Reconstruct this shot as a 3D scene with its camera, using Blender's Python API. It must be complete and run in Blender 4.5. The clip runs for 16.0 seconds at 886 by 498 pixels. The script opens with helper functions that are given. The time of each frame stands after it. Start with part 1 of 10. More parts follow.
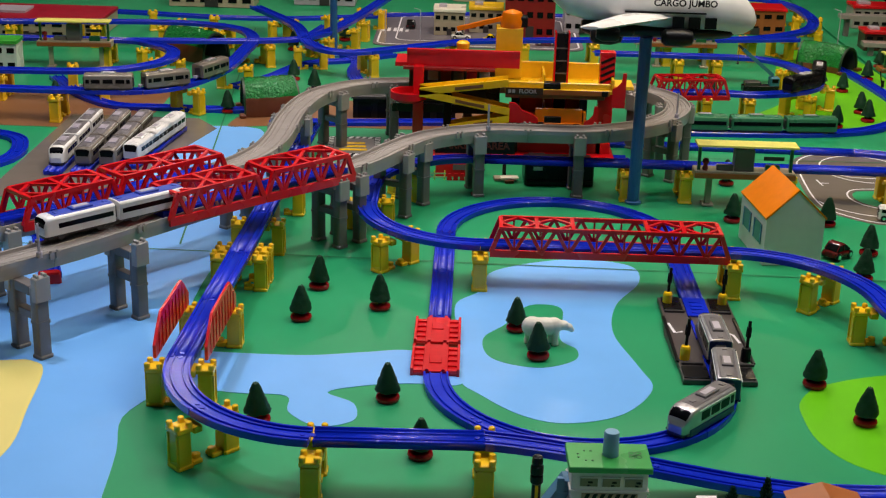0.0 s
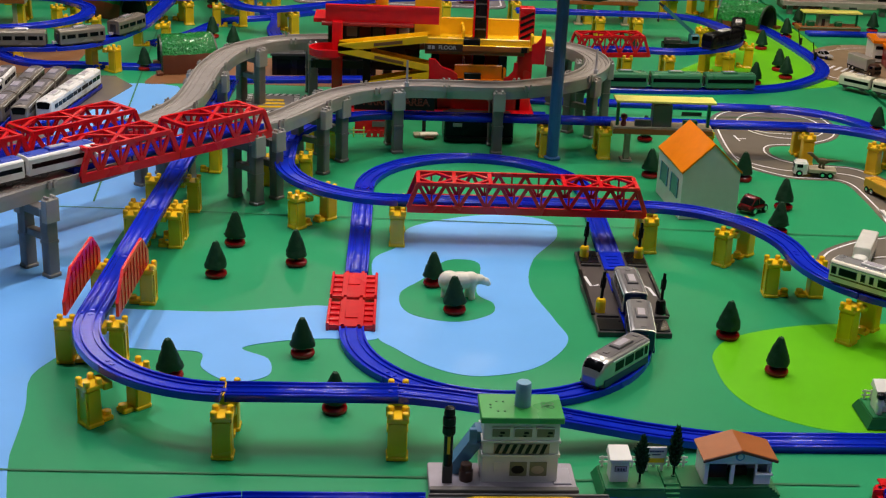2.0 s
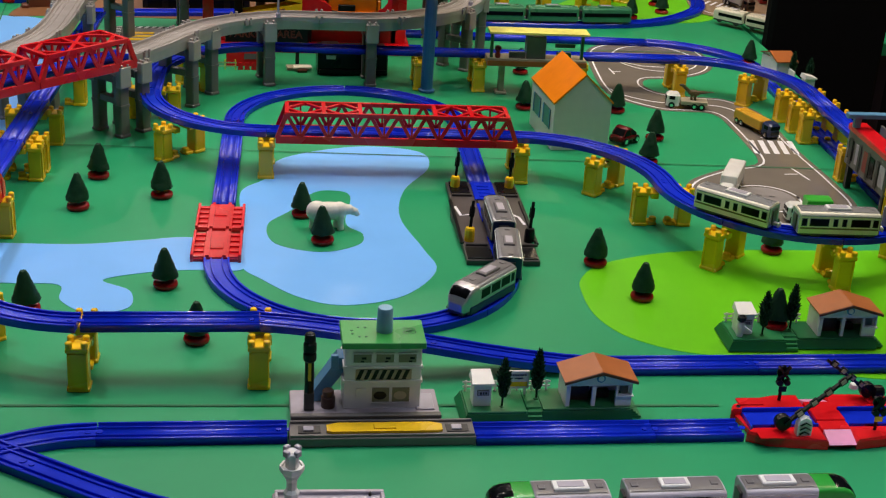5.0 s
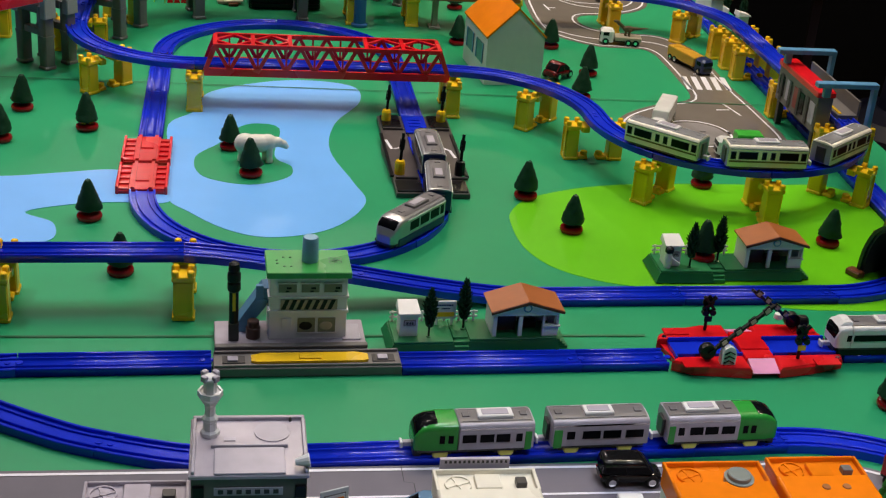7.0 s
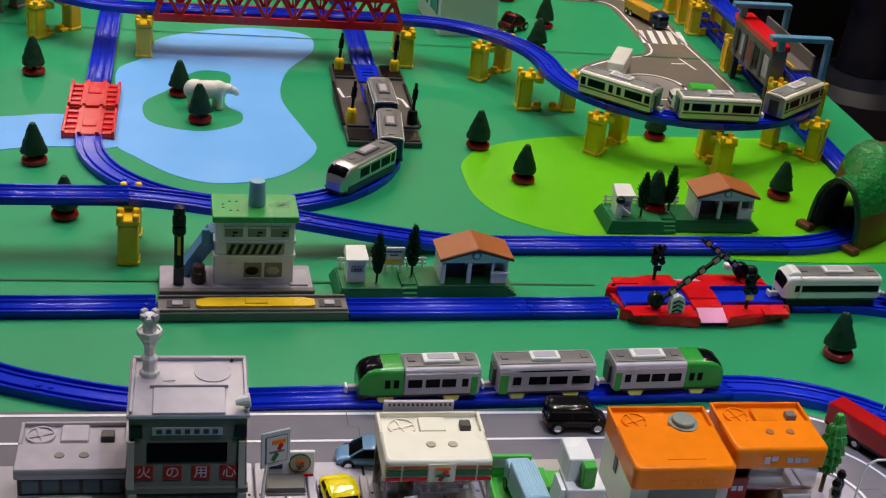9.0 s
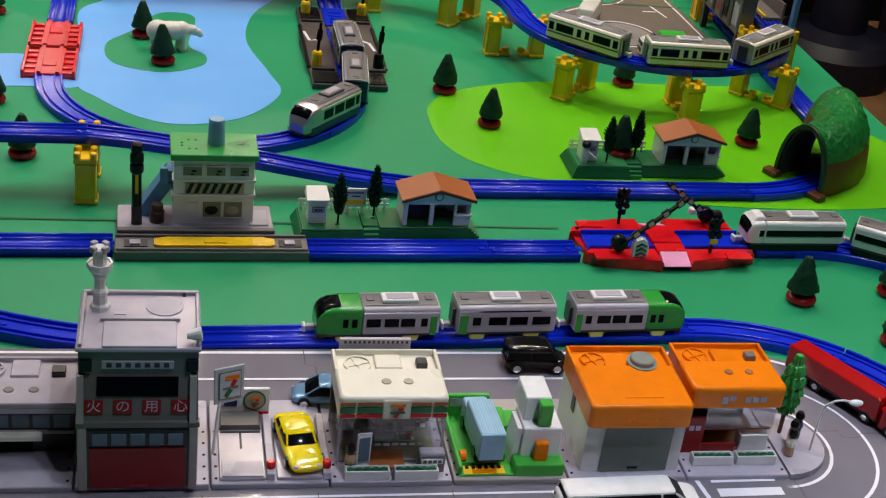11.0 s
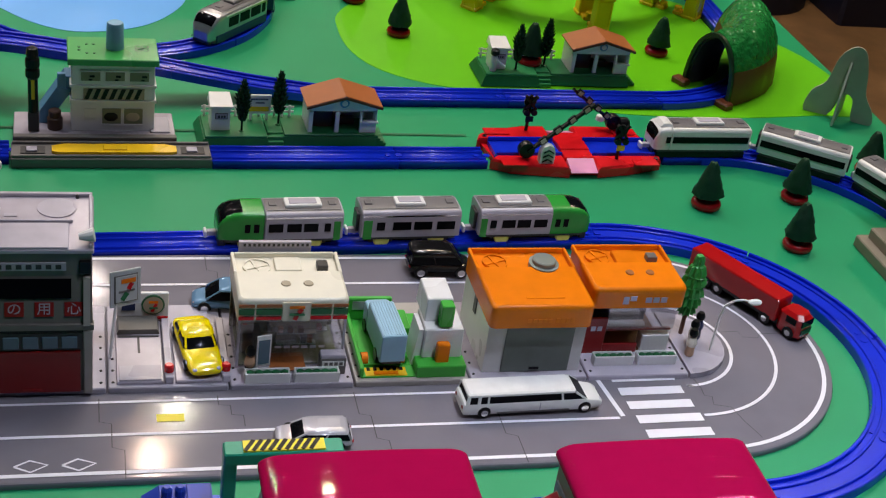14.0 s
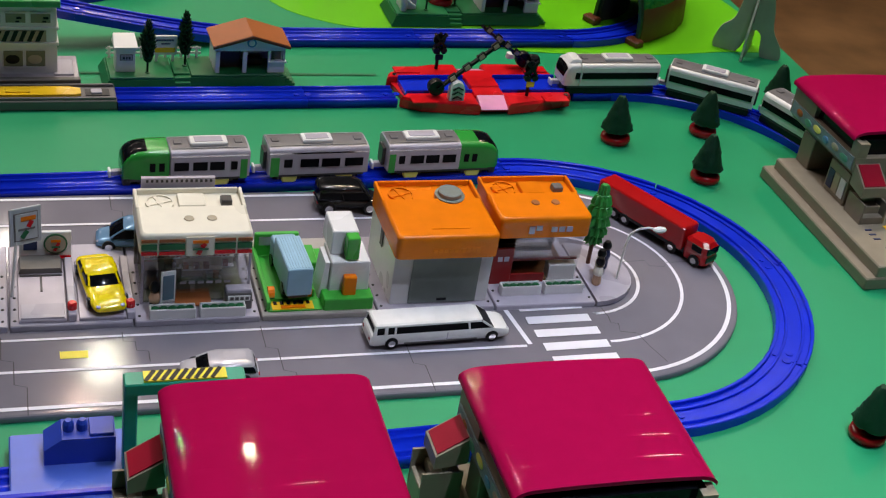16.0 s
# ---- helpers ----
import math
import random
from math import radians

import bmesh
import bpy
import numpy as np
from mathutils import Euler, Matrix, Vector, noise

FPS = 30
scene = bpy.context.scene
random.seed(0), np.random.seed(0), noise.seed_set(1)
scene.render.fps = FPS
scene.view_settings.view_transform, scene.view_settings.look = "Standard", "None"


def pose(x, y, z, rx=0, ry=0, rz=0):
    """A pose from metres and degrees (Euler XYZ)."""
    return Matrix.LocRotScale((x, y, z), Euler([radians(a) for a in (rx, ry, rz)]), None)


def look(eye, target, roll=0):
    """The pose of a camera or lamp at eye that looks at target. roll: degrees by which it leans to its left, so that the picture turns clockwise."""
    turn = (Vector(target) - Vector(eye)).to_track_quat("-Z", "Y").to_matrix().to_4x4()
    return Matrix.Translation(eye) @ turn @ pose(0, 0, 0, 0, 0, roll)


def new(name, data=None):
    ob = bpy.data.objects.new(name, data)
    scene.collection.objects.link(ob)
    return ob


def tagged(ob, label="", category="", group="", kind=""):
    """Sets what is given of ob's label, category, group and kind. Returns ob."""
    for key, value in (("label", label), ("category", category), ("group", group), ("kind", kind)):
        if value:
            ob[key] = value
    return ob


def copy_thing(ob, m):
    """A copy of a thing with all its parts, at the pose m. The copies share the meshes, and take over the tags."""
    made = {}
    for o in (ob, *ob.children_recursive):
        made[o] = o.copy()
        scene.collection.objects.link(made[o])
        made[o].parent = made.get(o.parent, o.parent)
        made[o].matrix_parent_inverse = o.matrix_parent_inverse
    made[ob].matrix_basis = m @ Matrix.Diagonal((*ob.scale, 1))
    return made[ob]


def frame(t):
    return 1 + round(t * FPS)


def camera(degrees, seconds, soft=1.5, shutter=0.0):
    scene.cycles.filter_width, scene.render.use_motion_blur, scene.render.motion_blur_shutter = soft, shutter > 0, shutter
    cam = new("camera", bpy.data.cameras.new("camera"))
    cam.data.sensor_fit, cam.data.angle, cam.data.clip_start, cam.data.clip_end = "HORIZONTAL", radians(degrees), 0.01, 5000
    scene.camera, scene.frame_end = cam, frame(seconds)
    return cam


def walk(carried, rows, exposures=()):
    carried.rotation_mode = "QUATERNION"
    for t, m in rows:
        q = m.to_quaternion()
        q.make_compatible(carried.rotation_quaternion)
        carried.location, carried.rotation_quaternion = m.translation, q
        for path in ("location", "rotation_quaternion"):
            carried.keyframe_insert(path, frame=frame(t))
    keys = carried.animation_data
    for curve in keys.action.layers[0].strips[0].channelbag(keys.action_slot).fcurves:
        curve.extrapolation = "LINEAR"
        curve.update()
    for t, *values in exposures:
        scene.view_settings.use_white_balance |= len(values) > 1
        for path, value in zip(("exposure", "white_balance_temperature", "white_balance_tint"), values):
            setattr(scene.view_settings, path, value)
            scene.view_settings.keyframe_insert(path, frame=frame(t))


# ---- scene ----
cam = camera(35.4, 16.0, soft=1.2)
PATH = [
    (0, (0.094, -0.14, 0.894), (0.063, 1.74, 0.212), 1.6),
    (0.5, (0.102, -0.14, 0.889), (0.094, 1.737, 0.197), 1.7),
    (1, (0.109, -0.14, 0.885), (0.126, 1.732, 0.182), 1.8),
    (1.5, (0.114, -0.138, 0.882), (0.157, 1.729, 0.166), 2.1),
    (2, (0.118, -0.136, 0.878), (0.188, 1.726, 0.15), 2.3),
    (2.5, (0.12, -0.134, 0.876), (0.22, 1.721, 0.135), 2.6),
    (3, (0.128, -0.134, 0.87), (0.253, 1.716, 0.121), 2.8),
    (3.5, (0.135, -0.132, 0.866), (0.287, 1.713, 0.107), 3.1),
    (4, (0.143, -0.13, 0.861), (0.322, 1.708, 0.093), 3.3),
    (6.5, (0.178, -0.131, 0.833), (0.461, 1.662, -0.009), 4.4),
    (7, (0.181, -0.13, 0.828), (0.487, 1.651, -0.03), 4.8),
    (7.5, (0.186, -0.13, 0.822), (0.513, 1.641, -0.048), 5.2),
    (8, (0.19, -0.13, 0.818), (0.533, 1.632, -0.063), 5.6),
    (8.5, (0.194, -0.13, 0.812), (0.548, 1.626, -0.079), 6.0),
    (9, (0.197, -0.129, 0.806), (0.56, 1.619, -0.095), 6.2),
    (11.5, (0.223, -0.128, 0.775), (0.629, 1.579, -0.186), 7.5),
    (12, (0.226, -0.127, 0.769), (0.645, 1.569, -0.204), 7.8),
    (12.5, (0.229, -0.127, 0.764), (0.665, 1.557, -0.223), 8.1),
    (13, (0.232, -0.129, 0.76), (0.689, 1.542, -0.24), 8.4),
    (13.5, (0.238, -0.131, 0.759), (0.715, 1.526, -0.254), 8.6),
    (14, (0.244, -0.136, 0.759), (0.743, 1.506, -0.267), 8.8),
    (14.5, (0.251, -0.143, 0.757), (0.77, 1.488, -0.278), 8.9),
    (15, (0.258, -0.149, 0.754), (0.797, 1.47, -0.289), 8.9),
    (15.5, (0.266, -0.152, 0.747), (0.826, 1.455, -0.302), 9.1),
    (16, (0.269, -0.157, 0.741), (0.858, 1.433, -0.321), 9.4),
]
walk(cam, [(t, look(eye, target, roll)) for t, eye, target, roll in PATH])

# ---- world and light ----
world = bpy.data.worlds.new("hall_air")
scene.world = world
world.use_nodes = True
world.node_tree.nodes["Background"].inputs["Color"].default_value = (0.75, 0.85, 1.0, 1)
world.node_tree.nodes["Background"].inputs["Strength"].default_value = 0.004


def ceiling_lamp(x, y, z, size, watts, color, beam=180):
    data = bpy.data.lights.new("ceiling_lamp_light", "AREA")
    data.energy, data.color, data.spread = watts, color, radians(beam)
    data.shape, data.size, data.size_y = "RECTANGLE", size, size
    ob = new("ceiling_lamp_light", data)
    ob.matrix_world = pose(x, y, z)
    return ob


LAMP_Z = 2.6
# Unseen lamps: some placed by their reflections, the rest added to match brightness.
LAMPS = [(-1.7, 3.3, 0.08, 6.5, (1.0, 0.85, 0.72)), (-1.2, 3.9, 0.08, 6.5, (1.0, 0.86, 0.80)), (-0.6, 3.5, 0.08, 12, (1.0, 0.86, 0.80)), (-0.15, 2.9, 0.08, 12, (1.0, 0.86, 0.76)), (0.47, 3.74, 0.055, 7.5, (1.0, 0.68, 0.52)), (0.58, 4.08, 0.06, 6, (1.0, 0.93, 0.72)), (1.12, 2.55, 0.16, 11.5, (1.0, 0.82, 0.46)), (1.5, 2.4, 0.08, 8.5, (1.0, 0.84, 0.60)), (0.90, 3.27, 0.06, 2.6, (1.0, 0.78, 0.55)), (2.5, 2.72, 0.24, 17, (1.0, 0.80, 0.44)),
         (-0.9, 1.95, 0.08, 6.4, (0.92, 0.92, 1.0), 84), (0.54, 1.80, 0.05, 8.0, (0.83, 0.90, 1.0)), (0.75, 2.3, 0.08, 6.5, (1.0, 0.90, 0.84)), (1.45, 1.55, 0.08, 8.5, (0.85, 0.91, 1.0)), (0.92, 0.30, 0.05, 4.6, (0.76, 0.83, 1.0), 52), (0.92, -0.3, 0.05, 4.0, (0.77, 0.84, 1.0), 100), (0.26, 4.88, 0.10, 4.5, (1.0, 0.86, 0.76)),
         (-1.5, 7.0, 0.12, 9, (1.0, 0.84, 0.70)), (-0.5, 7.4, 0.12, 10, (1.0, 0.85, 0.74)), (0.6, 7.0, 0.12, 10, (1.0, 0.85, 0.66)), (1.7, 7.3, 0.12, 9, (1.0, 0.80, 0.44))]
for lx, ly, size, watts, *rest in LAMPS:
    ceiling_lamp(lx, ly, LAMP_Z - 0.03, size, watts, *rest)

# ---- materials ----


def material(name, color, rough=0.35, metal=0.0, vary=0.12, grain=60.0, bump=0.0, bump_scale=200.0, spec=0.5, coat=0.0, depth=0.001):
    m = bpy.data.materials.new(name)
    m.use_nodes = True
    nt = m.node_tree
    p = nt.nodes["Principled BSDF"]
    p.inputs["Roughness"].default_value = rough
    p.inputs["Metallic"].default_value = metal
    p.inputs["Specular IOR Level"].default_value = spec
    p.inputs["Coat Weight"].default_value = coat
    tex = nt.nodes.new("ShaderNodeTexCoord")
    big = nt.nodes.new("ShaderNodeTexNoise")
    big.inputs["Scale"].default_value, big.inputs["Detail"].default_value = grain / 8, 3
    fine = nt.nodes.new("ShaderNodeTexNoise")
    fine.inputs["Scale"].default_value, fine.inputs["Detail"].default_value = grain, 4
    nt.links.new(tex.outputs["Object"], big.inputs["Vector"])
    nt.links.new(tex.outputs["Object"], fine.inputs["Vector"])
    mixn = nt.nodes.new("ShaderNodeMath")
    mixn.operation = "ADD"
    nt.links.new(big.outputs["Fac"], mixn.inputs[0])
    nt.links.new(fine.outputs["Fac"], mixn.inputs[1])
    ramp = nt.nodes.new("ShaderNodeMapRange")
    ramp.inputs["From Min"].default_value, ramp.inputs["From Max"].default_value = 0.6, 1.4
    ramp.inputs["To Min"].default_value, ramp.inputs["To Max"].default_value = 1 - vary, 1 + vary
    nt.links.new(mixn.outputs[0], ramp.inputs["Value"])
    info = nt.nodes.new("ShaderNodeObjectInfo")
    each = nt.nodes.new("ShaderNodeMapRange")
    each.inputs["To Min"].default_value, each.inputs["To Max"].default_value = 1 - vary * 0.6, 1 + vary * 0.6
    nt.links.new(info.outputs["Random"], each.inputs["Value"])
    both = nt.nodes.new("ShaderNodeMath")
    both.operation = "MULTIPLY"
    nt.links.new(ramp.outputs[0], both.inputs[0])
    nt.links.new(each.outputs[0], both.inputs[1])
    hsv = nt.nodes.new("ShaderNodeHueSaturation")
    hsv.inputs["Color"].default_value = (*color, 1)
    nt.links.new(both.outputs[0], hsv.inputs["Value"])
    nt.links.new(hsv.outputs["Color"], p.inputs["Base Color"])
    wear = nt.nodes.new("ShaderNodeMapRange")
    wear.inputs["From Min"].default_value, wear.inputs["From Max"].default_value = 0.3, 0.7
    wear.inputs["To Min"].default_value, wear.inputs["To Max"].default_value = max(0.02, rough * 0.75), min(1, rough * 1.3)
    nt.links.new(big.outputs["Fac"], wear.inputs["Value"])
    nt.links.new(wear.outputs[0], p.inputs["Roughness"])
    if bump:
        b = nt.nodes.new("ShaderNodeBump")
        n = nt.nodes.new("ShaderNodeTexNoise")
        n.inputs["Scale"].default_value, n.inputs["Detail"].default_value = bump_scale, 5
        nt.links.new(tex.outputs["Object"], n.inputs["Vector"])
        b.inputs["Strength"].default_value, b.inputs["Distance"].default_value = bump, depth
        nt.links.new(n.outputs["Fac"], b.inputs["Height"])
        nt.links.new(b.outputs["Normal"], p.inputs["Normal"])
    return m


def glass(name, color, clear=0.86):
    """Thin clear plastic: mostly see-through, with a gloss."""
    m = bpy.data.materials.new(name)
    m.use_nodes = True
    nt = m.node_tree
    nt.nodes.remove(nt.nodes["Principled BSDF"])
    see = nt.nodes.new("ShaderNodeBsdfTransparent")
    see.inputs["Color"].default_value = (*color, 1)
    shine = nt.nodes.new("ShaderNodeBsdfGlossy")
    shine.inputs["Roughness"].default_value = 0.06
    both = nt.nodes.new("ShaderNodeMixShader")
    both.inputs["Fac"].default_value = 1 - clear
    nt.links.new(see.outputs[0], both.inputs[1])
    nt.links.new(shine.outputs[0], both.inputs[2])
    nt.links.new(both.outputs[0], nt.nodes["Material Output"].inputs["Surface"])
    return m


M_GREEN = material("mat_green_vinyl", (0.015, 0.298, 0.122), 0.42, spec=0.3, vary=0.06, grain=9, bump=0.05, bump_scale=25)
M_LAKE = material("mat_blue_vinyl", (0.17, 0.45, 0.93), 0.34, spec=0.35, vary=0.06, grain=9, bump=0.05, bump_scale=25)
M_LIME = material("mat_lime_vinyl", (0.13, 0.53, 0.003), 0.42, spec=0.3, vary=0.06, grain=9, bump=0.05, bump_scale=25)
M_SAND = material("mat_sand_vinyl", (0.80, 0.68, 0.22), 0.42, vary=0.05, grain=9)
M_BROWN = material("mat_brown_vinyl", (0.21, 0.090, 0.034), 0.42, vary=0.08, grain=9)
M_SEAM = material("mat_seam", (0.015, 0.155, 0.06), 0.6)
M_BLUE = material("blue_track_plastic", (0.005, 0.026, 0.58), 0.20, vary=0.10, grain=40, bump=0.04, bump_scale=120)
M_BLUE2 = material("pale_blue_plastic", (0.10, 0.27, 0.48), 0.35)
M_PALEBLUE = material("light_blue_plastic", (0.20, 0.40, 0.58), 0.3)
M_POLE = material("pole_blue_plastic", (0.025, 0.12, 0.32), 0.35)
M_DEEPBLUE = material("deep_blue_plastic", (0.022, 0.055, 0.42), 0.35)
M_PERI = material("periwinkle_plastic", (0.08, 0.15, 0.62), 0.3)
M_RED = material("red_plastic", (0.66, 0.006, 0.012), 0.24, vary=0.1)
M_DKRED = material("dark_red_plastic", (0.33, 0.005, 0.008), 0.16, vary=0.12)
M_YEL = material("yellow_plastic", (0.88, 0.54, 0.014), 0.26, vary=0.08)
M_PALEYEL = material("pale_yellow_plastic", (0.85, 0.80, 0.18), 0.35)
M_GREY = material("grey_viaduct_plastic", (0.35, 0.32, 0.305), 0.20, vary=0.08, spec=0.7)
M_MIDGREY = material("mid_grey_plastic", (0.145, 0.132, 0.130), 0.36)
M_DKGREY = material("dark_grey_plastic", (0.035, 0.032, 0.034), 0.42)
M_LTGREY = material("light_grey_plastic", (0.43, 0.395, 0.465), 0.30)
M_ROAD = material("road_plastic", (0.200, 0.184, 0.214), 0.10, vary=0.07, grain=30, bump=0.08, bump_scale=18, depth=0.002, spec=0.20)
M_FARROAD = material("road_vinyl", (0.185, 0.160, 0.138), 0.15, vary=0.1, grain=20)
M_LINE = material("white_line", (0.80, 0.78, 0.84), 0.4, vary=0.05)
M_WHITE = material("white_plastic", (0.78, 0.77, 0.765), 0.3, vary=0.05)
M_CREAM = material("cream_plastic", (0.80, 0.75, 0.62), 0.3, vary=0.05)
M_ORANGE = material("orange_plastic", (0.82, 0.20, 0.003), 0.22, vary=0.08, spec=0.35)
M_ROOFORANGE = material("pale_orange_paint", (0.90, 0.24, 0.004), 0.17, vary=0.07)
M_TERRA = material("terracotta_plastic", (0.36, 0.105, 0.024), 0.4)
M_ROOFEDGE = material("dark_red_brown_plastic", (0.11, 0.016, 0.008), 0.35)
M_BOXROOF = material("signal_box_green_plastic", (0.045, 0.34, 0.075), 0.32)
M_OLIVE = material("olive_grey_plastic", (0.20, 0.21, 0.13), 0.4)
M_GRASS = material("green_plastic", (0.05, 0.42, 0.045), 0.32)
M_DKGREEN = material("dark_green_plastic", (0.012, 0.14, 0.045), 0.35)
M_LEAF = material("conifer_green_plastic", (0.005, 0.038, 0.016), 0.55, spec=0.25, vary=0.2, grain=150, bump=0.5, bump_scale=350)
M_LEAF2 = material("leaf_green_plastic", (0.035, 0.30, 0.05), 0.4, bump=0.4, bump_scale=300)
M_TUNNEL = material("tunnel_green", (0.012, 0.175, 0.036), 0.07, vary=0.25, grain=90, bump=1.0, bump_scale=130, depth=0.006, spec=0.5)
M_TUNBROWN = material("tunnel_brown", (0.13, 0.034, 0.012), 0.4)
M_TUNDARK = material("tunnel_dark_rim", (0.012, 0.040, 0.018), 0.35)
M_BLACK = material("black_plastic", (0.005, 0.005, 0.006), 0.3, spec=0.25)
M_PINK = material("crimson_roof_plastic", (0.36, 0.004, 0.057), 0.034, vary=0.05, bump=0.03, bump_scale=40, depth=0.001, spec=0.09)
M_BEIGE = material("beige_plastic", (0.41, 0.35, 0.25), 0.38, spec=0.35)
M_STATION = material("brown_beige_plastic", (0.25, 0.21, 0.155), 0.38, spec=0.35)
M_SKYDULL = material("faded_sky_blue_print", (0.20, 0.26, 0.30), 0.4, vary=0.3, grain=300)
M_ROOFRED = material("matt_crimson_plastic", (0.30, 0.006, 0.022), 0.45, spec=0.15)
M_TEAL = material("teal_plastic", (0.012, 0.32, 0.20), 0.32)
M_SILVER = material("silver_paint", (0.50, 0.50, 0.52), 0.22, metal=0.55)
M_ROOFGREY = material("train_roof_grey", (0.15, 0.14, 0.15), 0.35)
M_STRIPE = material("olive_stripe_paint", (0.13, 0.10, 0.035), 0.35)
M_CHROME = material("chrome", (0.8, 0.8, 0.8), 0.12, metal=1.0)
M_NAVY = material("navy_plastic", (0.008, 0.02, 0.09), 0.35)
M_WIN = material("dark_window", (0.004, 0.0045, 0.006), 0.12, spec=0.10)
M_BLUEWIN = material("blue_window", (0.10, 0.16, 0.21), 0.12)
M_PURPLE = material("lilac_plastic", (0.46, 0.41, 0.47), 0.22)
M_PINKPANEL = material("pink_panel", (0.78, 0.26, 0.52), 0.35)
M_TRAINGREEN = material("train_green_paint", (0.03, 0.33, 0.045), 0.22)
M_SEAGREEN = material("sea_green_paint", (0.10, 0.33, 0.22), 0.28)
M_PALEGREEN = material("pale_green_paint", (0.45, 0.55, 0.28), 0.3)
M_LEMON = material("lemon_yellow_paint", (0.85, 0.72, 0.03), 0.3)
M_SEADARK = material("deep_sea_green_paint", (0.045, 0.20, 0.105), 0.3)
M_WALL = material("grey_white_paint", (0.70, 0.69, 0.66), 0.4, vary=0.05)
M_SHUTTER = material("grey_green_shutter", (0.19, 0.215, 0.195), 0.35)
M_LAWN = material("lawn_green_plastic", (0.018, 0.20, 0.065), 0.4)
M_DKBROWN = material("dark_brown_plastic", (0.045, 0.016, 0.010), 0.35)
M_FSGREY = material("warm_dark_grey_plastic", (0.150, 0.138, 0.124), 0.4)
M_SIGNGREY = material("pale_sign_grey", (0.50, 0.52, 0.54), 0.4)
M_DINO = material("olive_brown_plastic", (0.10, 0.065, 0.022), 0.5)
M_OFFICE = material("pale_brown_grey_plastic", (0.36, 0.325, 0.30), 0.38)
M_CROSSING = material("brown_black_plastic", (0.070, 0.058, 0.057), 0.38)
M_TINT = glass("clear_plastic_glass", (0.92, 0.93, 0.95))
M_FLOOR = material("wood_floor", (0.15, 0.080, 0.036), 0.45, vary=0.5, grain=9)
M_CLOTH = material("navy_table_cloth", (0.002, 0.003, 0.016), 0.5, vary=0.2)
M_CURTAIN = material("black_curtain", (0.002, 0.002, 0.003), 0.95, spec=0.1, vary=0.2)
M_CEIL = material("dark_ceiling", (0.03, 0.03, 0.033), 0.8)
M_CARD = material("grey_card", (0.42, 0.44, 0.37), 0.5)
M_SKIN = material("tan_plastic", (0.55, 0.33, 0.2), 0.4)
M_BRICKRED = material("brick_red_plastic", (0.25, 0.010, 0.010), 0.35)

lamp_glow = bpy.data.materials.new("lamp_diffuser")
lamp_glow.use_nodes = True
lamp_glow.node_tree.nodes["Principled BSDF"].inputs["Emission Color"].default_value = (1, 0.93, 0.92, 1)
lamp_glow.node_tree.nodes["Principled BSDF"].inputs["Emission Strength"].default_value = 30.0

# ---- mesh helpers ----


def BM():
    return bmesh.new()


def mesh_of(bm, name, mat, smooth=False, angle=35):
    bmesh.ops.recalc_face_normals(bm, faces=bm.faces)
    me = bpy.data.meshes.new(name)
    bm.to_mesh(me)
    bm.free()
    me.materials.append(mat)
    if smooth:
        me.shade_smooth()
        me.set_sharp_from_angle(angle=radians(angle))
        for p in me.polygons:
            if len(p.vertices) > 7:
                p.use_smooth = False
    return me


def part(name, bm, mat, parent=None, label="", m=None, smooth=False, angle=35):
    """A bmesh (or a ready mesh) as one mesh object under a thing or a part."""
    me = bm if isinstance(bm, bpy.types.Mesh) else mesh_of(bm, name, mat, smooth, angle)
    ob = new(name, me)
    ob.parent = parent
    if m is not None:
        ob.matrix_basis = m
    if label:
        tagged(ob, label)
    return ob


def thing(name, label, category, group="", m=None, kind=""):
    """The Empty at the base of a thing."""
    ob = new(name)
    ob.empty_display_size = 0.02
    if m is not None:
        ob.matrix_basis = m
    return tagged(ob, label, category, group, kind)


def loft(bm, loops, cap=True):
    rings = [[bm.verts.new(v) for v in lp] for lp in loops]
    n = len(rings[0])
    for a, b in zip(rings, rings[1:]):
        for i in range(n):
            j = (i + 1) % n
            bm.faces.new((a[i], a[j], b[j], b[i]))
    if cap:
        bm.faces.new(rings[0][::-1])
        bm.faces.new(rings[-1])
    return rings


def box(bm, x0, x1, y0, y1, z0, z1, ch=0.0, taper=0.0):
    """A box with chamfered top edges (ch) and, if asked, tapering towards the top."""
    def rect(i, z, c=0):
        a, b, e, f = x0 + i, x1 - i, y0 + i, y1 - i
        if ch:
            k = min(ch, (b - a) / 3, (f - e) / 3)
            return [(a + k, e, z), (b - k, e, z), (b, e + k, z), (b, f - k, z), (b - k, f, z), (a + k, f, z), (a, f - k, z), (a, e + k, z)]
        return [(a, e, z), (b, e, z), (b, f, z), (a, f, z)]
    if ch:
        c = min(ch, (z1 - z0) / 3)
        loft(bm, [rect(0, z0), rect(taper * (1 - c / (z1 - z0)), z1 - c), rect(taper + c * 0.8, z1)])
    else:
        loft(bm, [rect(0, z0), rect(taper, z1)])
    return bm


def prism(bm, pts, z0, z1, ch=0.0):
    if ch:
        n = len(pts)
        c = Vector((sum(p[0] for p in pts) / n, sum(p[1] for p in pts) / n))
        inner = [tuple(Vector(p[:2]) + (c - Vector(p[:2])).normalized() * ch) for p in pts]
        loft(bm, [[(p[0], p[1], z0) for p in pts], [(p[0], p[1], z1 - ch) for p in pts], [(p[0], p[1], z1) for p in inner]])
    else:
        loft(bm, [[(p[0], p[1], z0) for p in pts], [(p[0], p[1], z1) for p in pts]])
    return bm


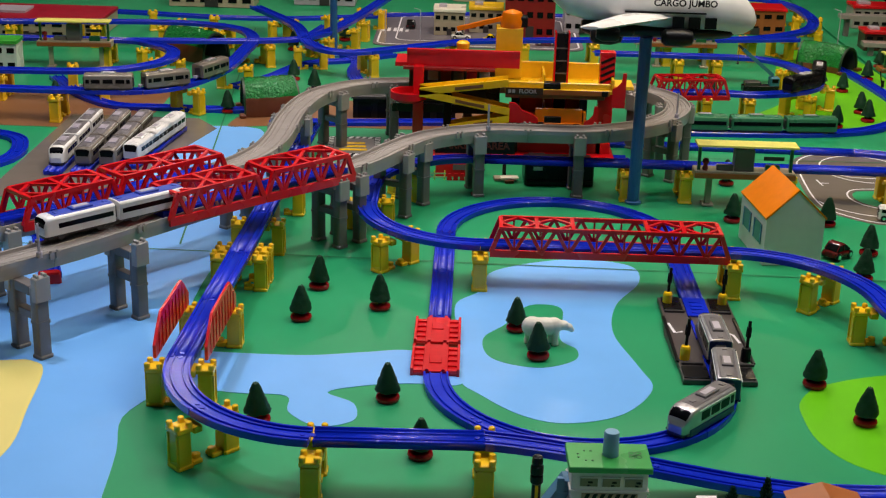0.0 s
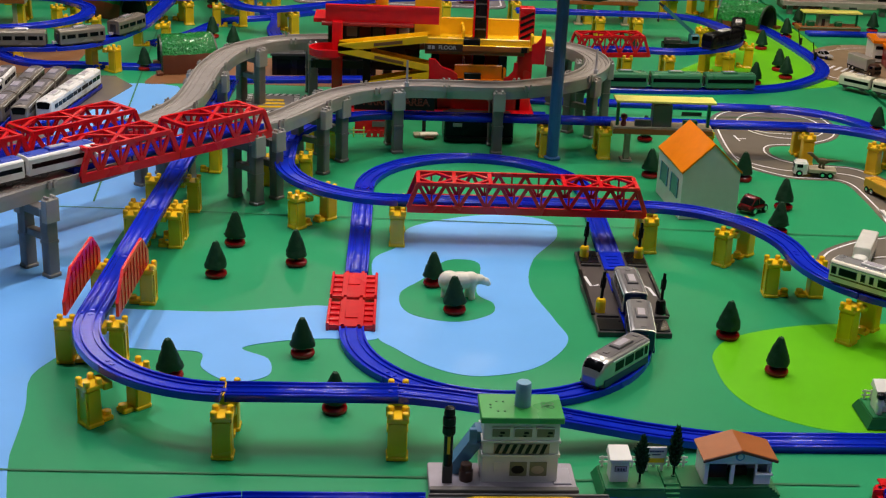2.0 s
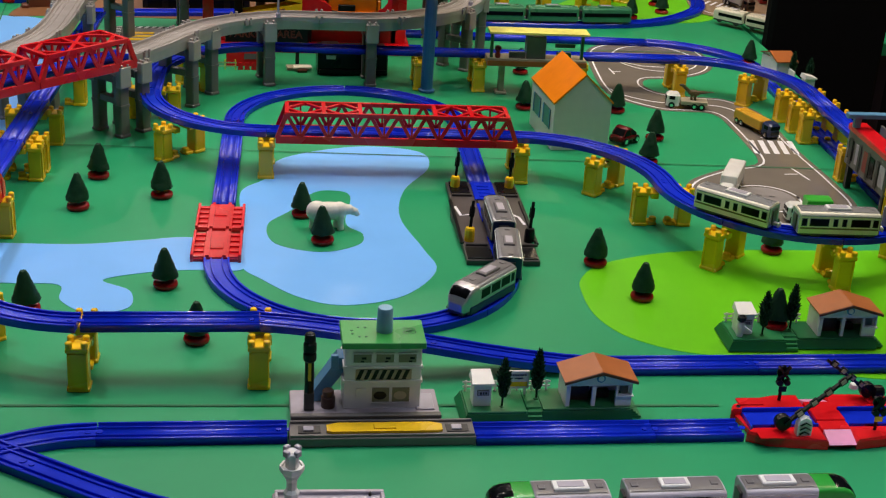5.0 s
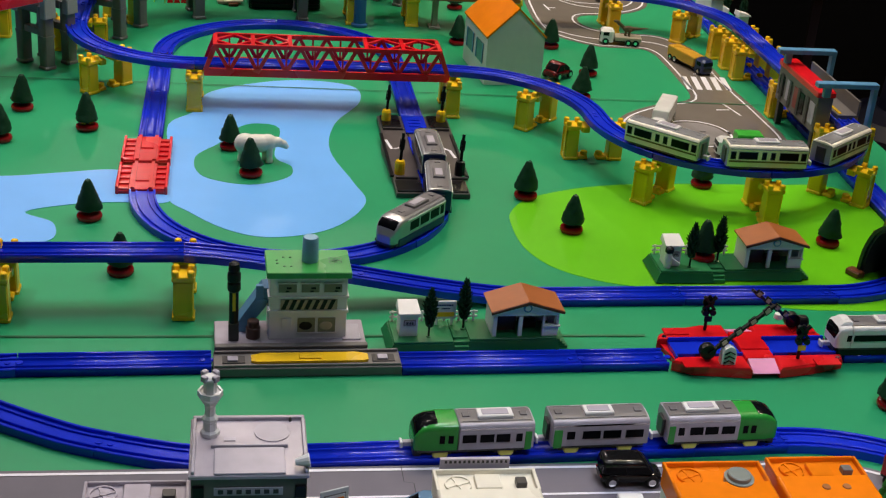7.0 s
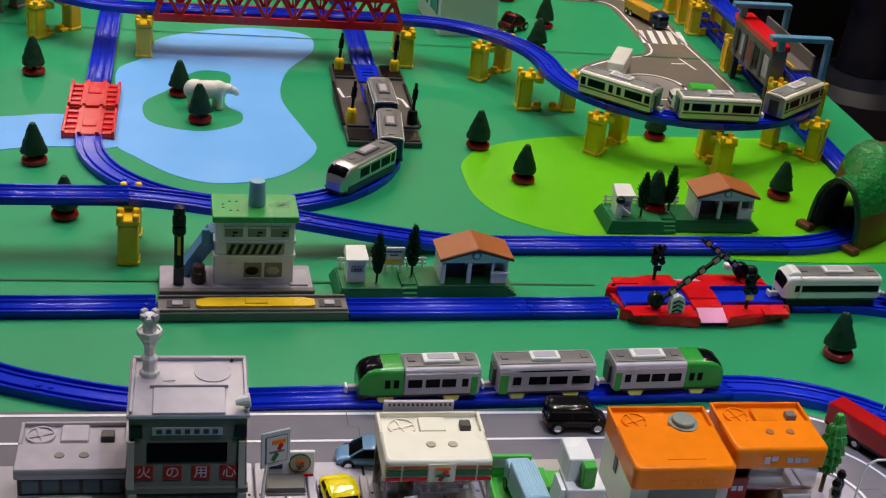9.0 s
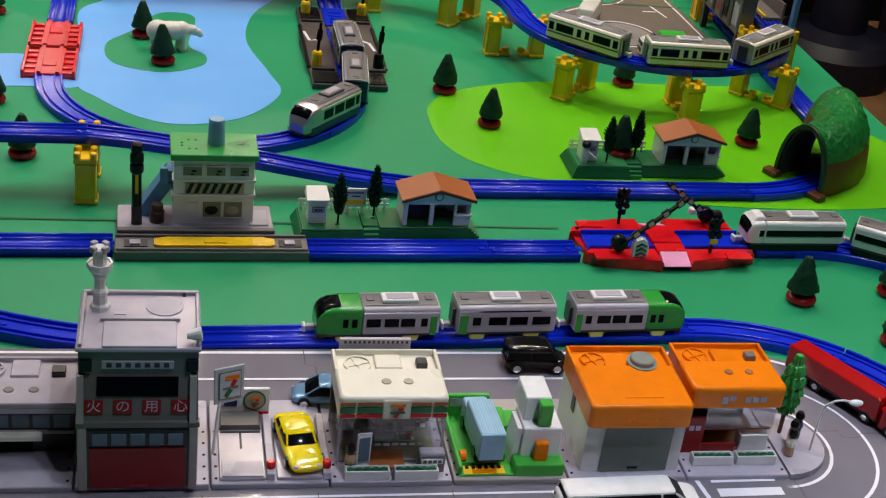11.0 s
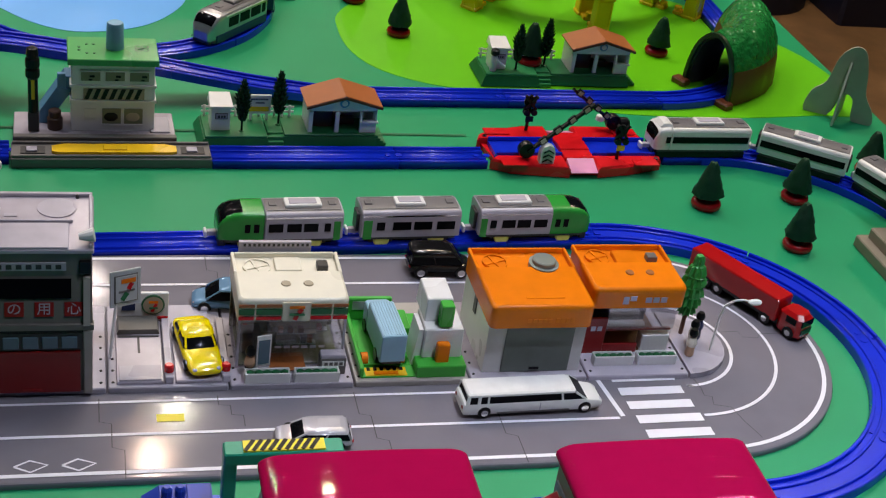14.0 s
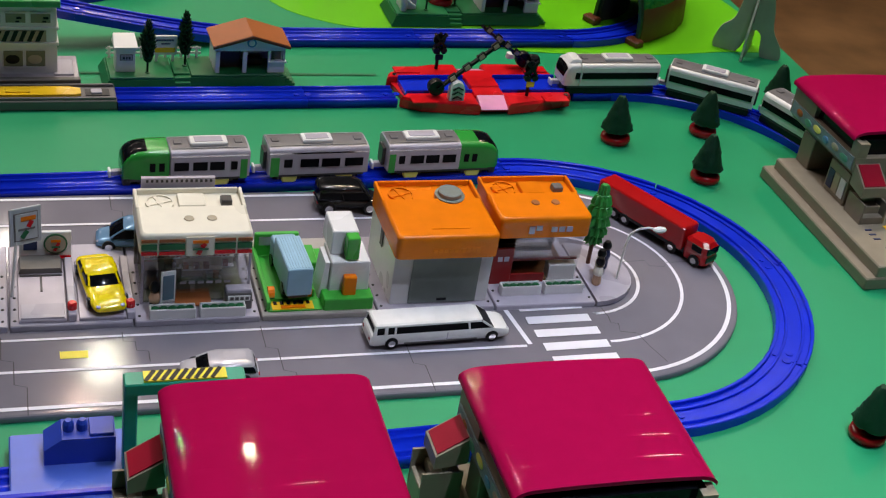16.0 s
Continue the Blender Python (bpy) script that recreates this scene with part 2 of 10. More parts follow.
def circle(r, n=16, cx=0, cy=0, a0=0):
    return [(cx + r * math.cos(a0 + 2 * math.pi * i / n), cy + r * math.sin(a0 + 2 * math.pi * i / n)) for i in range(n)]


def lathe(bm, profile, seg=16, cx=0, cy=0):
    loft(bm, [[(x, y, z) for x, y in circle(max(r, 1e-4), seg, cx, cy)] for r, z in profile])
    return bm


def bar(bm, p, q, w, h=None, up=(0, 0, 1)):
    """A straight bar of rectangular section from p to q."""
    p, q, h = Vector(p), Vector(q), h or w
    d = (q - p).normalized()
    u = Vector(up)
    if abs(d.dot(u)) > 0.95:
        u = Vector((0, 1, 0))
    s = d.cross(u).normalized() * w / 2
    t = s.cross(d).normalized() * h / 2
    loft(bm, [[e + s + t, e - s + t, e - s - t, e + s - t] for e in (p, q)])
    return bm


def rod(bm, p, q, r, n=8, r2=None):
    p, q = Vector(p), Vector(q)
    d = (q - p).normalized()
    u = Vector((0, 0, 1)) if abs(d.z) < 0.9 else Vector((1, 0, 0))
    s = d.cross(u).normalized()
    t = s.cross(d)
    loft(bm, [[e + (s * math.cos(2 * math.pi * i / n) + t * math.sin(2 * math.pi * i / n)) * rr for i in range(n)] for e, rr in ((p, r), (q, r2 or r))])
    return bm


def side_prism(bm, prof, y0, y1):
    """A profile in x and z drawn out along y."""
    loft(bm, [[(x, y0, z) for x, z in prof], [(x, y1, z) for x, z in prof]])
    return bm


def rrect(x0, x1, y0, y1, r, n=4):
    out = []
    for cx, cy, a in ((x1 - r, y1 - r, 0), (x0 + r, y1 - r, 90), (x0 + r, y0 + r, 180), (x1 - r, y0 + r, 270)):
        out += [(cx + r * math.cos(radians(a + 90 * i / n)), cy + r * math.sin(radians(a + 90 * i / n))) for i in range(n + 1)]
    return out


def smooth_loop(pts, n=6):
    out, k = [], len(pts)
    for i in range(k):
        p0, p1, p2, p3 = (Vector(pts[(i + j - 1) % k]) for j in range(4))
        for s in range(n):
            t = s / n
            out.append(tuple(0.5 * ((2 * p1) + (p2 - p0) * t + (2 * p0 - 5 * p1 + 4 * p2 - p3) * t * t + (3 * p1 - p0 - 3 * p2 + p3) * t ** 3)))
    return out


def smooth_line(pts, n=8):
    pts = [Vector(p) for p in pts]
    ext = [2 * pts[0] - pts[1], *pts, 2 * pts[-1] - pts[-2]]
    out = []
    for i in range(1, len(ext) - 2):
        p0, p1, p2, p3 = ext[i - 1:i + 3]
        for s in range(n):
            t = s / n
            out.append(0.5 * ((2 * p1) + (p2 - p0) * t + (2 * p0 - 5 * p1 + 4 * p2 - p3) * t * t + (3 * p1 - p0 - 3 * p2 + p3) * t ** 3))
    return out + [pts[-1]]


def blob(bm, c, r, n=12, m=8):
    c = Vector(c)
    loops = []
    for i in range(1, m):
        t = math.pi * i / m
        loops.append([c + Vector((r[0] * math.sin(t) * math.cos(2 * math.pi * j / n), r[1] * math.sin(t) * math.sin(2 * math.pi * j / n), -r[2] * math.cos(t))) for j in range(n)])
    loft(bm, loops)
    return bm


def sheet(name, pts, z, mat, label, category, kind="structure", thick=0.0):
    bm = BM()
    thick = thick or z + 0.0005
    top = [bm.verts.new((x, y, z)) for x, y in pts]
    low = [bm.verts.new((x, y, z - thick)) for x, y in pts]
    bm.faces.new(top)
    for i in range(len(pts)):
        j = (i + 1) % len(pts)
        bm.faces.new((low[i], low[j], top[j], top[i]))
    ob = part(name, bm, mat)
    return tagged(ob, label, category, "", kind)


def ribbon(bm, pts, w, z, h=0.0006):
    """A flat painted line along points of a plan."""
    pts = [Vector(p[:2]) for p in pts]
    left, right = [], []
    for i, p in enumerate(pts):
        d = (pts[min(i + 1, len(pts) - 1)] - pts[max(i - 1, 0)]).normalized()
        s = Vector((-d.y, d.x)) * w / 2
        left.append(p + s), right.append(p - s)
    for i in range(len(pts) - 1):
        q = [left[i], right[i], right[i + 1], left[i + 1]]
        up = [bm.verts.new((*v, z)) for v in q]
        bm.faces.new(up)
    return bm


def words(text, size, mat, parent, m, name="lettering", label="", bold=0.0):
    cu = bpy.data.curves.new("lettering_curve", "FONT")
    cu.body, cu.size, cu.extrude, cu.offset, cu.align_x, cu.align_y = text, size, size * 0.02, bold, "CENTER", "CENTER"
    tmp = bpy.data.objects.new("lettering_curve", cu)
    me = bpy.data.meshes.new_from_object(tmp)
    bpy.data.objects.remove(tmp)
    me.materials.clear()
    me.materials.append(mat)
    ob = new(name, me)
    ob.parent = parent
    ob.matrix_basis = m
    return tagged(ob, label) if label else ob

# ---- the hall and the table ----
EDGE_X = 1.315
bm = box(BM(), -2.6, EDGE_X, 0.15, 6.4, -0.03, 0.0)
part("table_top", bm, M_GREEN)
tagged(bpy.data.objects["table_top"], "large table top covered with green printed vinyl", "table", kind="structure")
bm = box(BM(), -2.58, EDGE_X - 0.01, 0.17, 6.38, -0.68, -0.031)
tagged(part("table_skirt", bm, M_CLOTH), "dark navy cloth skirt hanging round the table", "table skirt", kind="structure")
bm = box(BM(), -5, 5, -3, 9, -0.74, -0.70)
tagged(part("floor", bm, M_FLOOR), "brown wooden floor of the hall", "floor", kind="structure")
for nm, c in (("wall_north", (-5, 5, 8.9, 9.0)), ("wall_south", (-5, 5, -3, -2.9)), ("wall_east", (4.9, 5, -2.9, 8.9)), ("wall_west", (-5, -4.9, -2.9, 8.9))):
    tagged(part(nm, box(BM(), *c, -0.7, LAMP_Z), M_CURTAIN), "black curtained wall of the hall", "wall", kind="structure")
tagged(part("ceiling", box(BM(), -5, 5, -3, 9, LAMP_Z, LAMP_Z + 0.1), M_CEIL), "dark grey ceiling of the hall", "ceiling", kind="structure")
# a housing for every unseen lamp, those added for brightness included
for lx, ly, size, watts, *tint in LAMPS:
    lamp = thing("ceiling_lamp", "unseen flat square ceiling lamp with a white diffuser", "lamp", "ceiling lamps", pose(lx, ly, LAMP_Z))
    s = size / 2
    part("housing", box(BM(), -s - 0.02, s + 0.02, -s - 0.02, s + 0.02, -0.02, -0.001), M_WHITE, lamp)
    part("diffuser", box(BM(), -s, s, -s, s, -0.0245, -0.0205), lamp_glow, lamp)

Z1, Z2, Z3 = 0.0006, 0.0011, 0.0016
sheet("printed_lake", smooth_loop([(0.150, 2.217), (0.282, 2.288), (0.396, 2.269), (0.408, 2.184), (0.357, 2.072), (0.341, 1.949), (0.369, 1.820), (0.381, 1.741), (0.327, 1.653), (0.244, 1.620), (0.181, 1.642), (0.125, 1.702), (0.092, 1.757), (0.090, 1.905), (0.082, 2.048), (0.124, 2.117)]), Z1, M_LAKE, "light blue lake printed on the green mat", "lake")
sheet("printed_island", smooth_loop([(0.166, 1.970), (0.129, 1.908), (0.142, 1.833), (0.211, 1.803), (0.269, 1.833), (0.277, 1.876), (0.252, 1.919), (0.263, 2.039), (0.226, 2.061), (0.196, 2.040)]), Z2, M_GREEN, "green island printed in the lake", "island")
sheet("printed_stream", smooth_loop([(0.088, 1.80), (0.018, 1.851), (-0.061, 1.838), (-0.147, 1.820), (-0.270, 1.820), (-0.36, 1.82), (-0.36, 1.70), (-0.280, 1.689), (-0.229, 1.680), (-0.158, 1.676), (-0.148, 1.626), (-0.103, 1.585), (-0.054, 1.606), (-0.058, 1.659), (-0.099, 1.694), (-0.035, 1.723), (0.024, 1.732), (0.095, 1.735)]), Z1 + 0.0002, M_LAKE, "light blue stream printed on the green mat", "stream")
sheet("printed_sea", smooth_loop([(-0.335, 1.16), (-0.349, 1.375), (-0.360, 1.493), (-0.376, 1.591), (-0.345, 1.684), (-0.352, 1.80), (-0.362, 2.009), (-0.356, 2.199), (-0.325, 2.30), (-0.30, 2.52), (-0.34, 2.75), (-0.40, 2.95), (-0.415, 3.14), (-0.60, 3.13), (-0.66, 2.95), (-0.70, 2.6), (-0.95, 2.1), (-1.3, 1.5), (-1.0, 1.0), (-0.6, 1.0)], 4), Z1, M_LAKE, "light blue sea printed along the mat", "sea")
sheet("printed_beach", smooth_loop([(-0.603, 1.762), (-0.551, 1.762), (-0.528, 1.727), (-0.515, 1.615), (-0.506, 1.466), (-0.58, 1.32), (-0.8, 1.3), (-0.8, 1.7)]), Z2, M_SAND, "pale yellow sand printed on the sea", "sand")
sheet("printed_meadow", smooth_loop([(0.588, 1.664), (0.596, 1.718), (0.642, 1.775), (0.757, 1.822), (0.897, 1.836), (1.035, 1.837), (1.149, 1.832), (1.24, 1.72), (1.30, 1.60), (1.306, 1.44), (1.216, 1.424), (1.088, 1.411), (0.928, 1.415), (0.848, 1.446), (0.760, 1.470), (0.690, 1.488), (0.640, 1.517), (0.611, 1.550), (0.592, 1.600)], 5), Z1, M_LIME, "bright lime green meadow printed on the mat", "meadow")
sheet("printed_far_meadow", smooth_loop([(0.86, 3.42), (0.95, 3.60), (1.0, 3.95), (1.12, 4.3), (1.30, 4.2), (1.30, 3.45), (1.1, 3.30)]), Z1, M_LIME, "lime green meadow printed at the far side", "meadow")
sheet("printed_field", [(-1.5, 3.10), (-0.75, 3.10), (-0.70, 3.27), (-0.70, 3.50), (-1.5, 3.45)], Z1, M_BROWN, "brown field printed on the mat", "field")
sheet("printed_hillside", smooth_loop([(-0.50, 3.17), (-0.40, 3.17), (-0.22, 3.18), (0.30, 3.20), (0.30, 3.42), (-0.10, 3.45), (-0.40, 3.42)]), Z1, M_BROWN, "brown hillside printed on the mat", "field")
sheet("depot_apron", [(-0.90, 2.55), (-0.66, 2.55), (-0.52, 3.13), (-0.58, 3.22), (-0.90, 3.22)], Z2, M_FARROAD, "grey printed train yard", "yard")
for nm, a, b in (("mat_seam", (-1.5, 2.30), (EDGE_X, 2.215)), ("mat_seam", (-1.2, 1.335), (0.70, 1.342)), ("mat_seam", (-0.44, 2.3), (-0.62, 4.4)), ("mat_seam", (0.6, 3.0), (EDGE_X, 3.02))):
    ob = part(nm, ribbon(BM(), [a, b], 0.0035, Z3), M_SEAM)
    tagged(ob, "dark seam between two printed mats", "seam", kind="structure")

# printed road in the far right corner
BACK_EDGE = [(0.843, 2.948), (0.834, 2.84), (0.830, 2.746), (0.834, 2.672), (0.852, 2.626), (0.890, 2.584), (0.932, 2.557), (0.979, 2.552), (1.021, 2.548), (1.038, 2.520), (1.042, 2.464), (1.043, 2.36)]
FRONT_EDGE = [(1.034, 2.249), (0.958, 2.211), (0.876, 2.144), (0.846, 2.057), (0.868, 1.99), (0.95, 1.94), (1.06, 1.945), (1.142, 2.02), (1.148, 2.15)]
SIDE_EDGE = [(1.140, 2.292), (1.138, 2.379), (1.140, 2.476), (1.134, 2.560), (1.110, 2.618), (1.078, 2.650), (1.030, 2.658), (0.984, 2.666), (0.945, 2.692), (0.929, 2.738), (0.948, 2.782), (1.017, 2.794), (1.078, 2.827), (1.117, 2.871), (1.136, 2.930), (1.136, 3.0), (1.122, 3.058), (1.084, 3.092), (1.026, 3.100), (0.954, 3.092), (0.892, 3.061), (0.856, 3.010)]


def inset(pts, d):
    """A closed outline drawn in by d on its left-hand side."""
    out, n = [], len(pts)
    for i, p in enumerate(pts):
        t = (Vector(pts[(i + 1) % n]) - Vector(pts[i - 1])).normalized()
        out.append((p[0] - t.y * d, p[1] + t.x * d))
    return out


ROAD_EDGE = smooth_loop(BACK_EDGE + FRONT_EDGE + SIDE_EDGE, 5)
road = sheet("printed_road", ROAD_EDGE, Z1, M_FARROAD, "grey road with two turning circles printed on the mat", "road")
bm = BM()
ribbon(bm, inset(ROAD_EDGE, 0.011) + inset(ROAD_EDGE, 0.011)[:2], 0.004, Z2)
ribbon(bm, circle(0.062, 32, 0.990, 2.064) + circle(0.062, 32, 0.990, 2.064)[:2], 0.004, Z2)
BACK_RING = [(1.006 + 0.098 * math.cos(2 * math.pi * i / 32), 2.955 + 0.108 * math.sin(2 * math.pi * i / 32)) for i in range(34)]
ribbon(bm, BACK_RING, 0.004, Z2)
ribbon(bm, [(0.925, 2.912), (0.962, 2.886), (1.007, 2.882), (1.03, 2.885)], 0.004, Z2)
ribbon(bm, [(0.877, 2.859), (0.881, 2.815)], 0.004, Z2)
ribbon(bm, [(0.880, 2.834), (0.899, 2.835)], 0.004, Z2)
ribbon(bm, smooth_line([(0.846, 2.70, 0), (0.868, 2.655, 0), (0.93, 2.612, 0), (1.02, 2.605, 0), (1.075, 2.580, 0), (1.092, 2.52, 0), (1.096, 2.40, 0)], 6), 0.004, Z2)
for i in range(5):
    ribbon(bm, [(1.050 + 0.0195 * i, 2.300), (1.060 + 0.0195 * i, 2.378)], 0.011, Z2)
ribbon(bm, [(1.085, 2.395), (1.130, 2.397)], 0.004, Z2)
ribbon(bm, [(1.066, 2.188), (1.092, 2.190)], 0.004, Z2)
ribbon(bm, [(1.090, 2.222), (1.104, 2.160)], 0.004, Z2)
ribbon(bm, [(1.083, 2.082), (1.094, 2.055), (1.092, 2.025)], 0.004, Z2)
part("road_marking", bm, M_LINE, road)
sheet("printed_roundabout", circle(0.054, 32, 0.990, 2.064), Z2, material("roundabout_vinyl", (0.24, 0.22, 0.22), 0.4), "paler grey disc printed in the turning circle", "roundabout")
for q in ((0.982, 2.078), (1.004, 2.072), (0.978, 2.050), (1.002, 2.048)):
    tagged(part("arrow_mark", ribbon(BM(), [(q[0] - 0.005, q[1]), (q[0] + 0.005, q[1] - 0.002)], 0.004, Z3 + 0.0003), M_DKGREY), "small dark arrow printed on the roundabout", "marking", kind="structure")

# ---- toy railway ----
RAD = 0.216
PROFILE = [(-0.0190, 0.0), (-0.0190, 0.0095), (-0.0182, 0.0104), (-0.0160, 0.0104), (-0.0154, 0.0098), (-0.0154, 0.0066), (-0.0096, 0.0066), (-0.0096, 0.0090), (-0.0090, 0.0096), (-0.0074, 0.0096), (-0.0068, 0.0090), (-0.0068, 0.0074)]
PROFILE = PROFILE + [(-u, z) for u, z in PROFILE[::-1]]


def turtle(x, y, head, plan, z=0.0, z_end=None):
    """Pieces of track: S straight, H half straight, L and R curves of 45 degrees, D a straight that goes down to z_end over all the D's, - a straight gap."""
    pieces = []
    downs = plan.count("D")
    done = 0
    for c in plan:
        pts, a = [], radians(head)
        if c in "SHD-h":
            ln = {"S": 0.216, "D": 0.216, "-": 0.216, "H": 0.108, "h": 0.054}[c]
            n = 6 if c == "D" else 1
            for i in range(n + 1):
                s = ln * i / n
                zz = z
                if c == "D":
                    u = (done + i / n) / downs
                    u = u * u * (3 - 2 * u) * 0.5 + u * 0.5
                    zz = z + (z_end - z) * u
                pts.append((x + s * math.cos(a), y + s * math.sin(a), zz))
            if c == "D":
                done += 1
                if done == downs:
                    pass
        else:
            sgn = 1 if c == "L" else -1
            cx, cy = x - sgn * RAD * math.sin(a), y + sgn * RAD * math.cos(a)
            for i in range(9):
                b = a + sgn * radians(45) * i / 8
                pts.append((cx + sgn * RAD * math.sin(b), cy - sgn * RAD * math.cos(b), z))
            head += sgn * 45
        x, y = pts[-1][:2]
        if c == "D" and done == downs:
            z = z_end
        if c != "-":
            pieces.append(pts)
    return pieces, (x, y, head)


def sweep(bm, pts, profile, gap=0.00012):
    pts = [Vector(p) for p in pts]
    rings = []
    for i, p in enumerate(pts):
        d = pts[min(i + 1, len(pts) - 1)] - pts[max(i - 1, 0)]
        h = Vector((d.x, d.y, 0)).normalized()
        if i == 0:
            p = p + h * gap
        if i == len(pts) - 1:
            p = p - h * gap
        s = Vector((h.y, -h.x, 0))
        rings.append([p + s * u + Vector((0, 0, z)) for u, z in profile])
    loft(bm, rings)
    return bm


def tab(bm, p, d):
    """The joining tongue that lies across a joint."""
    s = Vector((d.y, -d.x, 0))
    z = Vector((0, 0, 0.0076))
    for r, o in ((0.0042, 0.007), (0.0034, -0.006)):
        c = p + d * o + z
        loft(bm, [[c + (s * math.cos(t) + d * math.sin(t)) * r + Vector((0, 0, k)) for t in [math.pi * 2 * i / 8 for i in range(8)]] for k in (0, 0.0011)])
    for k in (-1, 1):
        bar(bm, p + s * 0.0125 * k - d * 0.004 + Vector((0, 0, 0.0070)), p + s * 0.0125 * k + d * 0.004 + Vector((0, 0, 0.0070)), 0.003, 0.0018)


def lay(pieces, mat=None, label="blue plastic toy railway track", group="blue toy tracks", name="track_piece"):
    for pts in pieces:
        bm = sweep(BM(), pts, PROFILE)
        p, q = Vector(pts[-1]), Vector(pts[-2])
        d = p - q
        d.z = 0
        ob = part(name, bm, mat or M_BLUE, smooth=True, angle=32)
        tb = BM()
        tab(tb, p - d.normalized() * 0.004, d.normalized())
        part("joint_tongue", tb, mat or M_BLUE, ob)
        ln = sum((Vector(a) - Vector(b)).length for a, b in zip(pts, pts[1:]))
        d0, d1 = Vector(pts[1]) - Vector(pts[0]), d
        bend = abs(d0.x * d1.y - d0.y * d1.x) / (d0.length * d1.length) > 0.1
        up = pts[0][2] > 0.01 or pts[-1][2] > 0.01
        what = "curved" if bend else "straight"
        where = "sloping down" if abs(pts[0][2] - pts[-1][2]) > 0.005 else ("raised on yellow piers" if up else "lying on the mat")
        tagged(ob, f"{what} blue plastic toy track {where}", "toy track", group)


def spline_pieces(pts, z, step=0.2):
    line = smooth_line([(*p, z) if len(p) == 2 else p for p in pts], 10)
    out, cur, acc = [], [line[0]], 0.0
    for a, b in zip(line, line[1:]):
        acc += (b - a).length
        cur.append(b)
        if acc >= step:
            out.append([tuple(v) for v in cur])
            cur, acc = [b], 0.0
    if len(cur) > 1 and acc > 0.03:
        out.append([tuple(v) for v in cur])
    return out


UP = 0.066
# loop round the lake
lay(turtle(0.057, 1.757, -90, "LLLL")[0])
lay(turtle(0.489, 2.081, 90, "SHLLLLSS")[0])
# raised line beside the sea, then down to the meadow and through the tunnel
lay(turtle(-0.263, 2.936, -91.7, "SSSSSSLL", UP)[0])
C_PIECES, C_END = turtle(-0.088, 1.420, 1.5, "SDDSS", UP, 0.0)
lay(C_PIECES)
C2, C2_END = turtle(C_END[0], C_END[1], 1.5, "LL")
lay(C2)
lay(turtle(1.197, C2_END[1], 88.6, "SSSSSHLLSSSS")[0])
# raised ring behind the lake
B_PIECES, _ = turtle(0.122, 2.158, 0, "SSRRLLLLSSHLLSSSSLLHLL", UP)
lay(B_PIECES)
# station line
lay(turtle(-0.263, 1.045, 91.5, "RRS")[0])
lay(turtle(0.382, 1.268, 1.5, "SHh")[0][:2])
lay(turtle(0.935, 1.293, 1.5, "hRRS")[0])
# town line
lay(spline_pieces([(0.25, 1.075), (0.15, 1.077), (0.045, 1.108), (-0.02, 1.14), (-0.10, 1.19), (-0.17, 1.235)], 0.0))
lay(turtle(0.25, 1.076, 2.4, "SSHRRRRSSS")[0])
# far lines
lay(spline_pieces([(0.50, 3.217), (0.607, 3.219), (0.873, 3.232), (1.071, 3.278), (1.194, 3.375), (1.252, 3.48), (1.262, 3.63), (1.225, 3.94), (1.17, 4.10)], 0.0))
lay(spline_pieces([(-0.40, 3.20), (-0.225, 3.208), (-0.033, 3.233), (0.10, 3.25)], 0.0))
lay(spline_pieces([(-1.35, 3.19), (-0.92, 3.185), (-0.68, 3.22), (-0.57, 3.42), (-0.545, 3.70), (-0.55, 3.90), (-0.64, 4.04), (-0.85, 4.09), (-1.30, 4.03), (-1.8, 3.95)], UP))
lay(spline_pieces([(-1.6, 3.37), (-1.12, 3.38), (-0.87, 3.41), (-0.745, 3.52), (-0.735, 3.66), (-0.82, 3.76), (-0.95, 3.80), (-1.5, 3.78)], UP))
lay(spline_pieces([(-0.40, 3.30), (-0.67, 3.30), (-0.82, 3.31), (-0.95, 3.44), (-1.05, 3.60)], 0.0))
lay(spline_pieces([(-1.25, 2.64), (-1.02, 2.70), (-0.935, 2.78), (-0.93, 2.90), (-1.0, 3.0), (-1.25, 3.05)], 0.0))
lay(spline_pieces([(-0.39, 4.45), (-0.42, 4.24), (-0.37, 4.08), (-0.25, 3.95), (-0.24, 3.75), (-0.20, 3.6)], 0.0))
lay(spline_pieces([(-0.55, 3.55), (-0.47, 3.67), (-0.39, 3.86), (-0.27, 3.93), (-0.14, 4.03)], 0.0))
lay(spline_pieces([(-0.9, 3.80), (-0.50, 3.86), (-0.36, 3.97), (-0.28, 4.25), (-0.20, 4.65)], UP))
lay(spline_pieces([(-0.62, 4.40), (-0.45, 4.10), (-0.37, 3.82), (-0.25, 3.73), (-0.05, 3.85), (0.10, 3.94), (0.46, 4.02), (0.81, 4.07), (1.10, 4.13)], UP))
lay(spline_pieces([(0.45, 3.33), (0.69, 3.375), (0.85, 3.37), (0.985, 3.45), (1.03, 3.58), (0.99, 3.74), (0.90, 3.82), (0.69, 3.83), (0.45, 3.83)], UP))
lay(spline_pieces([(0.70, 4.08), (0.94, 4.11), (1.131, 4.245), (1.204, 4.39), (1.222, 4.55), (1.20, 4.74), (1.117, 4.84), (0.8, 4.95)], UP))
lay(spline_pieces([(-2.0, 4.62), (-1.2, 4.60), (-0.6, 4.55), (0.1, 4.75), (0.9, 4.75)], 0.0))


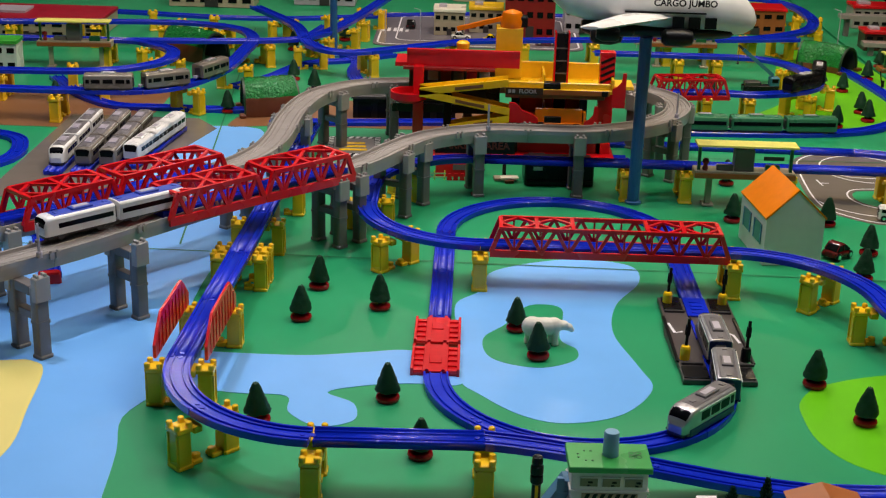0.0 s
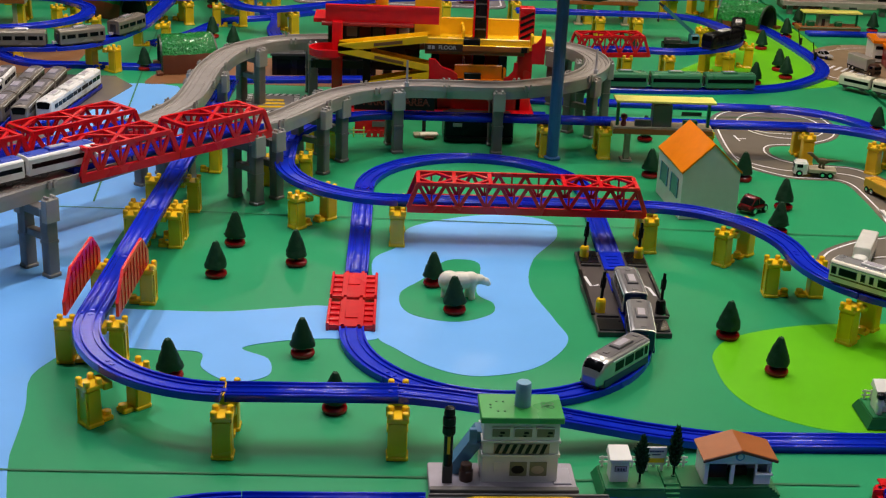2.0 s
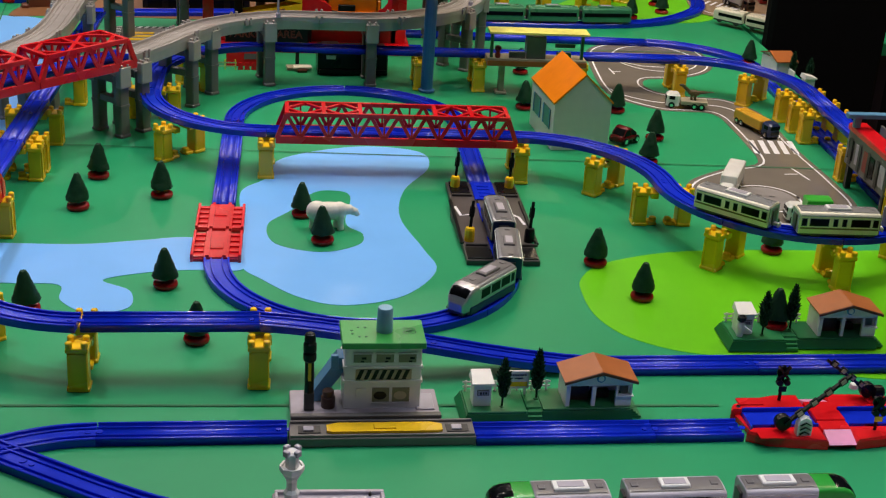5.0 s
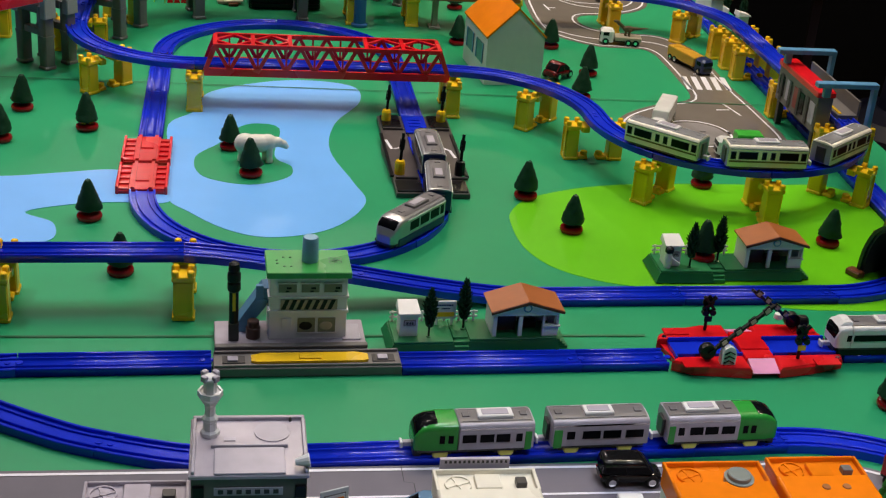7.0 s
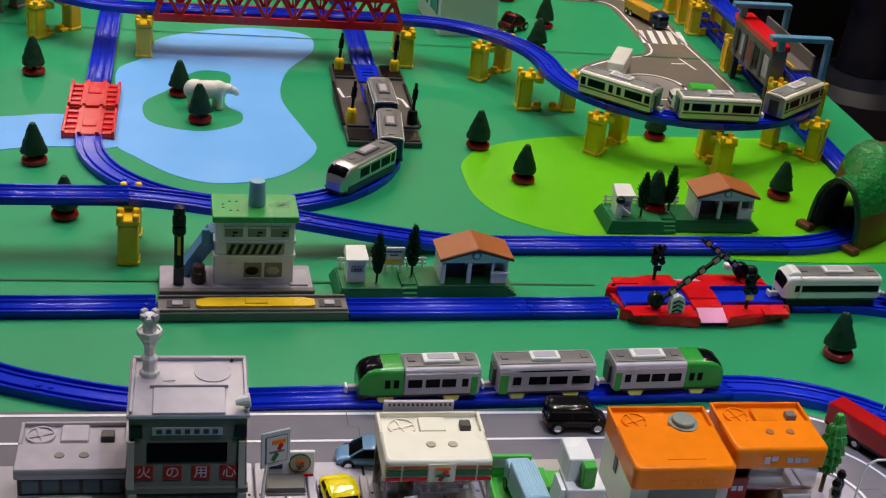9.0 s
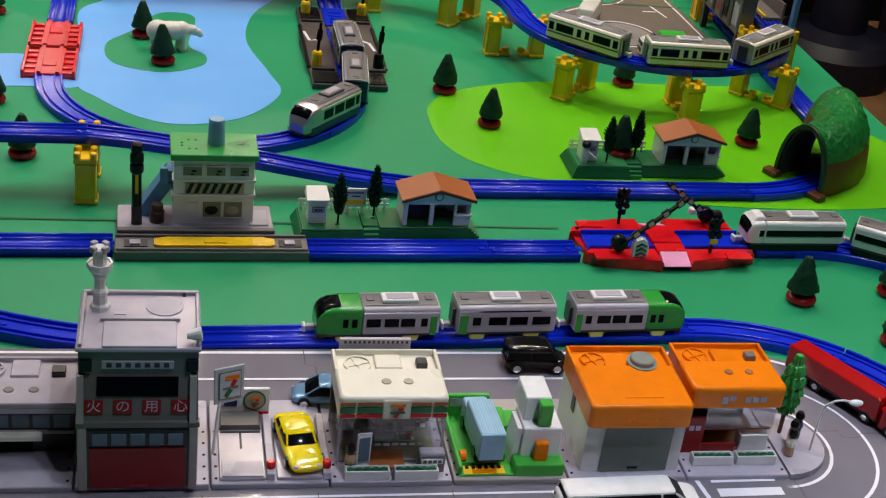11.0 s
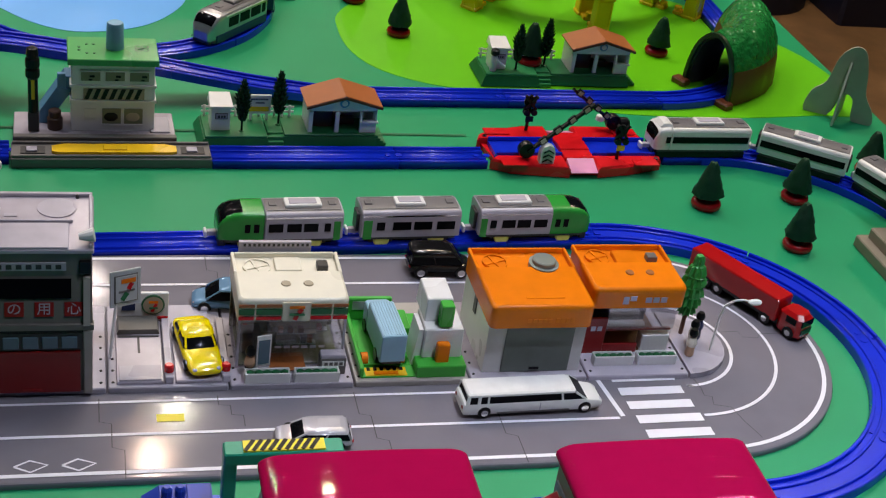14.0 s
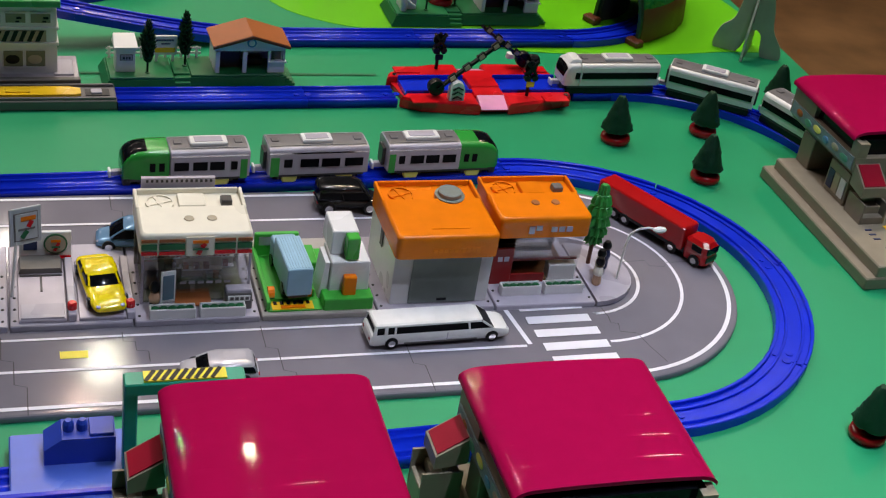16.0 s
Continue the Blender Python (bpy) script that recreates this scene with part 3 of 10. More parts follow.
# yellow piers: one kind, with studs on top and a stepped foot
def build_pier():
    b = BM()
    box(b, -0.0126, 0.0126, -0.0110, 0.0110, 0.0005, 0.052, 0.002, 0.0005)
    box(b, -0.0140, 0.0140, -0.0124, 0.0124, 0.0, 0.0050, 0.0020)
    body = mesh_of(b, "body", M_YEL)
    c = BM()
    box(c, -0.0138, 0.0138, -0.0124, 0.0124, 0.0525, 0.0585, 0.0012)
    box(c, -0.0150, 0.0150, 0.0134, 0.0265, 0.0480, 0.0575, 0.0015)
    cap = mesh_of(c, "cap", M_YEL)
    s = BM()
    lathe(s, [(0.0044, 0.0), (0.0044, 0.0062), (0.0034, 0.0074)], 10)
    stud = mesh_of(s, "stud", M_YEL)
    f = BM()
    box(f, -0.0095, 0.0095, 0.013, 0.0290, 0.0, 0.0055, 0.0015)
    lathe(f, [(0.0060, 0.0), (0.0060, 0.0105), (0.0045, 0.0112)], 12, 0.0, 0.024)
    foot = mesh_of(f, "foot", M_YEL)
    r = BM()
    for k in (-1, 1):
        box(r, 0.0098 * k - 0.0013, 0.0098 * k + 0.0013, -0.0124, -0.0108, 0.004, 0.0500)
    rib = mesh_of(r, "rib", M_YEL)
    return body, cap, stud, foot, rib


PIER_MESHES = build_pier()


def pier(x, y, turn, height=0.066, label="yellow plastic bridge pier with studs on top"):
    ob = thing("pier", label, "bridge pier", "yellow piers", pose(x, y, 0.0008, 0, 0, turn))
    body, cap, stud, foot, rib = PIER_MESHES
    part("body", body, None, ob)
    part("cap", cap, None, ob)
    part("foot", foot, None, ob)
    part("rib", rib, None, ob)
    for u in (-0.0092, 0.0092):
        for v in (-0.0088, 0.0088):
            part("stud", stud, None, ob, m=pose(u, v, 0.0584))
    return ob


PIER = pier(0.122, 2.158 - 0.036, 0)


def pier_pair(x, y, head, left=True, right=True, off=0.0365):
    a = radians(head)
    nx, ny = -math.sin(a), math.cos(a)
    if right:
        copy_thing(PIER, pose(x - nx * off, y - ny * off, 0.0008, 0, 0, head))
    if left:
        copy_thing(PIER, pose(x + nx * off, y + ny * off, 0.0008, 0, 0, head + 180))


for qx, qy, qt in ((-0.975, 3.505, 10), (-0.966, 3.825, 0), (-0.937, 4.31, 20), (-0.492, 4.215, 5), (-0.369, 4.32, 40), (-0.729, 4.25, 0), (-0.507, 3.915, 80), (-0.818, 4.18, 0)):
    pier(qx, qy, qt)
pier_pair(0.122, 2.158, 0, right=False)
for x, y, h in ((0.562, 2.158, 0), (0.707, 2.095, -45), (0.770, 1.942, -90), (0.833, 1.789, -45), (0.986, 1.726, 0), (1.139, 1.789, 45), (1.202, 1.942, 90), (1.202, 2.165, 90), (1.202, 2.375, 90), (1.202, 2.44, 90), (1.198, 2.51, 95), (1.139, 2.634, 135), (0.986, 2.698, 180), (0.77, 2.698, 180), (0.554, 2.698, 180), (0.43, 2.698, 180), (-0.031, 2.635, 225), (-0.094, 2.43, 270), (-0.031, 2.222, 315)):
    pier_pair(x, y, h)
for x, y, h in ((-0.302, 1.640, -90), (-0.241, 1.484, -45), (-0.088, 1.420, 0), (0.128, 1.427, 0), (-0.297, 1.85, -91), (-0.292, 2.09, -91), (-0.290, 2.13, -91), (-0.287, 2.27, -91), (-0.278, 2.50, -91)):
    pier_pair(x, y, h)
for x, y, h in ((-0.92, 3.185, 0), (-0.62, 3.28, 60), (-0.545, 3.55, 90), (-0.55, 3.88, 90), (-0.66, 4.05, 160), (-0.85, 4.09, 180), (-1.05, 4.06, 180), (-1.12, 3.38, 0), (-0.87, 3.41, 20), (-0.74, 3.60, 90), (-0.82, 3.76, 150), (-0.95, 3.80, 180), (-0.50, 3.86, 20), (-0.36, 3.97, 55), (-0.28, 4.25, 75), (-0.37, 3.82, -80), (-0.20, 3.77, 30), (0.05, 3.91, 30), (0.46, 4.02, 5), (0.81, 4.07, 5), (0.70, 3.375, 0), (0.81, 3.375, 0), (0.95, 3.42, 45), (1.02, 3.52, 80), (0.99, 3.73, 135), (0.80, 3.83, 180), (0.69, 3.83, 180), (1.06, 4.19, 35), (1.17, 4.32, 65), (1.222, 4.55, 90), (1.20, 4.74, 110), (1.12, 4.84, 150), (0.95, 4.15, 10), (0.68, 4.05, 5), (0.25, 3.98, 5), (-0.30, 4.12, 75), (-0.24, 4.45, 75), (-0.5, 4.2, -60), (-1.12, 4.07, 180), (-0.72, 4.08, 170), (-1.3, 4.03, 0), (-1.5, 3.78, 0)):
    pier_pair(x, y, h)


# ---- grey viaduct ----
G_PROFILE = [(-0.026, -0.020), (-0.028, -0.002), (-0.028, 0.006), (-0.0245, 0.006), (-0.0245, 0.000), (-0.0205, 0.000), (-0.0195, 0.002), (-0.0175, 0.002), (-0.0165, 0.0), (-0.011, 0.0), (-0.010, 0.002), (-0.008, 0.002), (-0.007, 0.0005)]
G_PROFILE = G_PROFILE + [(-u, z) for u, z in G_PROFILE[::-1]]
VZ = 0.136


def viaduct(pts, step):
    for piece in spline_pieces(pts, VZ, step):
        bm = sweep(BM(), piece, G_PROFILE)
        p, q = Vector(piece[-1]), Vector(piece[-2])
        d = (p - q).normalized()
        s = Vector((d.y, -d.x, 0))
        for k in (-1, 1):
            c = p + s * 0.0295 * k
            for o in (-0.0055, 0.0055):
                bar(bm, c + d * o - d * 0.0035 + Vector((0, 0, 0.001)), c + d * o + d * 0.0035 + Vector((0, 0, 0.001)), 0.006, 0.010)
                rod(bm, c + d * o + Vector((0, 0, 0.006)), c + d * o + Vector((0, 0, 0.0098)), 0.0026, 8)
        tagged(part("viaduct_deck", bm, M_GREY), "grey plastic viaduct deck with grooved track", "viaduct", "grey viaduct")
        yield p, d


def grey_pier(x, y, turn, h=0.114):
    ob = thing("viaduct_pier", "tall grey plastic viaduct pier with a stepped foot", "viaduct pier", "grey viaduct", pose(x, y, 0.001, 0, 0, turn))
    for k in (-1, 1):
        b = BM()
        v = k * 0.030
        box(b, -0.0125, 0.0125, v - 0.0115, v + 0.0115, 0.0, 0.006, 0.003)
        prism(b, rrect(-0.0108, 0.0108, v - 0.0098, v + 0.0098, 0.0035, 3), 0.005, 0.058)
        prism(b, rrect(-0.0120, 0.0120, v - 0.0110, v + 0.0110, 0.0040, 3), 0.0565, 0.0610)
        prism(b, rrect(-0.0108, 0.0108, v - 0.0098, v + 0.0098, 0.0035, 3), 0.0605, h)
        part("column", b, M_MIDGREY, ob, smooth=True, angle=30)
        b = BM()
        u0, u1 = sorted((k * 0.0300, k * 0.0440))
        box(b, -0.0130, 0.0130, u0, u1, h - 0.020, h + 0.0185, 0.0015)
        for x in (-0.0066, 0.0066):
            for y in (u0 + 0.0037, u1 - 0.0037):
                lathe(b, [(0.0029, h + 0.0185), (0.0029, h + 0.0225), (0.0022, h + 0.0230)], 8, x, y)
        part("stud_bracket", b, M_GREY, ob, "grey bracket with four studs", smooth=True, angle=30)
    part("crossbeam", box(BM(), -0.007, 0.007, -0.0200, 0.0200, 0.060, 0.072, 0.001), M_MIDGREY, ob)
    part("crossbeam", box(BM(), -0.010, 0.010, -0.0200, 0.0200, h - 0.014, h + 0.001, 0.001), M_MIDGREY, ob)
    return ob


F1 = [(-0.78, 1.63), (-0.609, 1.826), (-0.524, 1.925), (-0.428, 2.055), (-0.302, 2.215), (-0.146, 2.372), (-0.092, 2.449), (-0.044, 2.543), (0.020, 2.632), (0.131, 2.694), (0.24, 2.702), (0.345, 2.708), (0.458, 2.762), (0.537, 2.848), (0.569, 2.955), (0.544, 3.061), (0.458, 3.128), (0.30, 3.14), (0.10, 3.13), (-0.095, 3.10), (-0.186, 3.055), (-0.255, 2.956), (-0.287, 2.79), (-0.30, 2.52), (-0.37, 2.345), (-0.50, 2.18), (-0.645, 2.02), (-0.80, 1.85)]
list(viaduct(F1, 0.155))
GP = None
for x, y, t in ((-0.566, 1.80, 50), (-0.455, 1.965, 50), (-0.163, 2.335, 48), (-0.13, 2.37, 50), (-0.055, 2.52, 62), (-0.018, 2.61, 50), (0.11, 2.69, 15), (0.325, 2.705, 5), (0.52, 2.83, 50), (0.565, 2.97, 95), (0.50, 3.10, 140), (0.28, 3.14, 180), (0.09, 3.13, 180), (-0.09, 3.10, 190), (-0.225, 3.01, 230), (-0.288, 2.76, 265), (-0.315, 2.47, 250), (-0.345, 2.39, 238), (-0.67, 2.0, 228)):
    if GP is None:
        GP = grey_pier(x, y, t)
    else:
        copy_thing(GP, pose(x, y, 0.001, 0, 0, t))


def light_mast(x, y, z, h):
    ob = thing("catenary_mast", "thin pale grey catenary mast on the viaduct", "mast", "viaduct masts", pose(x, y, z))
    part("pole", rod(BM(), (0, 0, 0), (0, 0, h), 0.0026, 8, 0.002), M_LTGREY, ob)
    part("collar", lathe(BM(), [(0.005, 0), (0.005, 0.008), (0.0035, 0.010)], 10), M_LTGREY, ob)
    return ob


for x, y in ((-0.555, 1.835), (0.135, 2.668), (0.548, 2.825), (0.12, 3.10)):
    light_mast(x, y, VZ + 0.006, 0.055)


# ---- red truss bridges ----
def truss(x, y, z, head, length, w, h, bays, label, group="", t=0.0062):
    ob = thing("truss_bridge", label, "toy bridge", group, pose(x, y, z, 0, 0, head))
    slope = 0.018
    for k in (-1, 1):
        b = BM()
        bar(b, (0, k * w / 2, t * 0.65), (length, k * w / 2, t * 0.65), t * 0.8, t * 1.9)
        part("bottom_chord", b, M_RED, ob)
        b = BM()
        bar(b, (slope, k * w / 2, h), (length - slope, k * w / 2, h), t * 0.8, t)
        part("top_chord", b, M_RED, ob)
        for xa, xb in ((0.002, slope), (length - 0.002, length - slope)):
            part("end_post", bar(BM(), (xa, k * w / 2, t), (xb, k * w / 2, h), t * 0.9, t * 1.1), M_RED, ob)
        step = (length - 2 * slope) / bays
        for i in range(bays):
            x0 = slope + i * step
            part("diagonal", bar(BM(), (x0, k * w / 2, h), (x0 + step / 2, k * w / 2, t), t * 0.55, t * 0.85), M_RED, ob)
            part("diagonal", bar(BM(), (x0 + step / 2, k * w / 2, t), (x0 + step, k * w / 2, h), t * 0.55, t * 0.85), M_RED, ob)
            part("hanger", bar(BM(), (x0 + step / 2, k * w / 2, t), (x0 + step / 2, k * w / 2, h), t * 0.45, t * 0.55), M_RED, ob)
    run = length - 2 * slope
    panels = ((0.0, 0.165), (0.165, 0.33), (0.67, 0.835), (0.835, 1.0)) if bays > 5 else ((0.0, 0.5), (0.5, 1.0))
    for f in sorted({e for panel in panels for e in panel}):
        part("top_strut", bar(BM(), (slope + run * f, -w / 2, h), (slope + run * f, w / 2, h), t, t * 0.8), M_RED, ob)
    for f0, f1 in panels:
        xa, xb = slope + run * f0, slope + run * f1
        xm = (xa + xb) / 2
        for p, q in (((xa, 0), (xm, -w / 2)), ((xa, 0), (xm, w / 2)), ((xm, -w / 2), (xb, 0)), ((xm, w / 2), (xb, 0))):
            part("wind_brace", bar(BM(), (*p, h), (*q, h), t * 0.8, t * 0.6), M_RED, ob)
    for k in range(5):
        u = length * (0.02 + 0.24 * k)
        part("floor_beam", box(BM(), u, u + 0.008, -w / 2, w / 2, 0.0, 0.0025), M_RED, ob)
    return ob


truss(0.138, 2.158, 0.0625, 0, 0.416, 0.062, 0.050, 8, "red plastic truss bridge carrying blue track over the lake", "", 0.0068)
truss(-0.425, 2.062, VZ - 0.006, 46.5, 0.200, 0.074, 0.050, 4, "red plastic truss bridge on the grey viaduct", "red viaduct bridges", 0.0076)
truss(-0.285, 2.209, VZ - 0.006, 45.5, 0.205, 0.074, 0.050, 4, "red plastic truss bridge on the grey viaduct", "red viaduct bridges", 0.0076)
truss(-0.655, 2.012, VZ - 0.006, 48.0, 0.190, 0.074, 0.050, 4, "red plastic truss bridge on the rear line of the viaduct", "red viaduct bridges", 0.0076)
truss(-0.535, 2.146, VZ - 0.006, 48.5, 0.245, 0.074, 0.050, 4, "red plastic truss bridge on the rear line of the viaduct", "red viaduct bridges", 0.0076)
lay([[(-0.425, 2.062, VZ + 0.002), (-0.285, 2.209, VZ + 0.002)], [(-0.285, 2.209, VZ + 0.002), (-0.142, 2.355, VZ + 0.002)], [(-0.672, 1.993, VZ + 0.002), (-0.535, 2.146, VZ + 0.002)], [(-0.535, 2.146, VZ + 0.002), (-0.372, 2.33, VZ + 0.002)]])
truss(0.555, 3.345, 0.0625, 8, 0.20, 0.062, 0.050, 4, "red plastic bowstring bridge on the far raised line")


# red flank plates beside the sea line
def flank(x, y):
    ob = thing("bridge_flank", "red plastic girder plate beside the raised track", "girder plate", "red girder plates", pose(x, y, 0.062, 0, 0, -91.7))
    prof = [(0.0, 0.0)] + [(0.206 * i / 10, 0.020 + 0.036 * min(1, 2.2 * math.sin(math.pi * i / 10) ** 1.2)) for i in range(11)] + [(0.206, 0.0)]
    part("plate", side_prism(BM(), prof, -0.0022, 0.0022), M_RED, ob)
    for i in range(1, 10):
        u = 0.206 * i / 10
        part("stiffener", box(BM(), u - 0.0012, u + 0.0012, -0.0034, 0.0034, 0.002, 0.014 + 0.036 * min(1, 2.2 * math.sin(math.pi * i / 10) ** 1.2)), M_RED, ob)


flank(-0.336, 1.862)
flank(-0.262, 1.862)


# red folding bridge piece in the loop and the grey level crossing
red = thing("ramp_track", "red plastic ramp track piece with sleepers between two lakesides", "toy track", "", pose(0.0555, 1.757, 0.001))
for y0 in (0.002, 0.112):
    b = BM()
    box(b, -0.019, 0.019, y0, y0 + 0.100, 0.0, 0.0085, 0.001)
    part("deck", b, M_RED, red)
    for k in (-1, 1):
        b = BM()
        box(b, k * 0.035 - 0.0022, k * 0.035 + 0.0022, y0, y0 + 0.094, 0.0, 0.0125, 0.0008)
        part("side_rail", b, M_RED, red)
        for i in range(5):
            part("sleeper", box(BM(), min(k * 0.019, k * 0.034), max(k * 0.019, k * 0.034), y0 + 0.004 + i * 0.020, y0 + 0.013 + i * 0.020, 0.0, 0.0075), M_RED, red)
for k in (-1, 1):
    for y0 in (0.004, 0.114):
        part("side_plate", box(BM(), min(k * 0.0195, k * 0.0325), max(k * 0.0195, k * 0.0325), y0, y0 + 0.094, 0.0, 0.0048), M_RED, red)
for y0 in (0.030, 0.160):
    part("coupling_plate", box(BM(), -0.0095, 0.0095, y0, y0 + 0.022, 0.0087, 0.0104, 0.0006), M_RED, red)
for k in (-1, 1):
    for y0 in (0.002, 0.112):
        part("rail", box(BM(), k * 0.0125 - 0.0025, k * 0.0125 + 0.0025, y0, y0 + 0.100, 0.0085, 0.0115), M_RED, red)

gx = thing("level_crossing", "dark grey plastic double level crossing with four barriers", "level crossing", "", pose(0.489, 1.762, 0.001))
b = BM()
prism(b, [(-0.060, 0.0), (0.052, 0.0), (0.052, 0.048), (0.046, 0.055), (0.060, 0.18), (0.060, 0.330), (-0.060, 0.330), (-0.060, 0.25), (-0.066, 0.18), (-0.060, 0.05)], 0.0, 0.008, 0.001)
part("base_plate", b, M_CROSSING, gx)
for c in ((-0.058, -0.0195, 0.003, 0.044, 0.0082, 0.0105), (0.0195, 0.050, 0.003, 0.044, 0.0082, 0.0105), (-0.056, -0.024, 0.27, 0.325, 0.0082, 0.012), (0.024, 0.056, 0.27, 0.325, 0.0082, 0.012)):
    part("pad", box(BM(), *c, 0.001), M_BLACK, gx)
for y0, y1 in ((0.006, 0.085), (0.245, 0.326)):
    b = BM()
    box(b, -0.019, 0.019, y0, y1, 0.0083, 0.0112, 0.0006)
    for i in range(4):
        yy = y0 + 0.01 + i * (y1 - y0 - 0.02) / 4
        box(b, -0.010, 0.010, yy, yy + 0.006, 0.0112, 0.0125)
    part("track_insert", b, M_BLUE, gx)
b = BM()
box(b, -0.019, -0.0145, 0.15, 0.225, 0.0083, 0.0112)
part("track_insert", b, M_BLUE, gx)
for k in (-1, 1):
    part("groove_edge", box(BM(), k * 0.0165 - 0.001, k * 0.0165 + 0.001, 0.085, 0.245, 0.0082, 0.0108), M_BLACK, gx)
for line in ([(-0.056, 0.215), (-0.050, 0.175), (-0.036, 0.180)], [(0.026, 0.19), (0.044, 0.172), (0.049, 0.14)]):
    b = BM()
    ribbon(b, line, 0.005, 0.0092)
    part("road_marking", b, M_LINE, gx)
for u, v, s in ((-0.047, 0.30, 1), (0.046, 0.30, 1), (-0.048, 0.075, 1), (0.046, 0.075, -1)):
    b = BM()
    lathe(b, [(0.008, 0.008), (0.008, 0.026), (0.0065, 0.030)], 10, u, v)
    part("barrier_motor", b, M_YEL if v > 0.2 or s > 0 else M_BLACK, gx)
    b = BM()
    bar(b, (u, v, 0.020), (u + 0.004, v + 0.012, 0.070), 0.0045, 0.003)
    bar(b, (u + 0.002, v + 0.006, 0.045), (u + 0.004, v + 0.012, 0.060), 0.008, 0.004)
    part("barrier_arm", b, M_BLACK, gx)


for c in ((-0.064, -0.058, 0.06, 0.24), (0.053, 0.059, 0.06, 0.24)):
    part("side_kerb", box(BM(), *c, 0.0082, 0.0115, 0.0008), M_BLACK, gx)
for y0 in (0.052, 0.262):
    for k in (-1, 1):
        part("road_step", box(BM(), min(k * 0.022, k * 0.056), max(k * 0.022, k * 0.056), y0, y0 + 0.005, 0.0082, 0.0120, 0.0006), M_DKGREY, gx)


# ---- trees ----
def build_tree():
    random.seed(4)
    b = BM()
    seg, loops, n = 22, [], 17
    ridge = [random.uniform(-0.10, 0.10) for _ in range(seg)]
    for i in range(n):
        u = i / (n - 1)
        r = 0.0152 * (1 - u) ** 0.80 + 0.0036
        if i == 0:
            r *= 0.55
        loop = []
        for j in range(seg):
            k = r * (1 + ridge[(j + i // 4 * 3) % seg] * 0.6 + random.uniform(-0.045, 0.045))
            loop.append((k * math.cos(2 * math.pi * j / seg), k * math.sin(2 * math.pi * j / seg), 0.013 + 0.0440 * u + random.uniform(-0.0009, 0.0009)))
        loops.append(loop)
    loft(b, loops)
    crown = mesh_of(b, "crown", M_LEAF, True, 50)
    t = mesh_of(rod(BM(), (0, 0, 0.006), (0, 0, 0.018), 0.0032, 8), "trunk", M_DKGREY)
    d = BM()
    lathe(d, [(0.0165, 0.0), (0.0178, 0.0032), (0.0166, 0.0070), (0.0120, 0.0090), (0.0060, 0.0082)], 24)
    base = mesh_of(d, "base", M_DKRED, True, 50)
    return crown, t, base


TREE_MESHES = build_tree()


def tree(x, y, turn=0, scale=1.0, lean=0, z=0.0012):
    ob = thing("toy_tree", "dark green plastic conifer on a glossy red round foot", "toy tree", "conifers on red feet", pose(x, y, z, lean, lean * 0.6, turn))
    for nm, me in zip(("crown", "trunk", "base"), TREE_MESHES):
        part(nm, me, None, ob)
    ob.scale = (scale,) * 3
    return ob


TREES = [(-0.171, 1.963), (-0.157, 2.104), (-0.045, 2.020), (-0.010, 1.675), (0.183, 1.945, 2), (0.214, 1.838, 2), (0.628, 1.772), (0.673, 1.652), (-0.186, 1.592), (0.044, 1.508), (-0.52, 3.29), (-0.40, 3.67), (-0.452, 4.07), (-0.31, 4.24), (0.76, 3.62), (1.148, 3.74), (1.034, 3.335), (1.136, 3.49), (1.133, 3.405), (1.10, 3.80), (1.05, 3.86), (0.635, 2.545), (0.665, 2.80), (0.825, 2.54), (0.82, 2.235), (0.865, 2.37), (0.925, 1.83), (0.954, 1.173), (1.077, 1.19), (1.030, 1.08), (1.052, 1.617), (0.985, 0.632), (1.215, 1.263), (-0.97, 3.33), (0.30, 4.5), (1.26, 3.9), (-0.33, 3.55), (1.2, 4.1)]
for i, t in enumerate(TREES):
    random.seed(i)
    tree(t[0], t[1], random.uniform(0, 360), random.uniform(0.96, 1.04), random.uniform(-2.5, 2.5), 0.0030 if len(t) > 2 else 0.0014)


# ---- signal box on the station line ----
def bars(parent, mat, name, cells, y, thick=0.0006, axis="y"):
    """Plain bars in place of small writing: cells of (x0, x1, z0, z1) on a front at y."""
    for x0, x1, z0, z1 in cells:
        part(name, box(BM(), x0, x1, y - thick, y, z0, z1), mat, parent)


sig = thing("signal_station", "white toy signal box with green roof on grey base", "signal box", "", pose(0.166, 1.2445, 0.001, 0, 0, 1.5))
part("track_base", box(BM(), 0, 0.216, 0.0, 0.040, 0, 0.0105, 0.0008), M_MIDGREY, sig)
part("yellow_bar", prism(BM(), [(0.043, 0.013), (0.049, 0.0105), (0.172, 0.0105), (0.178, 0.013), (0.178, 0.026), (0.165, 0.0305), (0.056, 0.0305), (0.043, 0.026)], 0.0107, 0.0137), M_YEL, sig, "yellow stop bar between the rails")
part("stop_lever", box(BM(), 0.098, 0.124, 0.015, 0.026, 0.0138, 0.0152, 0.0005), M_YEL, sig)
for v in (0.0025, 0.0345):
    part("base_rail", box(BM(), 0.001, 0.215, v, v + 0.0030, 0.0107, 0.0135, 0.0006), M_MIDGREY, sig)
for x0 in (0.010, 0.183):
    part("switch_recess", box(BM(), x0, x0 + 0.026, 0.012, 0.028, 0.0107, 0.0116), M_DKGREY, sig)
    part("switch_slider", box(BM(), x0 + 0.006, x0 + 0.018, 0.015, 0.025, 0.0118, 0.0135, 0.0006), M_LTGREY, sig)
part("platform", box(BM(), 0.002, 0.180, 0.0405, 0.112, 0, 0.012, 0.0012), M_PURPLE, sig)
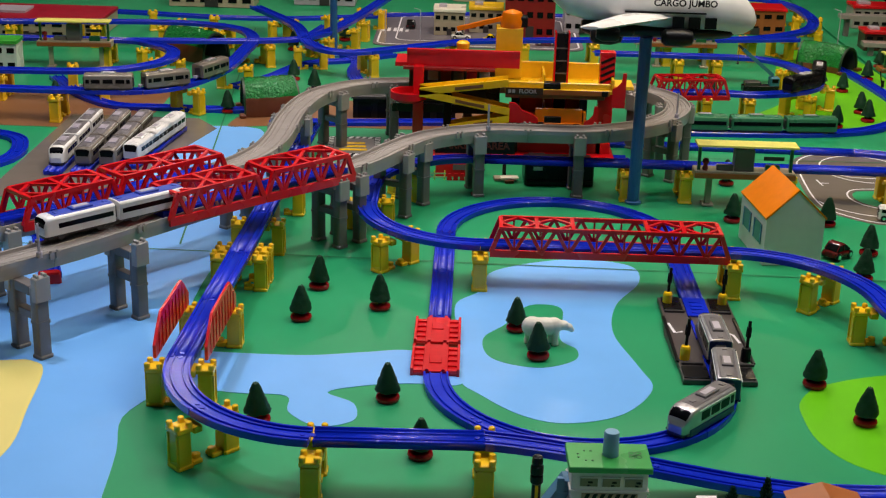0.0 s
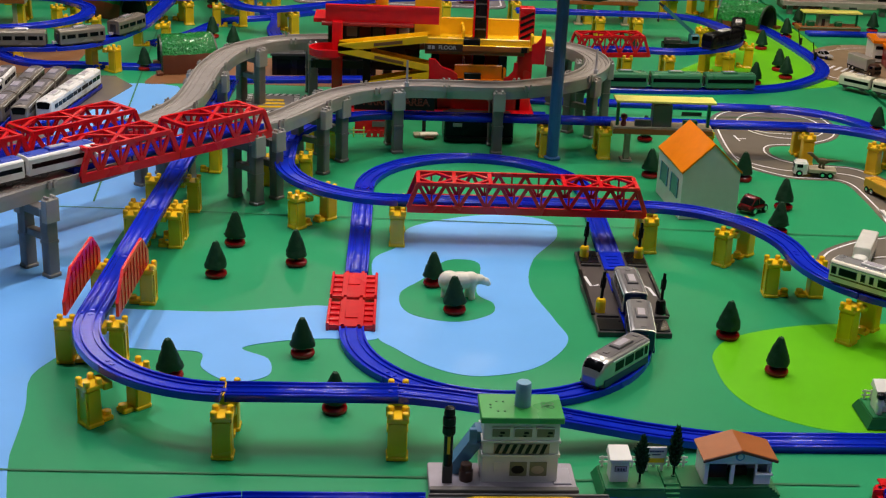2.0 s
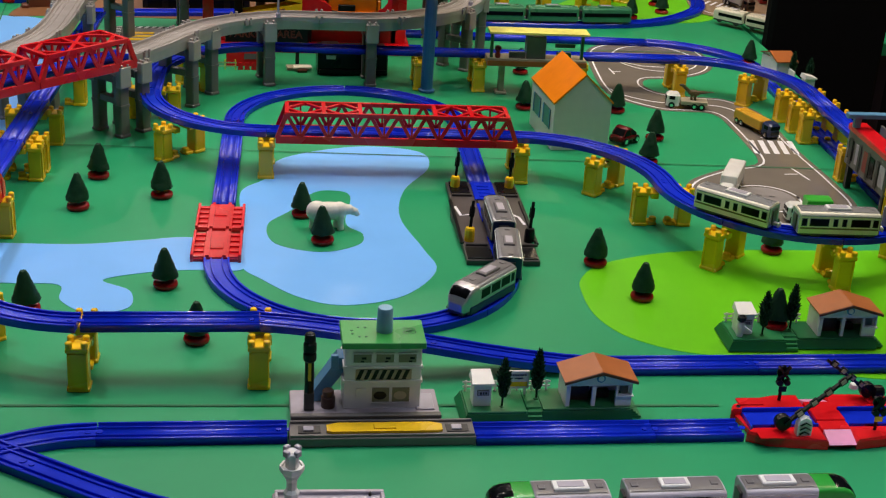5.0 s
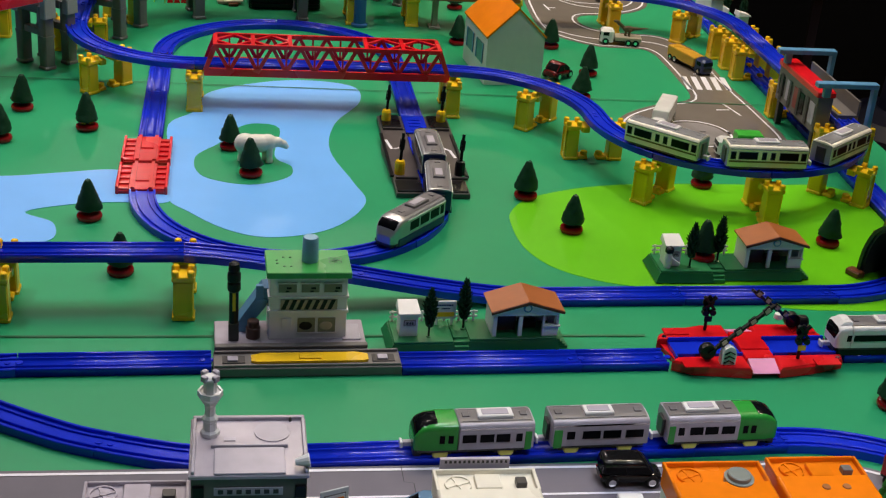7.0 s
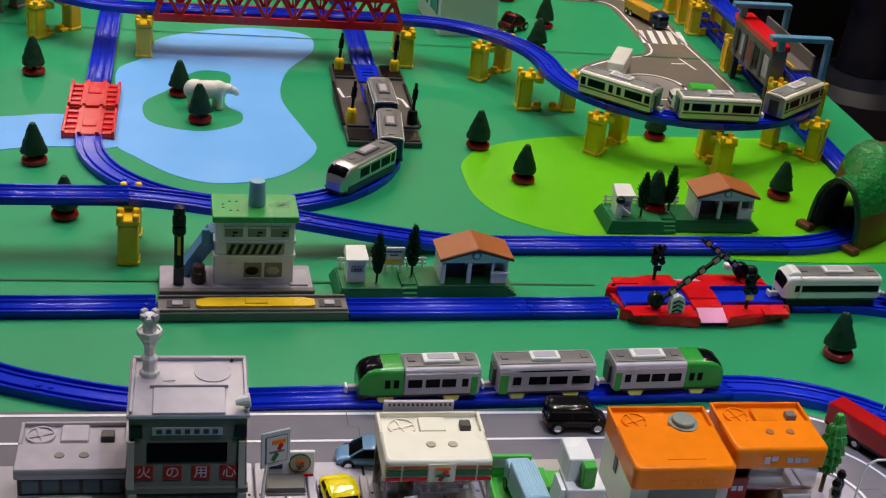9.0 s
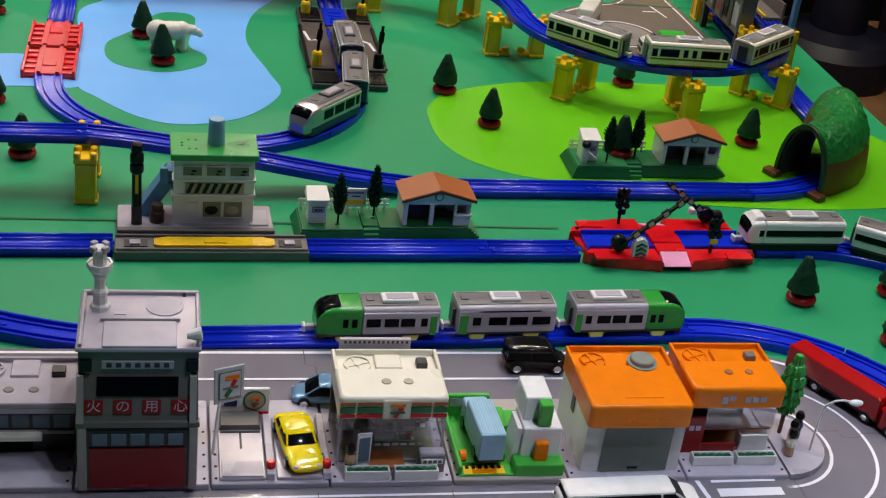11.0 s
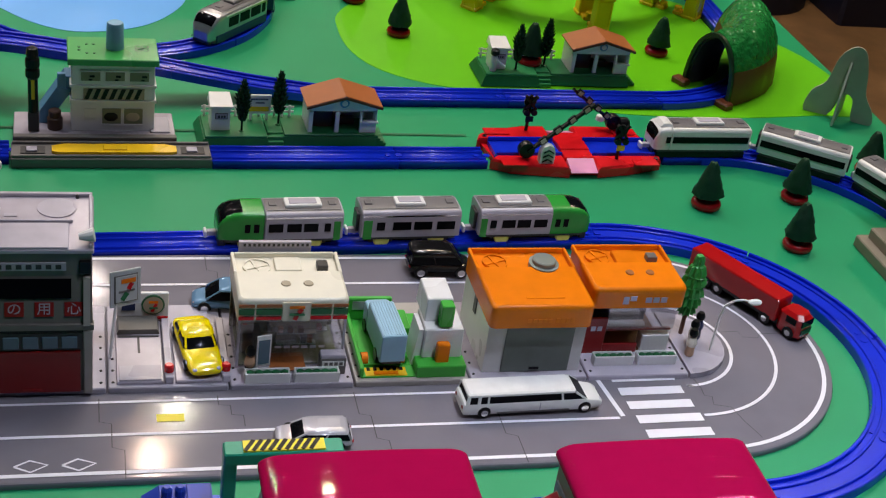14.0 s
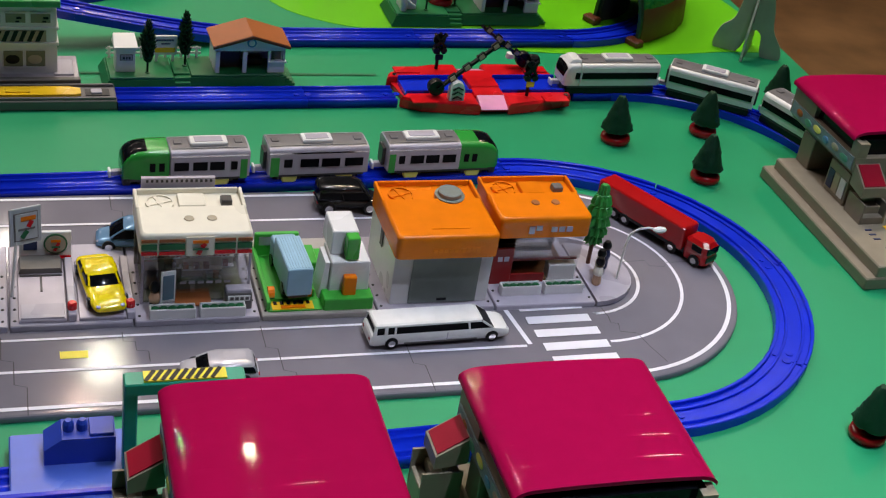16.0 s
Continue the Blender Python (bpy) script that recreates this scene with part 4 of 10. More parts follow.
part("platform_edge", box(BM(), 0.002, 0.180, 0.0405, 0.049, 0.0122, 0.0165, 0.0008), M_MIDGREY, sig)
part("hatch", box(BM(), 0.152, 0.174, 0.060, 0.098, 0.0122, 0.0140, 0.0006), M_LTGREY, sig)
part("tower", box(BM(), 0.0645, 0.1565, 0.066, 0.115, 0.012, 0.094, 0.0008, 0.0006), M_WHITE, sig, "white plastic signal tower")
part("belt_course", box(BM(), 0.0630, 0.1580, 0.0645, 0.1165, 0.047, 0.0505, 0.0005), M_WHITE, sig)
part("belt_course", box(BM(), 0.0630, 0.1580, 0.0645, 0.1165, 0.066, 0.069, 0.0005), M_WHITE, sig)
for i in range(3):
    x0 = 0.0745 + 0.0265 * i
    w = part("upper_window", box(BM(), x0, x0 + 0.0225, 0.0648, 0.0668, 0.0735, 0.0865), M_WHITE, sig)
    part("window_opening", box(BM(), x0 + 0.0008, x0 + 0.0217, 0.0642, 0.0647, 0.0745, 0.0850), M_OLIVE, w)
    part("operator_peg", box(BM(), x0 + 0.009 + 0.002 * i, x0 + 0.013 + 0.002 * i, 0.0634, 0.0641, 0.0750, 0.0770), M_BLACK, w)
    part("operator_peg", box(BM(), x0 + 0.010 + 0.002 * i, x0 + 0.0155 + 0.002 * i, 0.0634, 0.0641, 0.0790, 0.0815), M_BLACK, w)
part("warning_board", box(BM(), 0.078, 0.1445, 0.0642, 0.0650, 0.0520, 0.0650), M_BEIGE, sig)
b = BM()
for i in range(7):
    u = 0.0785 + i * 0.0090
    side_prism(b, [(u, 0.0522), (u + 0.0048, 0.0522), (u + 0.0098, 0.0648), (u + 0.005, 0.0648)], 0.0634, 0.0641)
part("warning_stripes", b, M_BLACK, sig)
part("plate", box(BM(), 0.0790, 0.0915, 0.0642, 0.0650, 0.0280, 0.0400, 0.0003), M_WHITE, sig)
for x0, mm in ((0.0985, M_BLACK), (0.1225, M_BEIGE)):
    w = part("lower_window", box(BM(), x0, x0 + 0.0205, 0.0645, 0.0658, 0.0215, 0.0400), M_OLIVE, sig)
    part("window_sill", box(BM(), x0 - 0.0008, x0 + 0.0213, 0.0632, 0.0644, 0.0202, 0.0214), M_WHITE, w)
    part("dial", blob(BM(), (x0 + 0.0095, 0.0646, 0.030), (0.0080, 0.0010, 0.0058), 14, 8), mm, w, smooth=True)
roof = part("roof", box(BM(), 0.061, 0.160, 0.060, 0.122, 0.0945, 0.102, 0.001), M_BOXROOF, sig, "flat green plastic roof")
part("chimney", lathe(BM(), [(0.0100, 0.0), (0.0092, 0.029), (0.0082, 0.0305)], 20), M_PALEBLUE, sig, "pale blue round chimney", m=pose(0.113, 0.094, 0.102), smooth=True)
for i, (u, v) in enumerate(((0.074, 0.085), (0.074, 0.093), (0.082, 0.077), (0.082, 0.101), (0.090, 0.077), (0.090, 0.101))):
    part("roof_hole", lathe(BM(), [(0.0016, 0), (0.0015, 0.0006)], 8), M_DKGREEN, roof, m=pose(u, v, 0.1021))
b = BM()
for u, v in ((0.1385, 0.0880), (0.1385, 0.0965), (0.1465, 0.0880), (0.1465, 0.0965)):
    ribbon(b, circle(0.0034, 10, u, v) + circle(0.0034, 10, u, v)[:2], 0.0016, 0.1024)
bar(b, (0.1385, 0.0900, 0.1022), (0.1465, 0.0945, 0.1022), 0.0014, 0.0008)
part("roof_emblem", b, M_DKGREEN, roof)
part("staircase", side_prism(BM(), [(0.030, 0.012), (0.038, 0.012), (0.066, 0.052), (0.066, 0.070), (0.058, 0.070), (0.030, 0.026)], 0.084, 0.108), M_BLUE2, sig, "pale blue plastic staircase")
mast = part("signal_mast", box(BM(), 0.018, 0.030, 0.062, 0.072, 0.012, 0.035, 0.001), M_DKGREY, sig)
b = rod(BM(), (0.024, 0.067, 0.035), (0.024, 0.067, 0.075), 0.0055, 12)
part("pole", b, M_BLACK, mast)
b = BM()
lathe(b, [(0.0060, 0.0755), (0.0078, 0.078), (0.0078, 0.086), (0.0062, 0.088), (0.0078, 0.090), (0.0078, 0.099), (0.0060, 0.101), (0.0068, 0.104), (0.0060, 0.111), (0.003, 0.113)], 14, 0.024, 0.067)
part("lamp_head", b, M_BLACK, mast)
part("yellow_strip", box(BM(), 0.0222, 0.0258, 0.0612, 0.0619, 0.052, 0.076), M_YEL, mast)
b = BM()
lathe(b, [(0.0085, 0.0), (0.0085, 0.013), (0.0070, 0.0145), (0.0070, 0.0215), (0.0058, 0.0225)], 14, 0.047, 0.072)
part("bell", b, M_DKBROWN, sig, "dark brown bell housing", m=pose(0, 0, 0.012), smooth=True)
part("landing", box(BM(), 0.0500, 0.0640, 0.082, 0.110, 0.0520, 0.0560, 0.0006), M_BLUE2, sig, "pale blue plastic landing")
part("landing_post", box(BM(), 0.0500, 0.0590, 0.082, 0.088, 0.0562, 0.0740, 0.0006), M_BLUE2, sig)


# ---- small country station ----
def country_station(x, y, turn, z=0.001):
    st = thing("country_station", "little white station with an orange-brown gable roof on a green base", "toy station", "country stations", pose(x, y, z, 0, 0, turn))
    b = BM()
    loft(b, [[(-0.004, -0.003, 0), (0.079, -0.003, 0), (0.079, 0.066, 0), (-0.004, 0.066, 0)], [(0.002, 0.002, 0.0125), (0.076, 0.002, 0.0125), (0.076, 0.061, 0.0125), (0.002, 0.061, 0.0125)]])
    part("base", b, M_DKGREEN, st)
    b = BM()
    loft(b, [[(0.0795, 0.004, 0), (0.208, 0.004, 0), (0.208, 0.066, 0), (0.0795, 0.066, 0)], [(0.0795, 0.008, 0.0125), (0.205, 0.008, 0.0125), (0.205, 0.061, 0.0125), (0.0795, 0.061, 0.0125)]])
    part("base", b, M_DKGREEN, st)
    part("lawn", box(BM(), 0.003, 0.0755, 0.003, 0.060, 0.0127, 0.0155, 0.001), M_LAWN, st)
    part("terrace", box(BM(), 0.0960, 0.205, 0.009, 0.060, 0.0127, 0.0150, 0.001), M_DKGREEN, st)
    part("landing", box(BM(), 0.0768, 0.0955, 0.015, 0.060, 0.0127, 0.0145, 0.0006), M_LAWN, st)
    for i in range(3):
        part("step", box(BM(), 0.0765, 0.0945, -0.002 + 0.0045 * i, 0.0035 + 0.0045 * i, 0.0035 * i, 0.0042 * (i + 1), 0.0005), M_LAWN, st)
    for i in range(4):
        part("end_step", box(BM(), 0.2055, 0.2195 - 0.0035 * i, 0.010, 0.052, 0.0031 * i + 0.0002, 0.0031 * (i + 1), 0.0004), M_DKGREEN, st)
    part("back_wall", box(BM(), 0.124, 0.206, 0.052, 0.056, 0.0152, 0.050), M_WHITE, st)
    part("left_wall", box(BM(), 0.124, 0.128, 0.019, 0.0518, 0.0152, 0.050), M_WHITE, st)
    part("right_wall", box(BM(), 0.202, 0.206, 0.019, 0.0518, 0.0152, 0.050), M_WHITE, st)
    part("front_beam", box(BM(), 0.124, 0.206, 0.0150, 0.0188, 0.0425, 0.0505), M_WHITE, st)
    part("inner_wall", box(BM(), 0.1285, 0.1560, 0.030, 0.0318, 0.0152, 0.046), M_DKBROWN, st)
    part("bench", box(BM(), 0.162, 0.184, 0.036, 0.046, 0.0152, 0.023, 0.0006), M_DKBROWN, st)
    for u in (0.1242, 0.1560):
        part("post", box(BM(), u, u + 0.0050, 0.0140, 0.0186, 0.0152, 0.0423, 0.0004), M_WHITE, st)
    part("ticket_booth", box(BM(), 0.1860, 0.2060, 0.0140, 0.0188, 0.0152, 0.0290, 0.0004), M_WHITE, st)
    for u in (0.1860, 0.2035):
        part("booth_post", box(BM(), u, u + 0.0025, 0.0142, 0.0186, 0.0292, 0.0423), M_WHITE, st)
    part("booth_shelf", box(BM(), 0.1855, 0.2080, 0.0118, 0.0188, 0.0282, 0.0300, 0.0003), M_WHITE, st)
    gable = BM()
    side_prism(gable, [(0.122, 0.0507), (0.208, 0.0507), (0.165, 0.0612)], 0.0135, 0.054)
    part("gable", gable, M_WHITE, st)
    for s in (-1, 1):
        r = BM()
        cx = 0.165
        side_prism(r, [(cx, 0.0652), (cx, 0.0624), (cx + s * 0.0450, 0.0492), (cx + s * 0.0455, 0.0515)], 0.0085, 0.0595)
        slope = part("roof_slope", r, M_TERRA, st, "orange-brown plastic roof slope")
        r = BM()
        side_prism(r, [(cx, 0.0648), (cx, 0.0612), (cx + s * 0.0452, 0.0480), (cx + s * 0.0457, 0.0511)], 0.0068, 0.0083)
        part("roof_edge", r, M_ROOFEDGE, slope, "dark red roof edge")
    part("clock", lathe(BM(), [(0.0056, 0), (0.0056, 0.0012), (0.0046, 0.0016)], 16), M_BLUE2, st, m=pose(0.165, 0.0133, 0.0540, 90))
    part("clock_face", lathe(BM(), [(0.0036, 0), (0.0034, 0.0006)], 14), M_WHITE, st, m=pose(0.165, 0.0116, 0.0540, 90))
    kiosk = part("kiosk", box(BM(), 0.0110, 0.0330, 0.018, 0.040, 0.0155, 0.0440, 0.0006), M_WHITE, st)
    b = BM()
    loft(b, [[(0.0085, 0.0150, 0.0442), (0.0355, 0.0150, 0.0442), (0.0355, 0.0430, 0.0442), (0.0085, 0.0430, 0.0442)], [(0.0085, 0.0150, 0.0470), (0.0355, 0.0150, 0.0470), (0.0340, 0.0415, 0.0535), (0.0100, 0.0415, 0.0535)]])
    part("kiosk_roof", b, M_WHITE, kiosk)
    part("kiosk_window", box(BM(), 0.0155, 0.0300, 0.0172, 0.0178, 0.0300, 0.0375), M_MIDGREY, kiosk)
    part("kiosk_panel", box(BM(), 0.0165, 0.0290, 0.0165, 0.0171, 0.0310, 0.0365), M_LTGREY, kiosk)
    bars(kiosk, M_DKGREY, "kiosk_writing", [(0.0185, 0.0210, 0.0322, 0.0352), (0.0222, 0.0240, 0.0322, 0.0352), (0.0250, 0.0272, 0.0322, 0.0352)], 0.0164)
    sign = part("notice_board", box(BM(), 0.0560, 0.0840, 0.044, 0.047, 0.0240, 0.0480, 0.0006), M_WHITE, st, "white notice board")
    for u in (0.059, 0.078):
        part("board_leg", box(BM(), u, u + 0.003, 0.0445, 0.0465, 0.0155, 0.0238), M_WHITE, sign)
    bars(sign, M_NAVY, "notice_writing", [(0.0595 + i * 0.0030, 0.0618 + i * 0.0030, 0.0420, 0.0440) for i in range(7)] + [(0.0655, 0.0760, 0.0378, 0.0392)], 0.0438)
    bars(sign, M_YEL, "notice_panel", [(0.0580, 0.0815, 0.0275, 0.0335)], 0.0438)
    for i in range(12):
        u = 0.006 + i * 0.0092
        part("fence_picket", box(BM(), u, u + 0.0030, 0.0545, 0.0560, 0.0155, 0.0300, 0.0004), M_WHITE, st)
    for z0 in (0.0195, 0.0255):
        part("fence_rail", box(BM(), 0.004, 0.114, 0.0562, 0.0572, z0, z0 + 0.0026), M_WHITE, st)
    for u, v, h in ((0.0465, 0.016, 0.084), (0.0920, 0.034, 0.086)):
        tr = part("poplar", rod(BM(), (u, v, 0.0155), (u, v, h - 0.006), 0.0014, 6), M_BLACK, st, "tall dark green plastic poplar")
        part("poplar_foot", lathe(BM(), [(0.0032, 0.0148), (0.0030, 0.0162), (0.0016, 0.0168)], 8, u, v), M_DKGREEN, tr)
        random.seed(int(u * 1000))
        b = BM()
        tiers = 12
        for i in range(tiers):
            f = i / (tiers - 1)
            zz = 0.0310 + (h - 0.0380) * f
            rr = 0.0086 * math.sin(math.pi * (0.22 + 0.74 * f)) ** 0.9 + 0.0012
            for k in range(7):
                a = 2 * math.pi * k / 7 + i * 0.6 + random.uniform(-0.2, 0.2)
                d = Vector((math.cos(a), math.sin(a), 0))
                q = rr * random.uniform(0.85, 1.12)
                c = Vector((u, v, zz))
                side = Vector((-d.y, d.x, 0)) * 0.0023
                tip = c + d * q + Vector((0, 0, 0.0050 + random.uniform(-0.001, 0.001)))
                mid = c + d * q * 0.6
                loft(b, [[c + Vector((0, 0, -0.0016)), c + side * 0.5, c + Vector((0, 0, 0.0030)), c - side * 0.5], [mid + Vector((0, 0, -0.0010)), mid + side, mid + Vector((0, 0, 0.0044)), mid - side], [tip, tip + side * 0.15, tip + Vector((0, 0, 0.0008)), tip - side * 0.15]])
        part("foliage", b, M_LEAF, tr)
    return st


CS = country_station(0.374, 1.294, 2.0)
copy_thing(CS, pose(0.758, 1.488, 0.0022, 0, 0, 0.5))
copy_thing(CS, pose(1.305, 2.655, 0.001, 0, 0, 96))
tree(0.832, 1.534, 40, 1.0, 0, 0.0165)
fig = thing("toy_figure", "plain white plastic toy figure on the station lawn", "toy figure", "", pose(0.772, 1.502, 0.0175))
part("body", lathe(BM(), [(0.0045, 0), (0.0055, 0.010), (0.0060, 0.016), (0.0040, 0.0215)], 12), M_WHITE, fig, smooth=True)
part("cap", lathe(BM(), [(0.0040, 0.0217), (0.0062, 0.0240), (0.0060, 0.0290), (0.0025, 0.0315)], 12), M_BLACK, fig, smooth=True)
part("baton", bar(BM(), (0.003, -0.004, 0.016), (0.014, -0.008, 0.009), 0.0026), M_WHITE, fig)

# ---- red level crossing ----
rx = thing("road_crossing", "red plastic road level crossing with black barriers and signals", "level crossing", "", pose(0.822, 1.2905, 0.001, 0, 0, 1.5))
for outline, top in (([(-0.114, -0.030), (-0.090, -0.043), (-0.020, -0.053), (-0.020, -0.0215), (-0.106, -0.0215)], 0.0135),
                     ([(0.016, -0.053), (0.060, -0.046), (0.104, -0.033), (0.107, -0.0215), (0.016, -0.0215)], 0.0135),
                     ([(-0.117, 0.0215), (-0.020, 0.0215), (-0.020, 0.056), (-0.050, 0.057), (-0.084, 0.048), (-0.112, 0.034)], 0.0135),
                     ([(0.014, 0.0215), (0.103, 0.0215), (0.098, 0.040), (0.084, 0.054), (0.050, 0.058), (0.014, 0.057)], 0.0135)):
    b = BM()
    prism(b, outline, 0.0, top, 0.0028)
    part("ramp_block", b, M_RED, rx)
part("bed", prism(BM(), [(-0.104, -0.022), (-0.02, -0.046), (0.016, -0.046), (0.102, -0.022), (0.100, 0.022), (0.014, 0.050), (-0.02, 0.050), (-0.112, 0.022)], 0.0, 0.0062), M_RED, rx)
for k, v0 in ((-1, -0.040), (1, 0.040)):
    for u in (-0.088, 0.080):
        part("block_step", box(BM(), u - 0.016, u + 0.016, v0 - 0.009, v0 + 0.007, 0.0136, 0.0152, 0.001), M_RED, rx)
for x0, x1 in ((-0.104, -0.021), (0.018, 0.100)):
    b = BM()
    box(b, x0, x1, -0.0178, 0.0178, 0.0063, 0.0118)
    for v in (-0.0208, 0.0180):
        box(b, x0, x1, v, v + 0.0026, 0.0063, 0.0168, 0.0006)
    part("track_insert", b, M_BLUE, rx, "blue track trough")
for v0, v1, z in ((-0.030, -0.010, 0.0150), (-0.0098, 0.0128, 0.0165), (0.0130, 0.036, 0.0150)):
    part("road_hump", box(BM(), -0.0205, 0.0172, v0, v1, 0.0063, z, 0.0010), M_RED, rx)
b = BM()
loft(b, [[(-0.0185, -0.0535, 0.0062), (0.0155, -0.0535, 0.0062), (0.0155, -0.0305, 0.0062), (-0.0185, -0.0305, 0.0062)], [(-0.0185, -0.0535, 0.0068), (0.0155, -0.0535, 0.0068), (0.0155, -0.0305, 0.0146), (-0.0185, -0.0305, 0.0146)]])
part("road_panel", b, M_PINKPANEL, rx, "pale pink road panel")
b = BM()
loft(b, [[(-0.0185, 0.0365, 0.0062), (0.0125, 0.0365, 0.0062), (0.0125, 0.0565, 0.0062), (-0.0185, 0.0565, 0.0062)], [(-0.0185, 0.0365, 0.0146), (0.0125, 0.0365, 0.0146), (0.0125, 0.0565, 0.0068), (-0.0185, 0.0565, 0.0068)]])
part("road_panel", b, M_PINKPANEL, rx, "pale pink road panel")
for u, v in ((-0.106, 0.028), (0.098, -0.030)):
    part("screw", lathe(BM(), [(0.003, 0), (0.0025, 0.0012)], 10), M_CHROME, rx, m=pose(u, v, 0.0136))


def crossing_sign(u, v, h, flag):
    p = part("signal_post", rod(BM(), (u, v, 0.0135), (u, v, 0.0135 + h), 0.0022, 8), M_BLACK, rx)
    c = Vector((u, v - 0.002, 0.0135 + h * 0.72))
    b = BM()
    for s in (-1, 1):
        bar(b, c + Vector((-0.0075 * s, 0, -0.005)), c + Vector((0.0075 * s, 0, 0.013)), 0.0035, 0.004, (0, 1, 0))
    part("cross_board", b, M_BLACK, p)
    part("signal_back", lathe(BM(), [(0.0078, 0), (0.0078, 0.002)], 16), M_BLACK, p, m=pose(u, v + 0.003, 0.0135 + h * 0.80, 90))
    for s in (-1, 1):
        part("lamp", lathe(BM(), [(0.0042, 0), (0.0040, 0.005)], 10), M_BLACK, p, m=pose(u + s * 0.005, v - 0.001, 0.0135 + h * 0.55, 90))
    part("warning_plate", box(BM(), u - 0.005, u + 0.005, v - 0.0055, v - 0.0045, 0.0135 + h * 0.3, 0.0135 + h * 0.45), M_YEL if flag else M_BLACK, p)


crossing_sign(-0.048, 0.044, 0.048, False)
crossing_sign(0.046, -0.0300, 0.046, True)
for u, v, ang, ln, flip in ((-0.072, -0.030, 33, 0.098, 1), (0.066, 0.046, 142, 0.090, -1)):
    m = part("barrier_motor", lathe(BM(), [(0.0095, -0.005), (0.0102, 0.0), (0.0095, 0.005)], 18), M_BLACK, rx, m=pose(u, v, 0.026, 90))
    a = radians(ang)
    b = BM()
    p0, p1 = Vector((u, v - 0.006, 0.026)), Vector((u + ln * math.cos(a), v - 0.006 + 0.02 * flip, 0.026 + ln * math.sin(a)))
    bar(b, p0, p1, 0.0034, 0.0050, (0, 1, 0))
    part("barrier_arm", b, M_BLACK, rx)
    for i in (1, 2, 3, 4):
        q0, q1 = p0.lerp(p1, i / 4.6 - 0.05), p0.lerp(p1, i / 4.6 + 0.05)
        up = Vector((0, 0, 0.0022))
        part("lamp_frame", bar(BM(), q0 + up + Vector((0, -0.002, 0)), q1 + up + Vector((0, -0.002, 0)), 0.0085, 0.0030, (0, 1, 0)), M_BLACK, rx)
        part("yellow_band", bar(BM(), q0.lerp(q1, 0.14) + up + Vector((0, -0.0036, 0)), q0.lerp(q1, 0.86) + up + Vector((0, -0.0036, 0)), 0.0052, 0.0014, (0, 1, 0)), M_BEIGE, rx)
p = part("striped_post", side_prism(BM(), [(-0.009, 0.0), (0.009, 0.0), (0.009, 0.014), (0.0065, 0.021), (0.0, 0.024), (-0.0065, 0.021), (-0.009, 0.014)], -0.004, 0.006), M_WHITE, rx, "white post with black chevrons", m=pose(-0.048, -0.0385, 0.0135))
for i in range(3):
    b = BM()
    for s in (-1, 1):
        bar(b, (0, -0.0045, 0.006 + i * 0.006), (s * 0.0065, -0.0045, 0.0025 + i * 0.006), 0.0012, 0.0026, (0, 1, 0))
    part("chevron", b, M_BLACK, p)
part("buzzer", lathe(BM(), [(0.0085, 0), (0.0085, 0.010), (0.006, 0.013)], 14), M_BLACK, rx, m=pose(0.072, 0.040, 0.026, 0, 90, 0))
part("motor_cap", lathe(BM(), [(0.006, 0), (0.005, 0.006), (0.0, 0.008)], 14), M_WHITE, rx, m=pose(0.050, 0.050, 0.026))


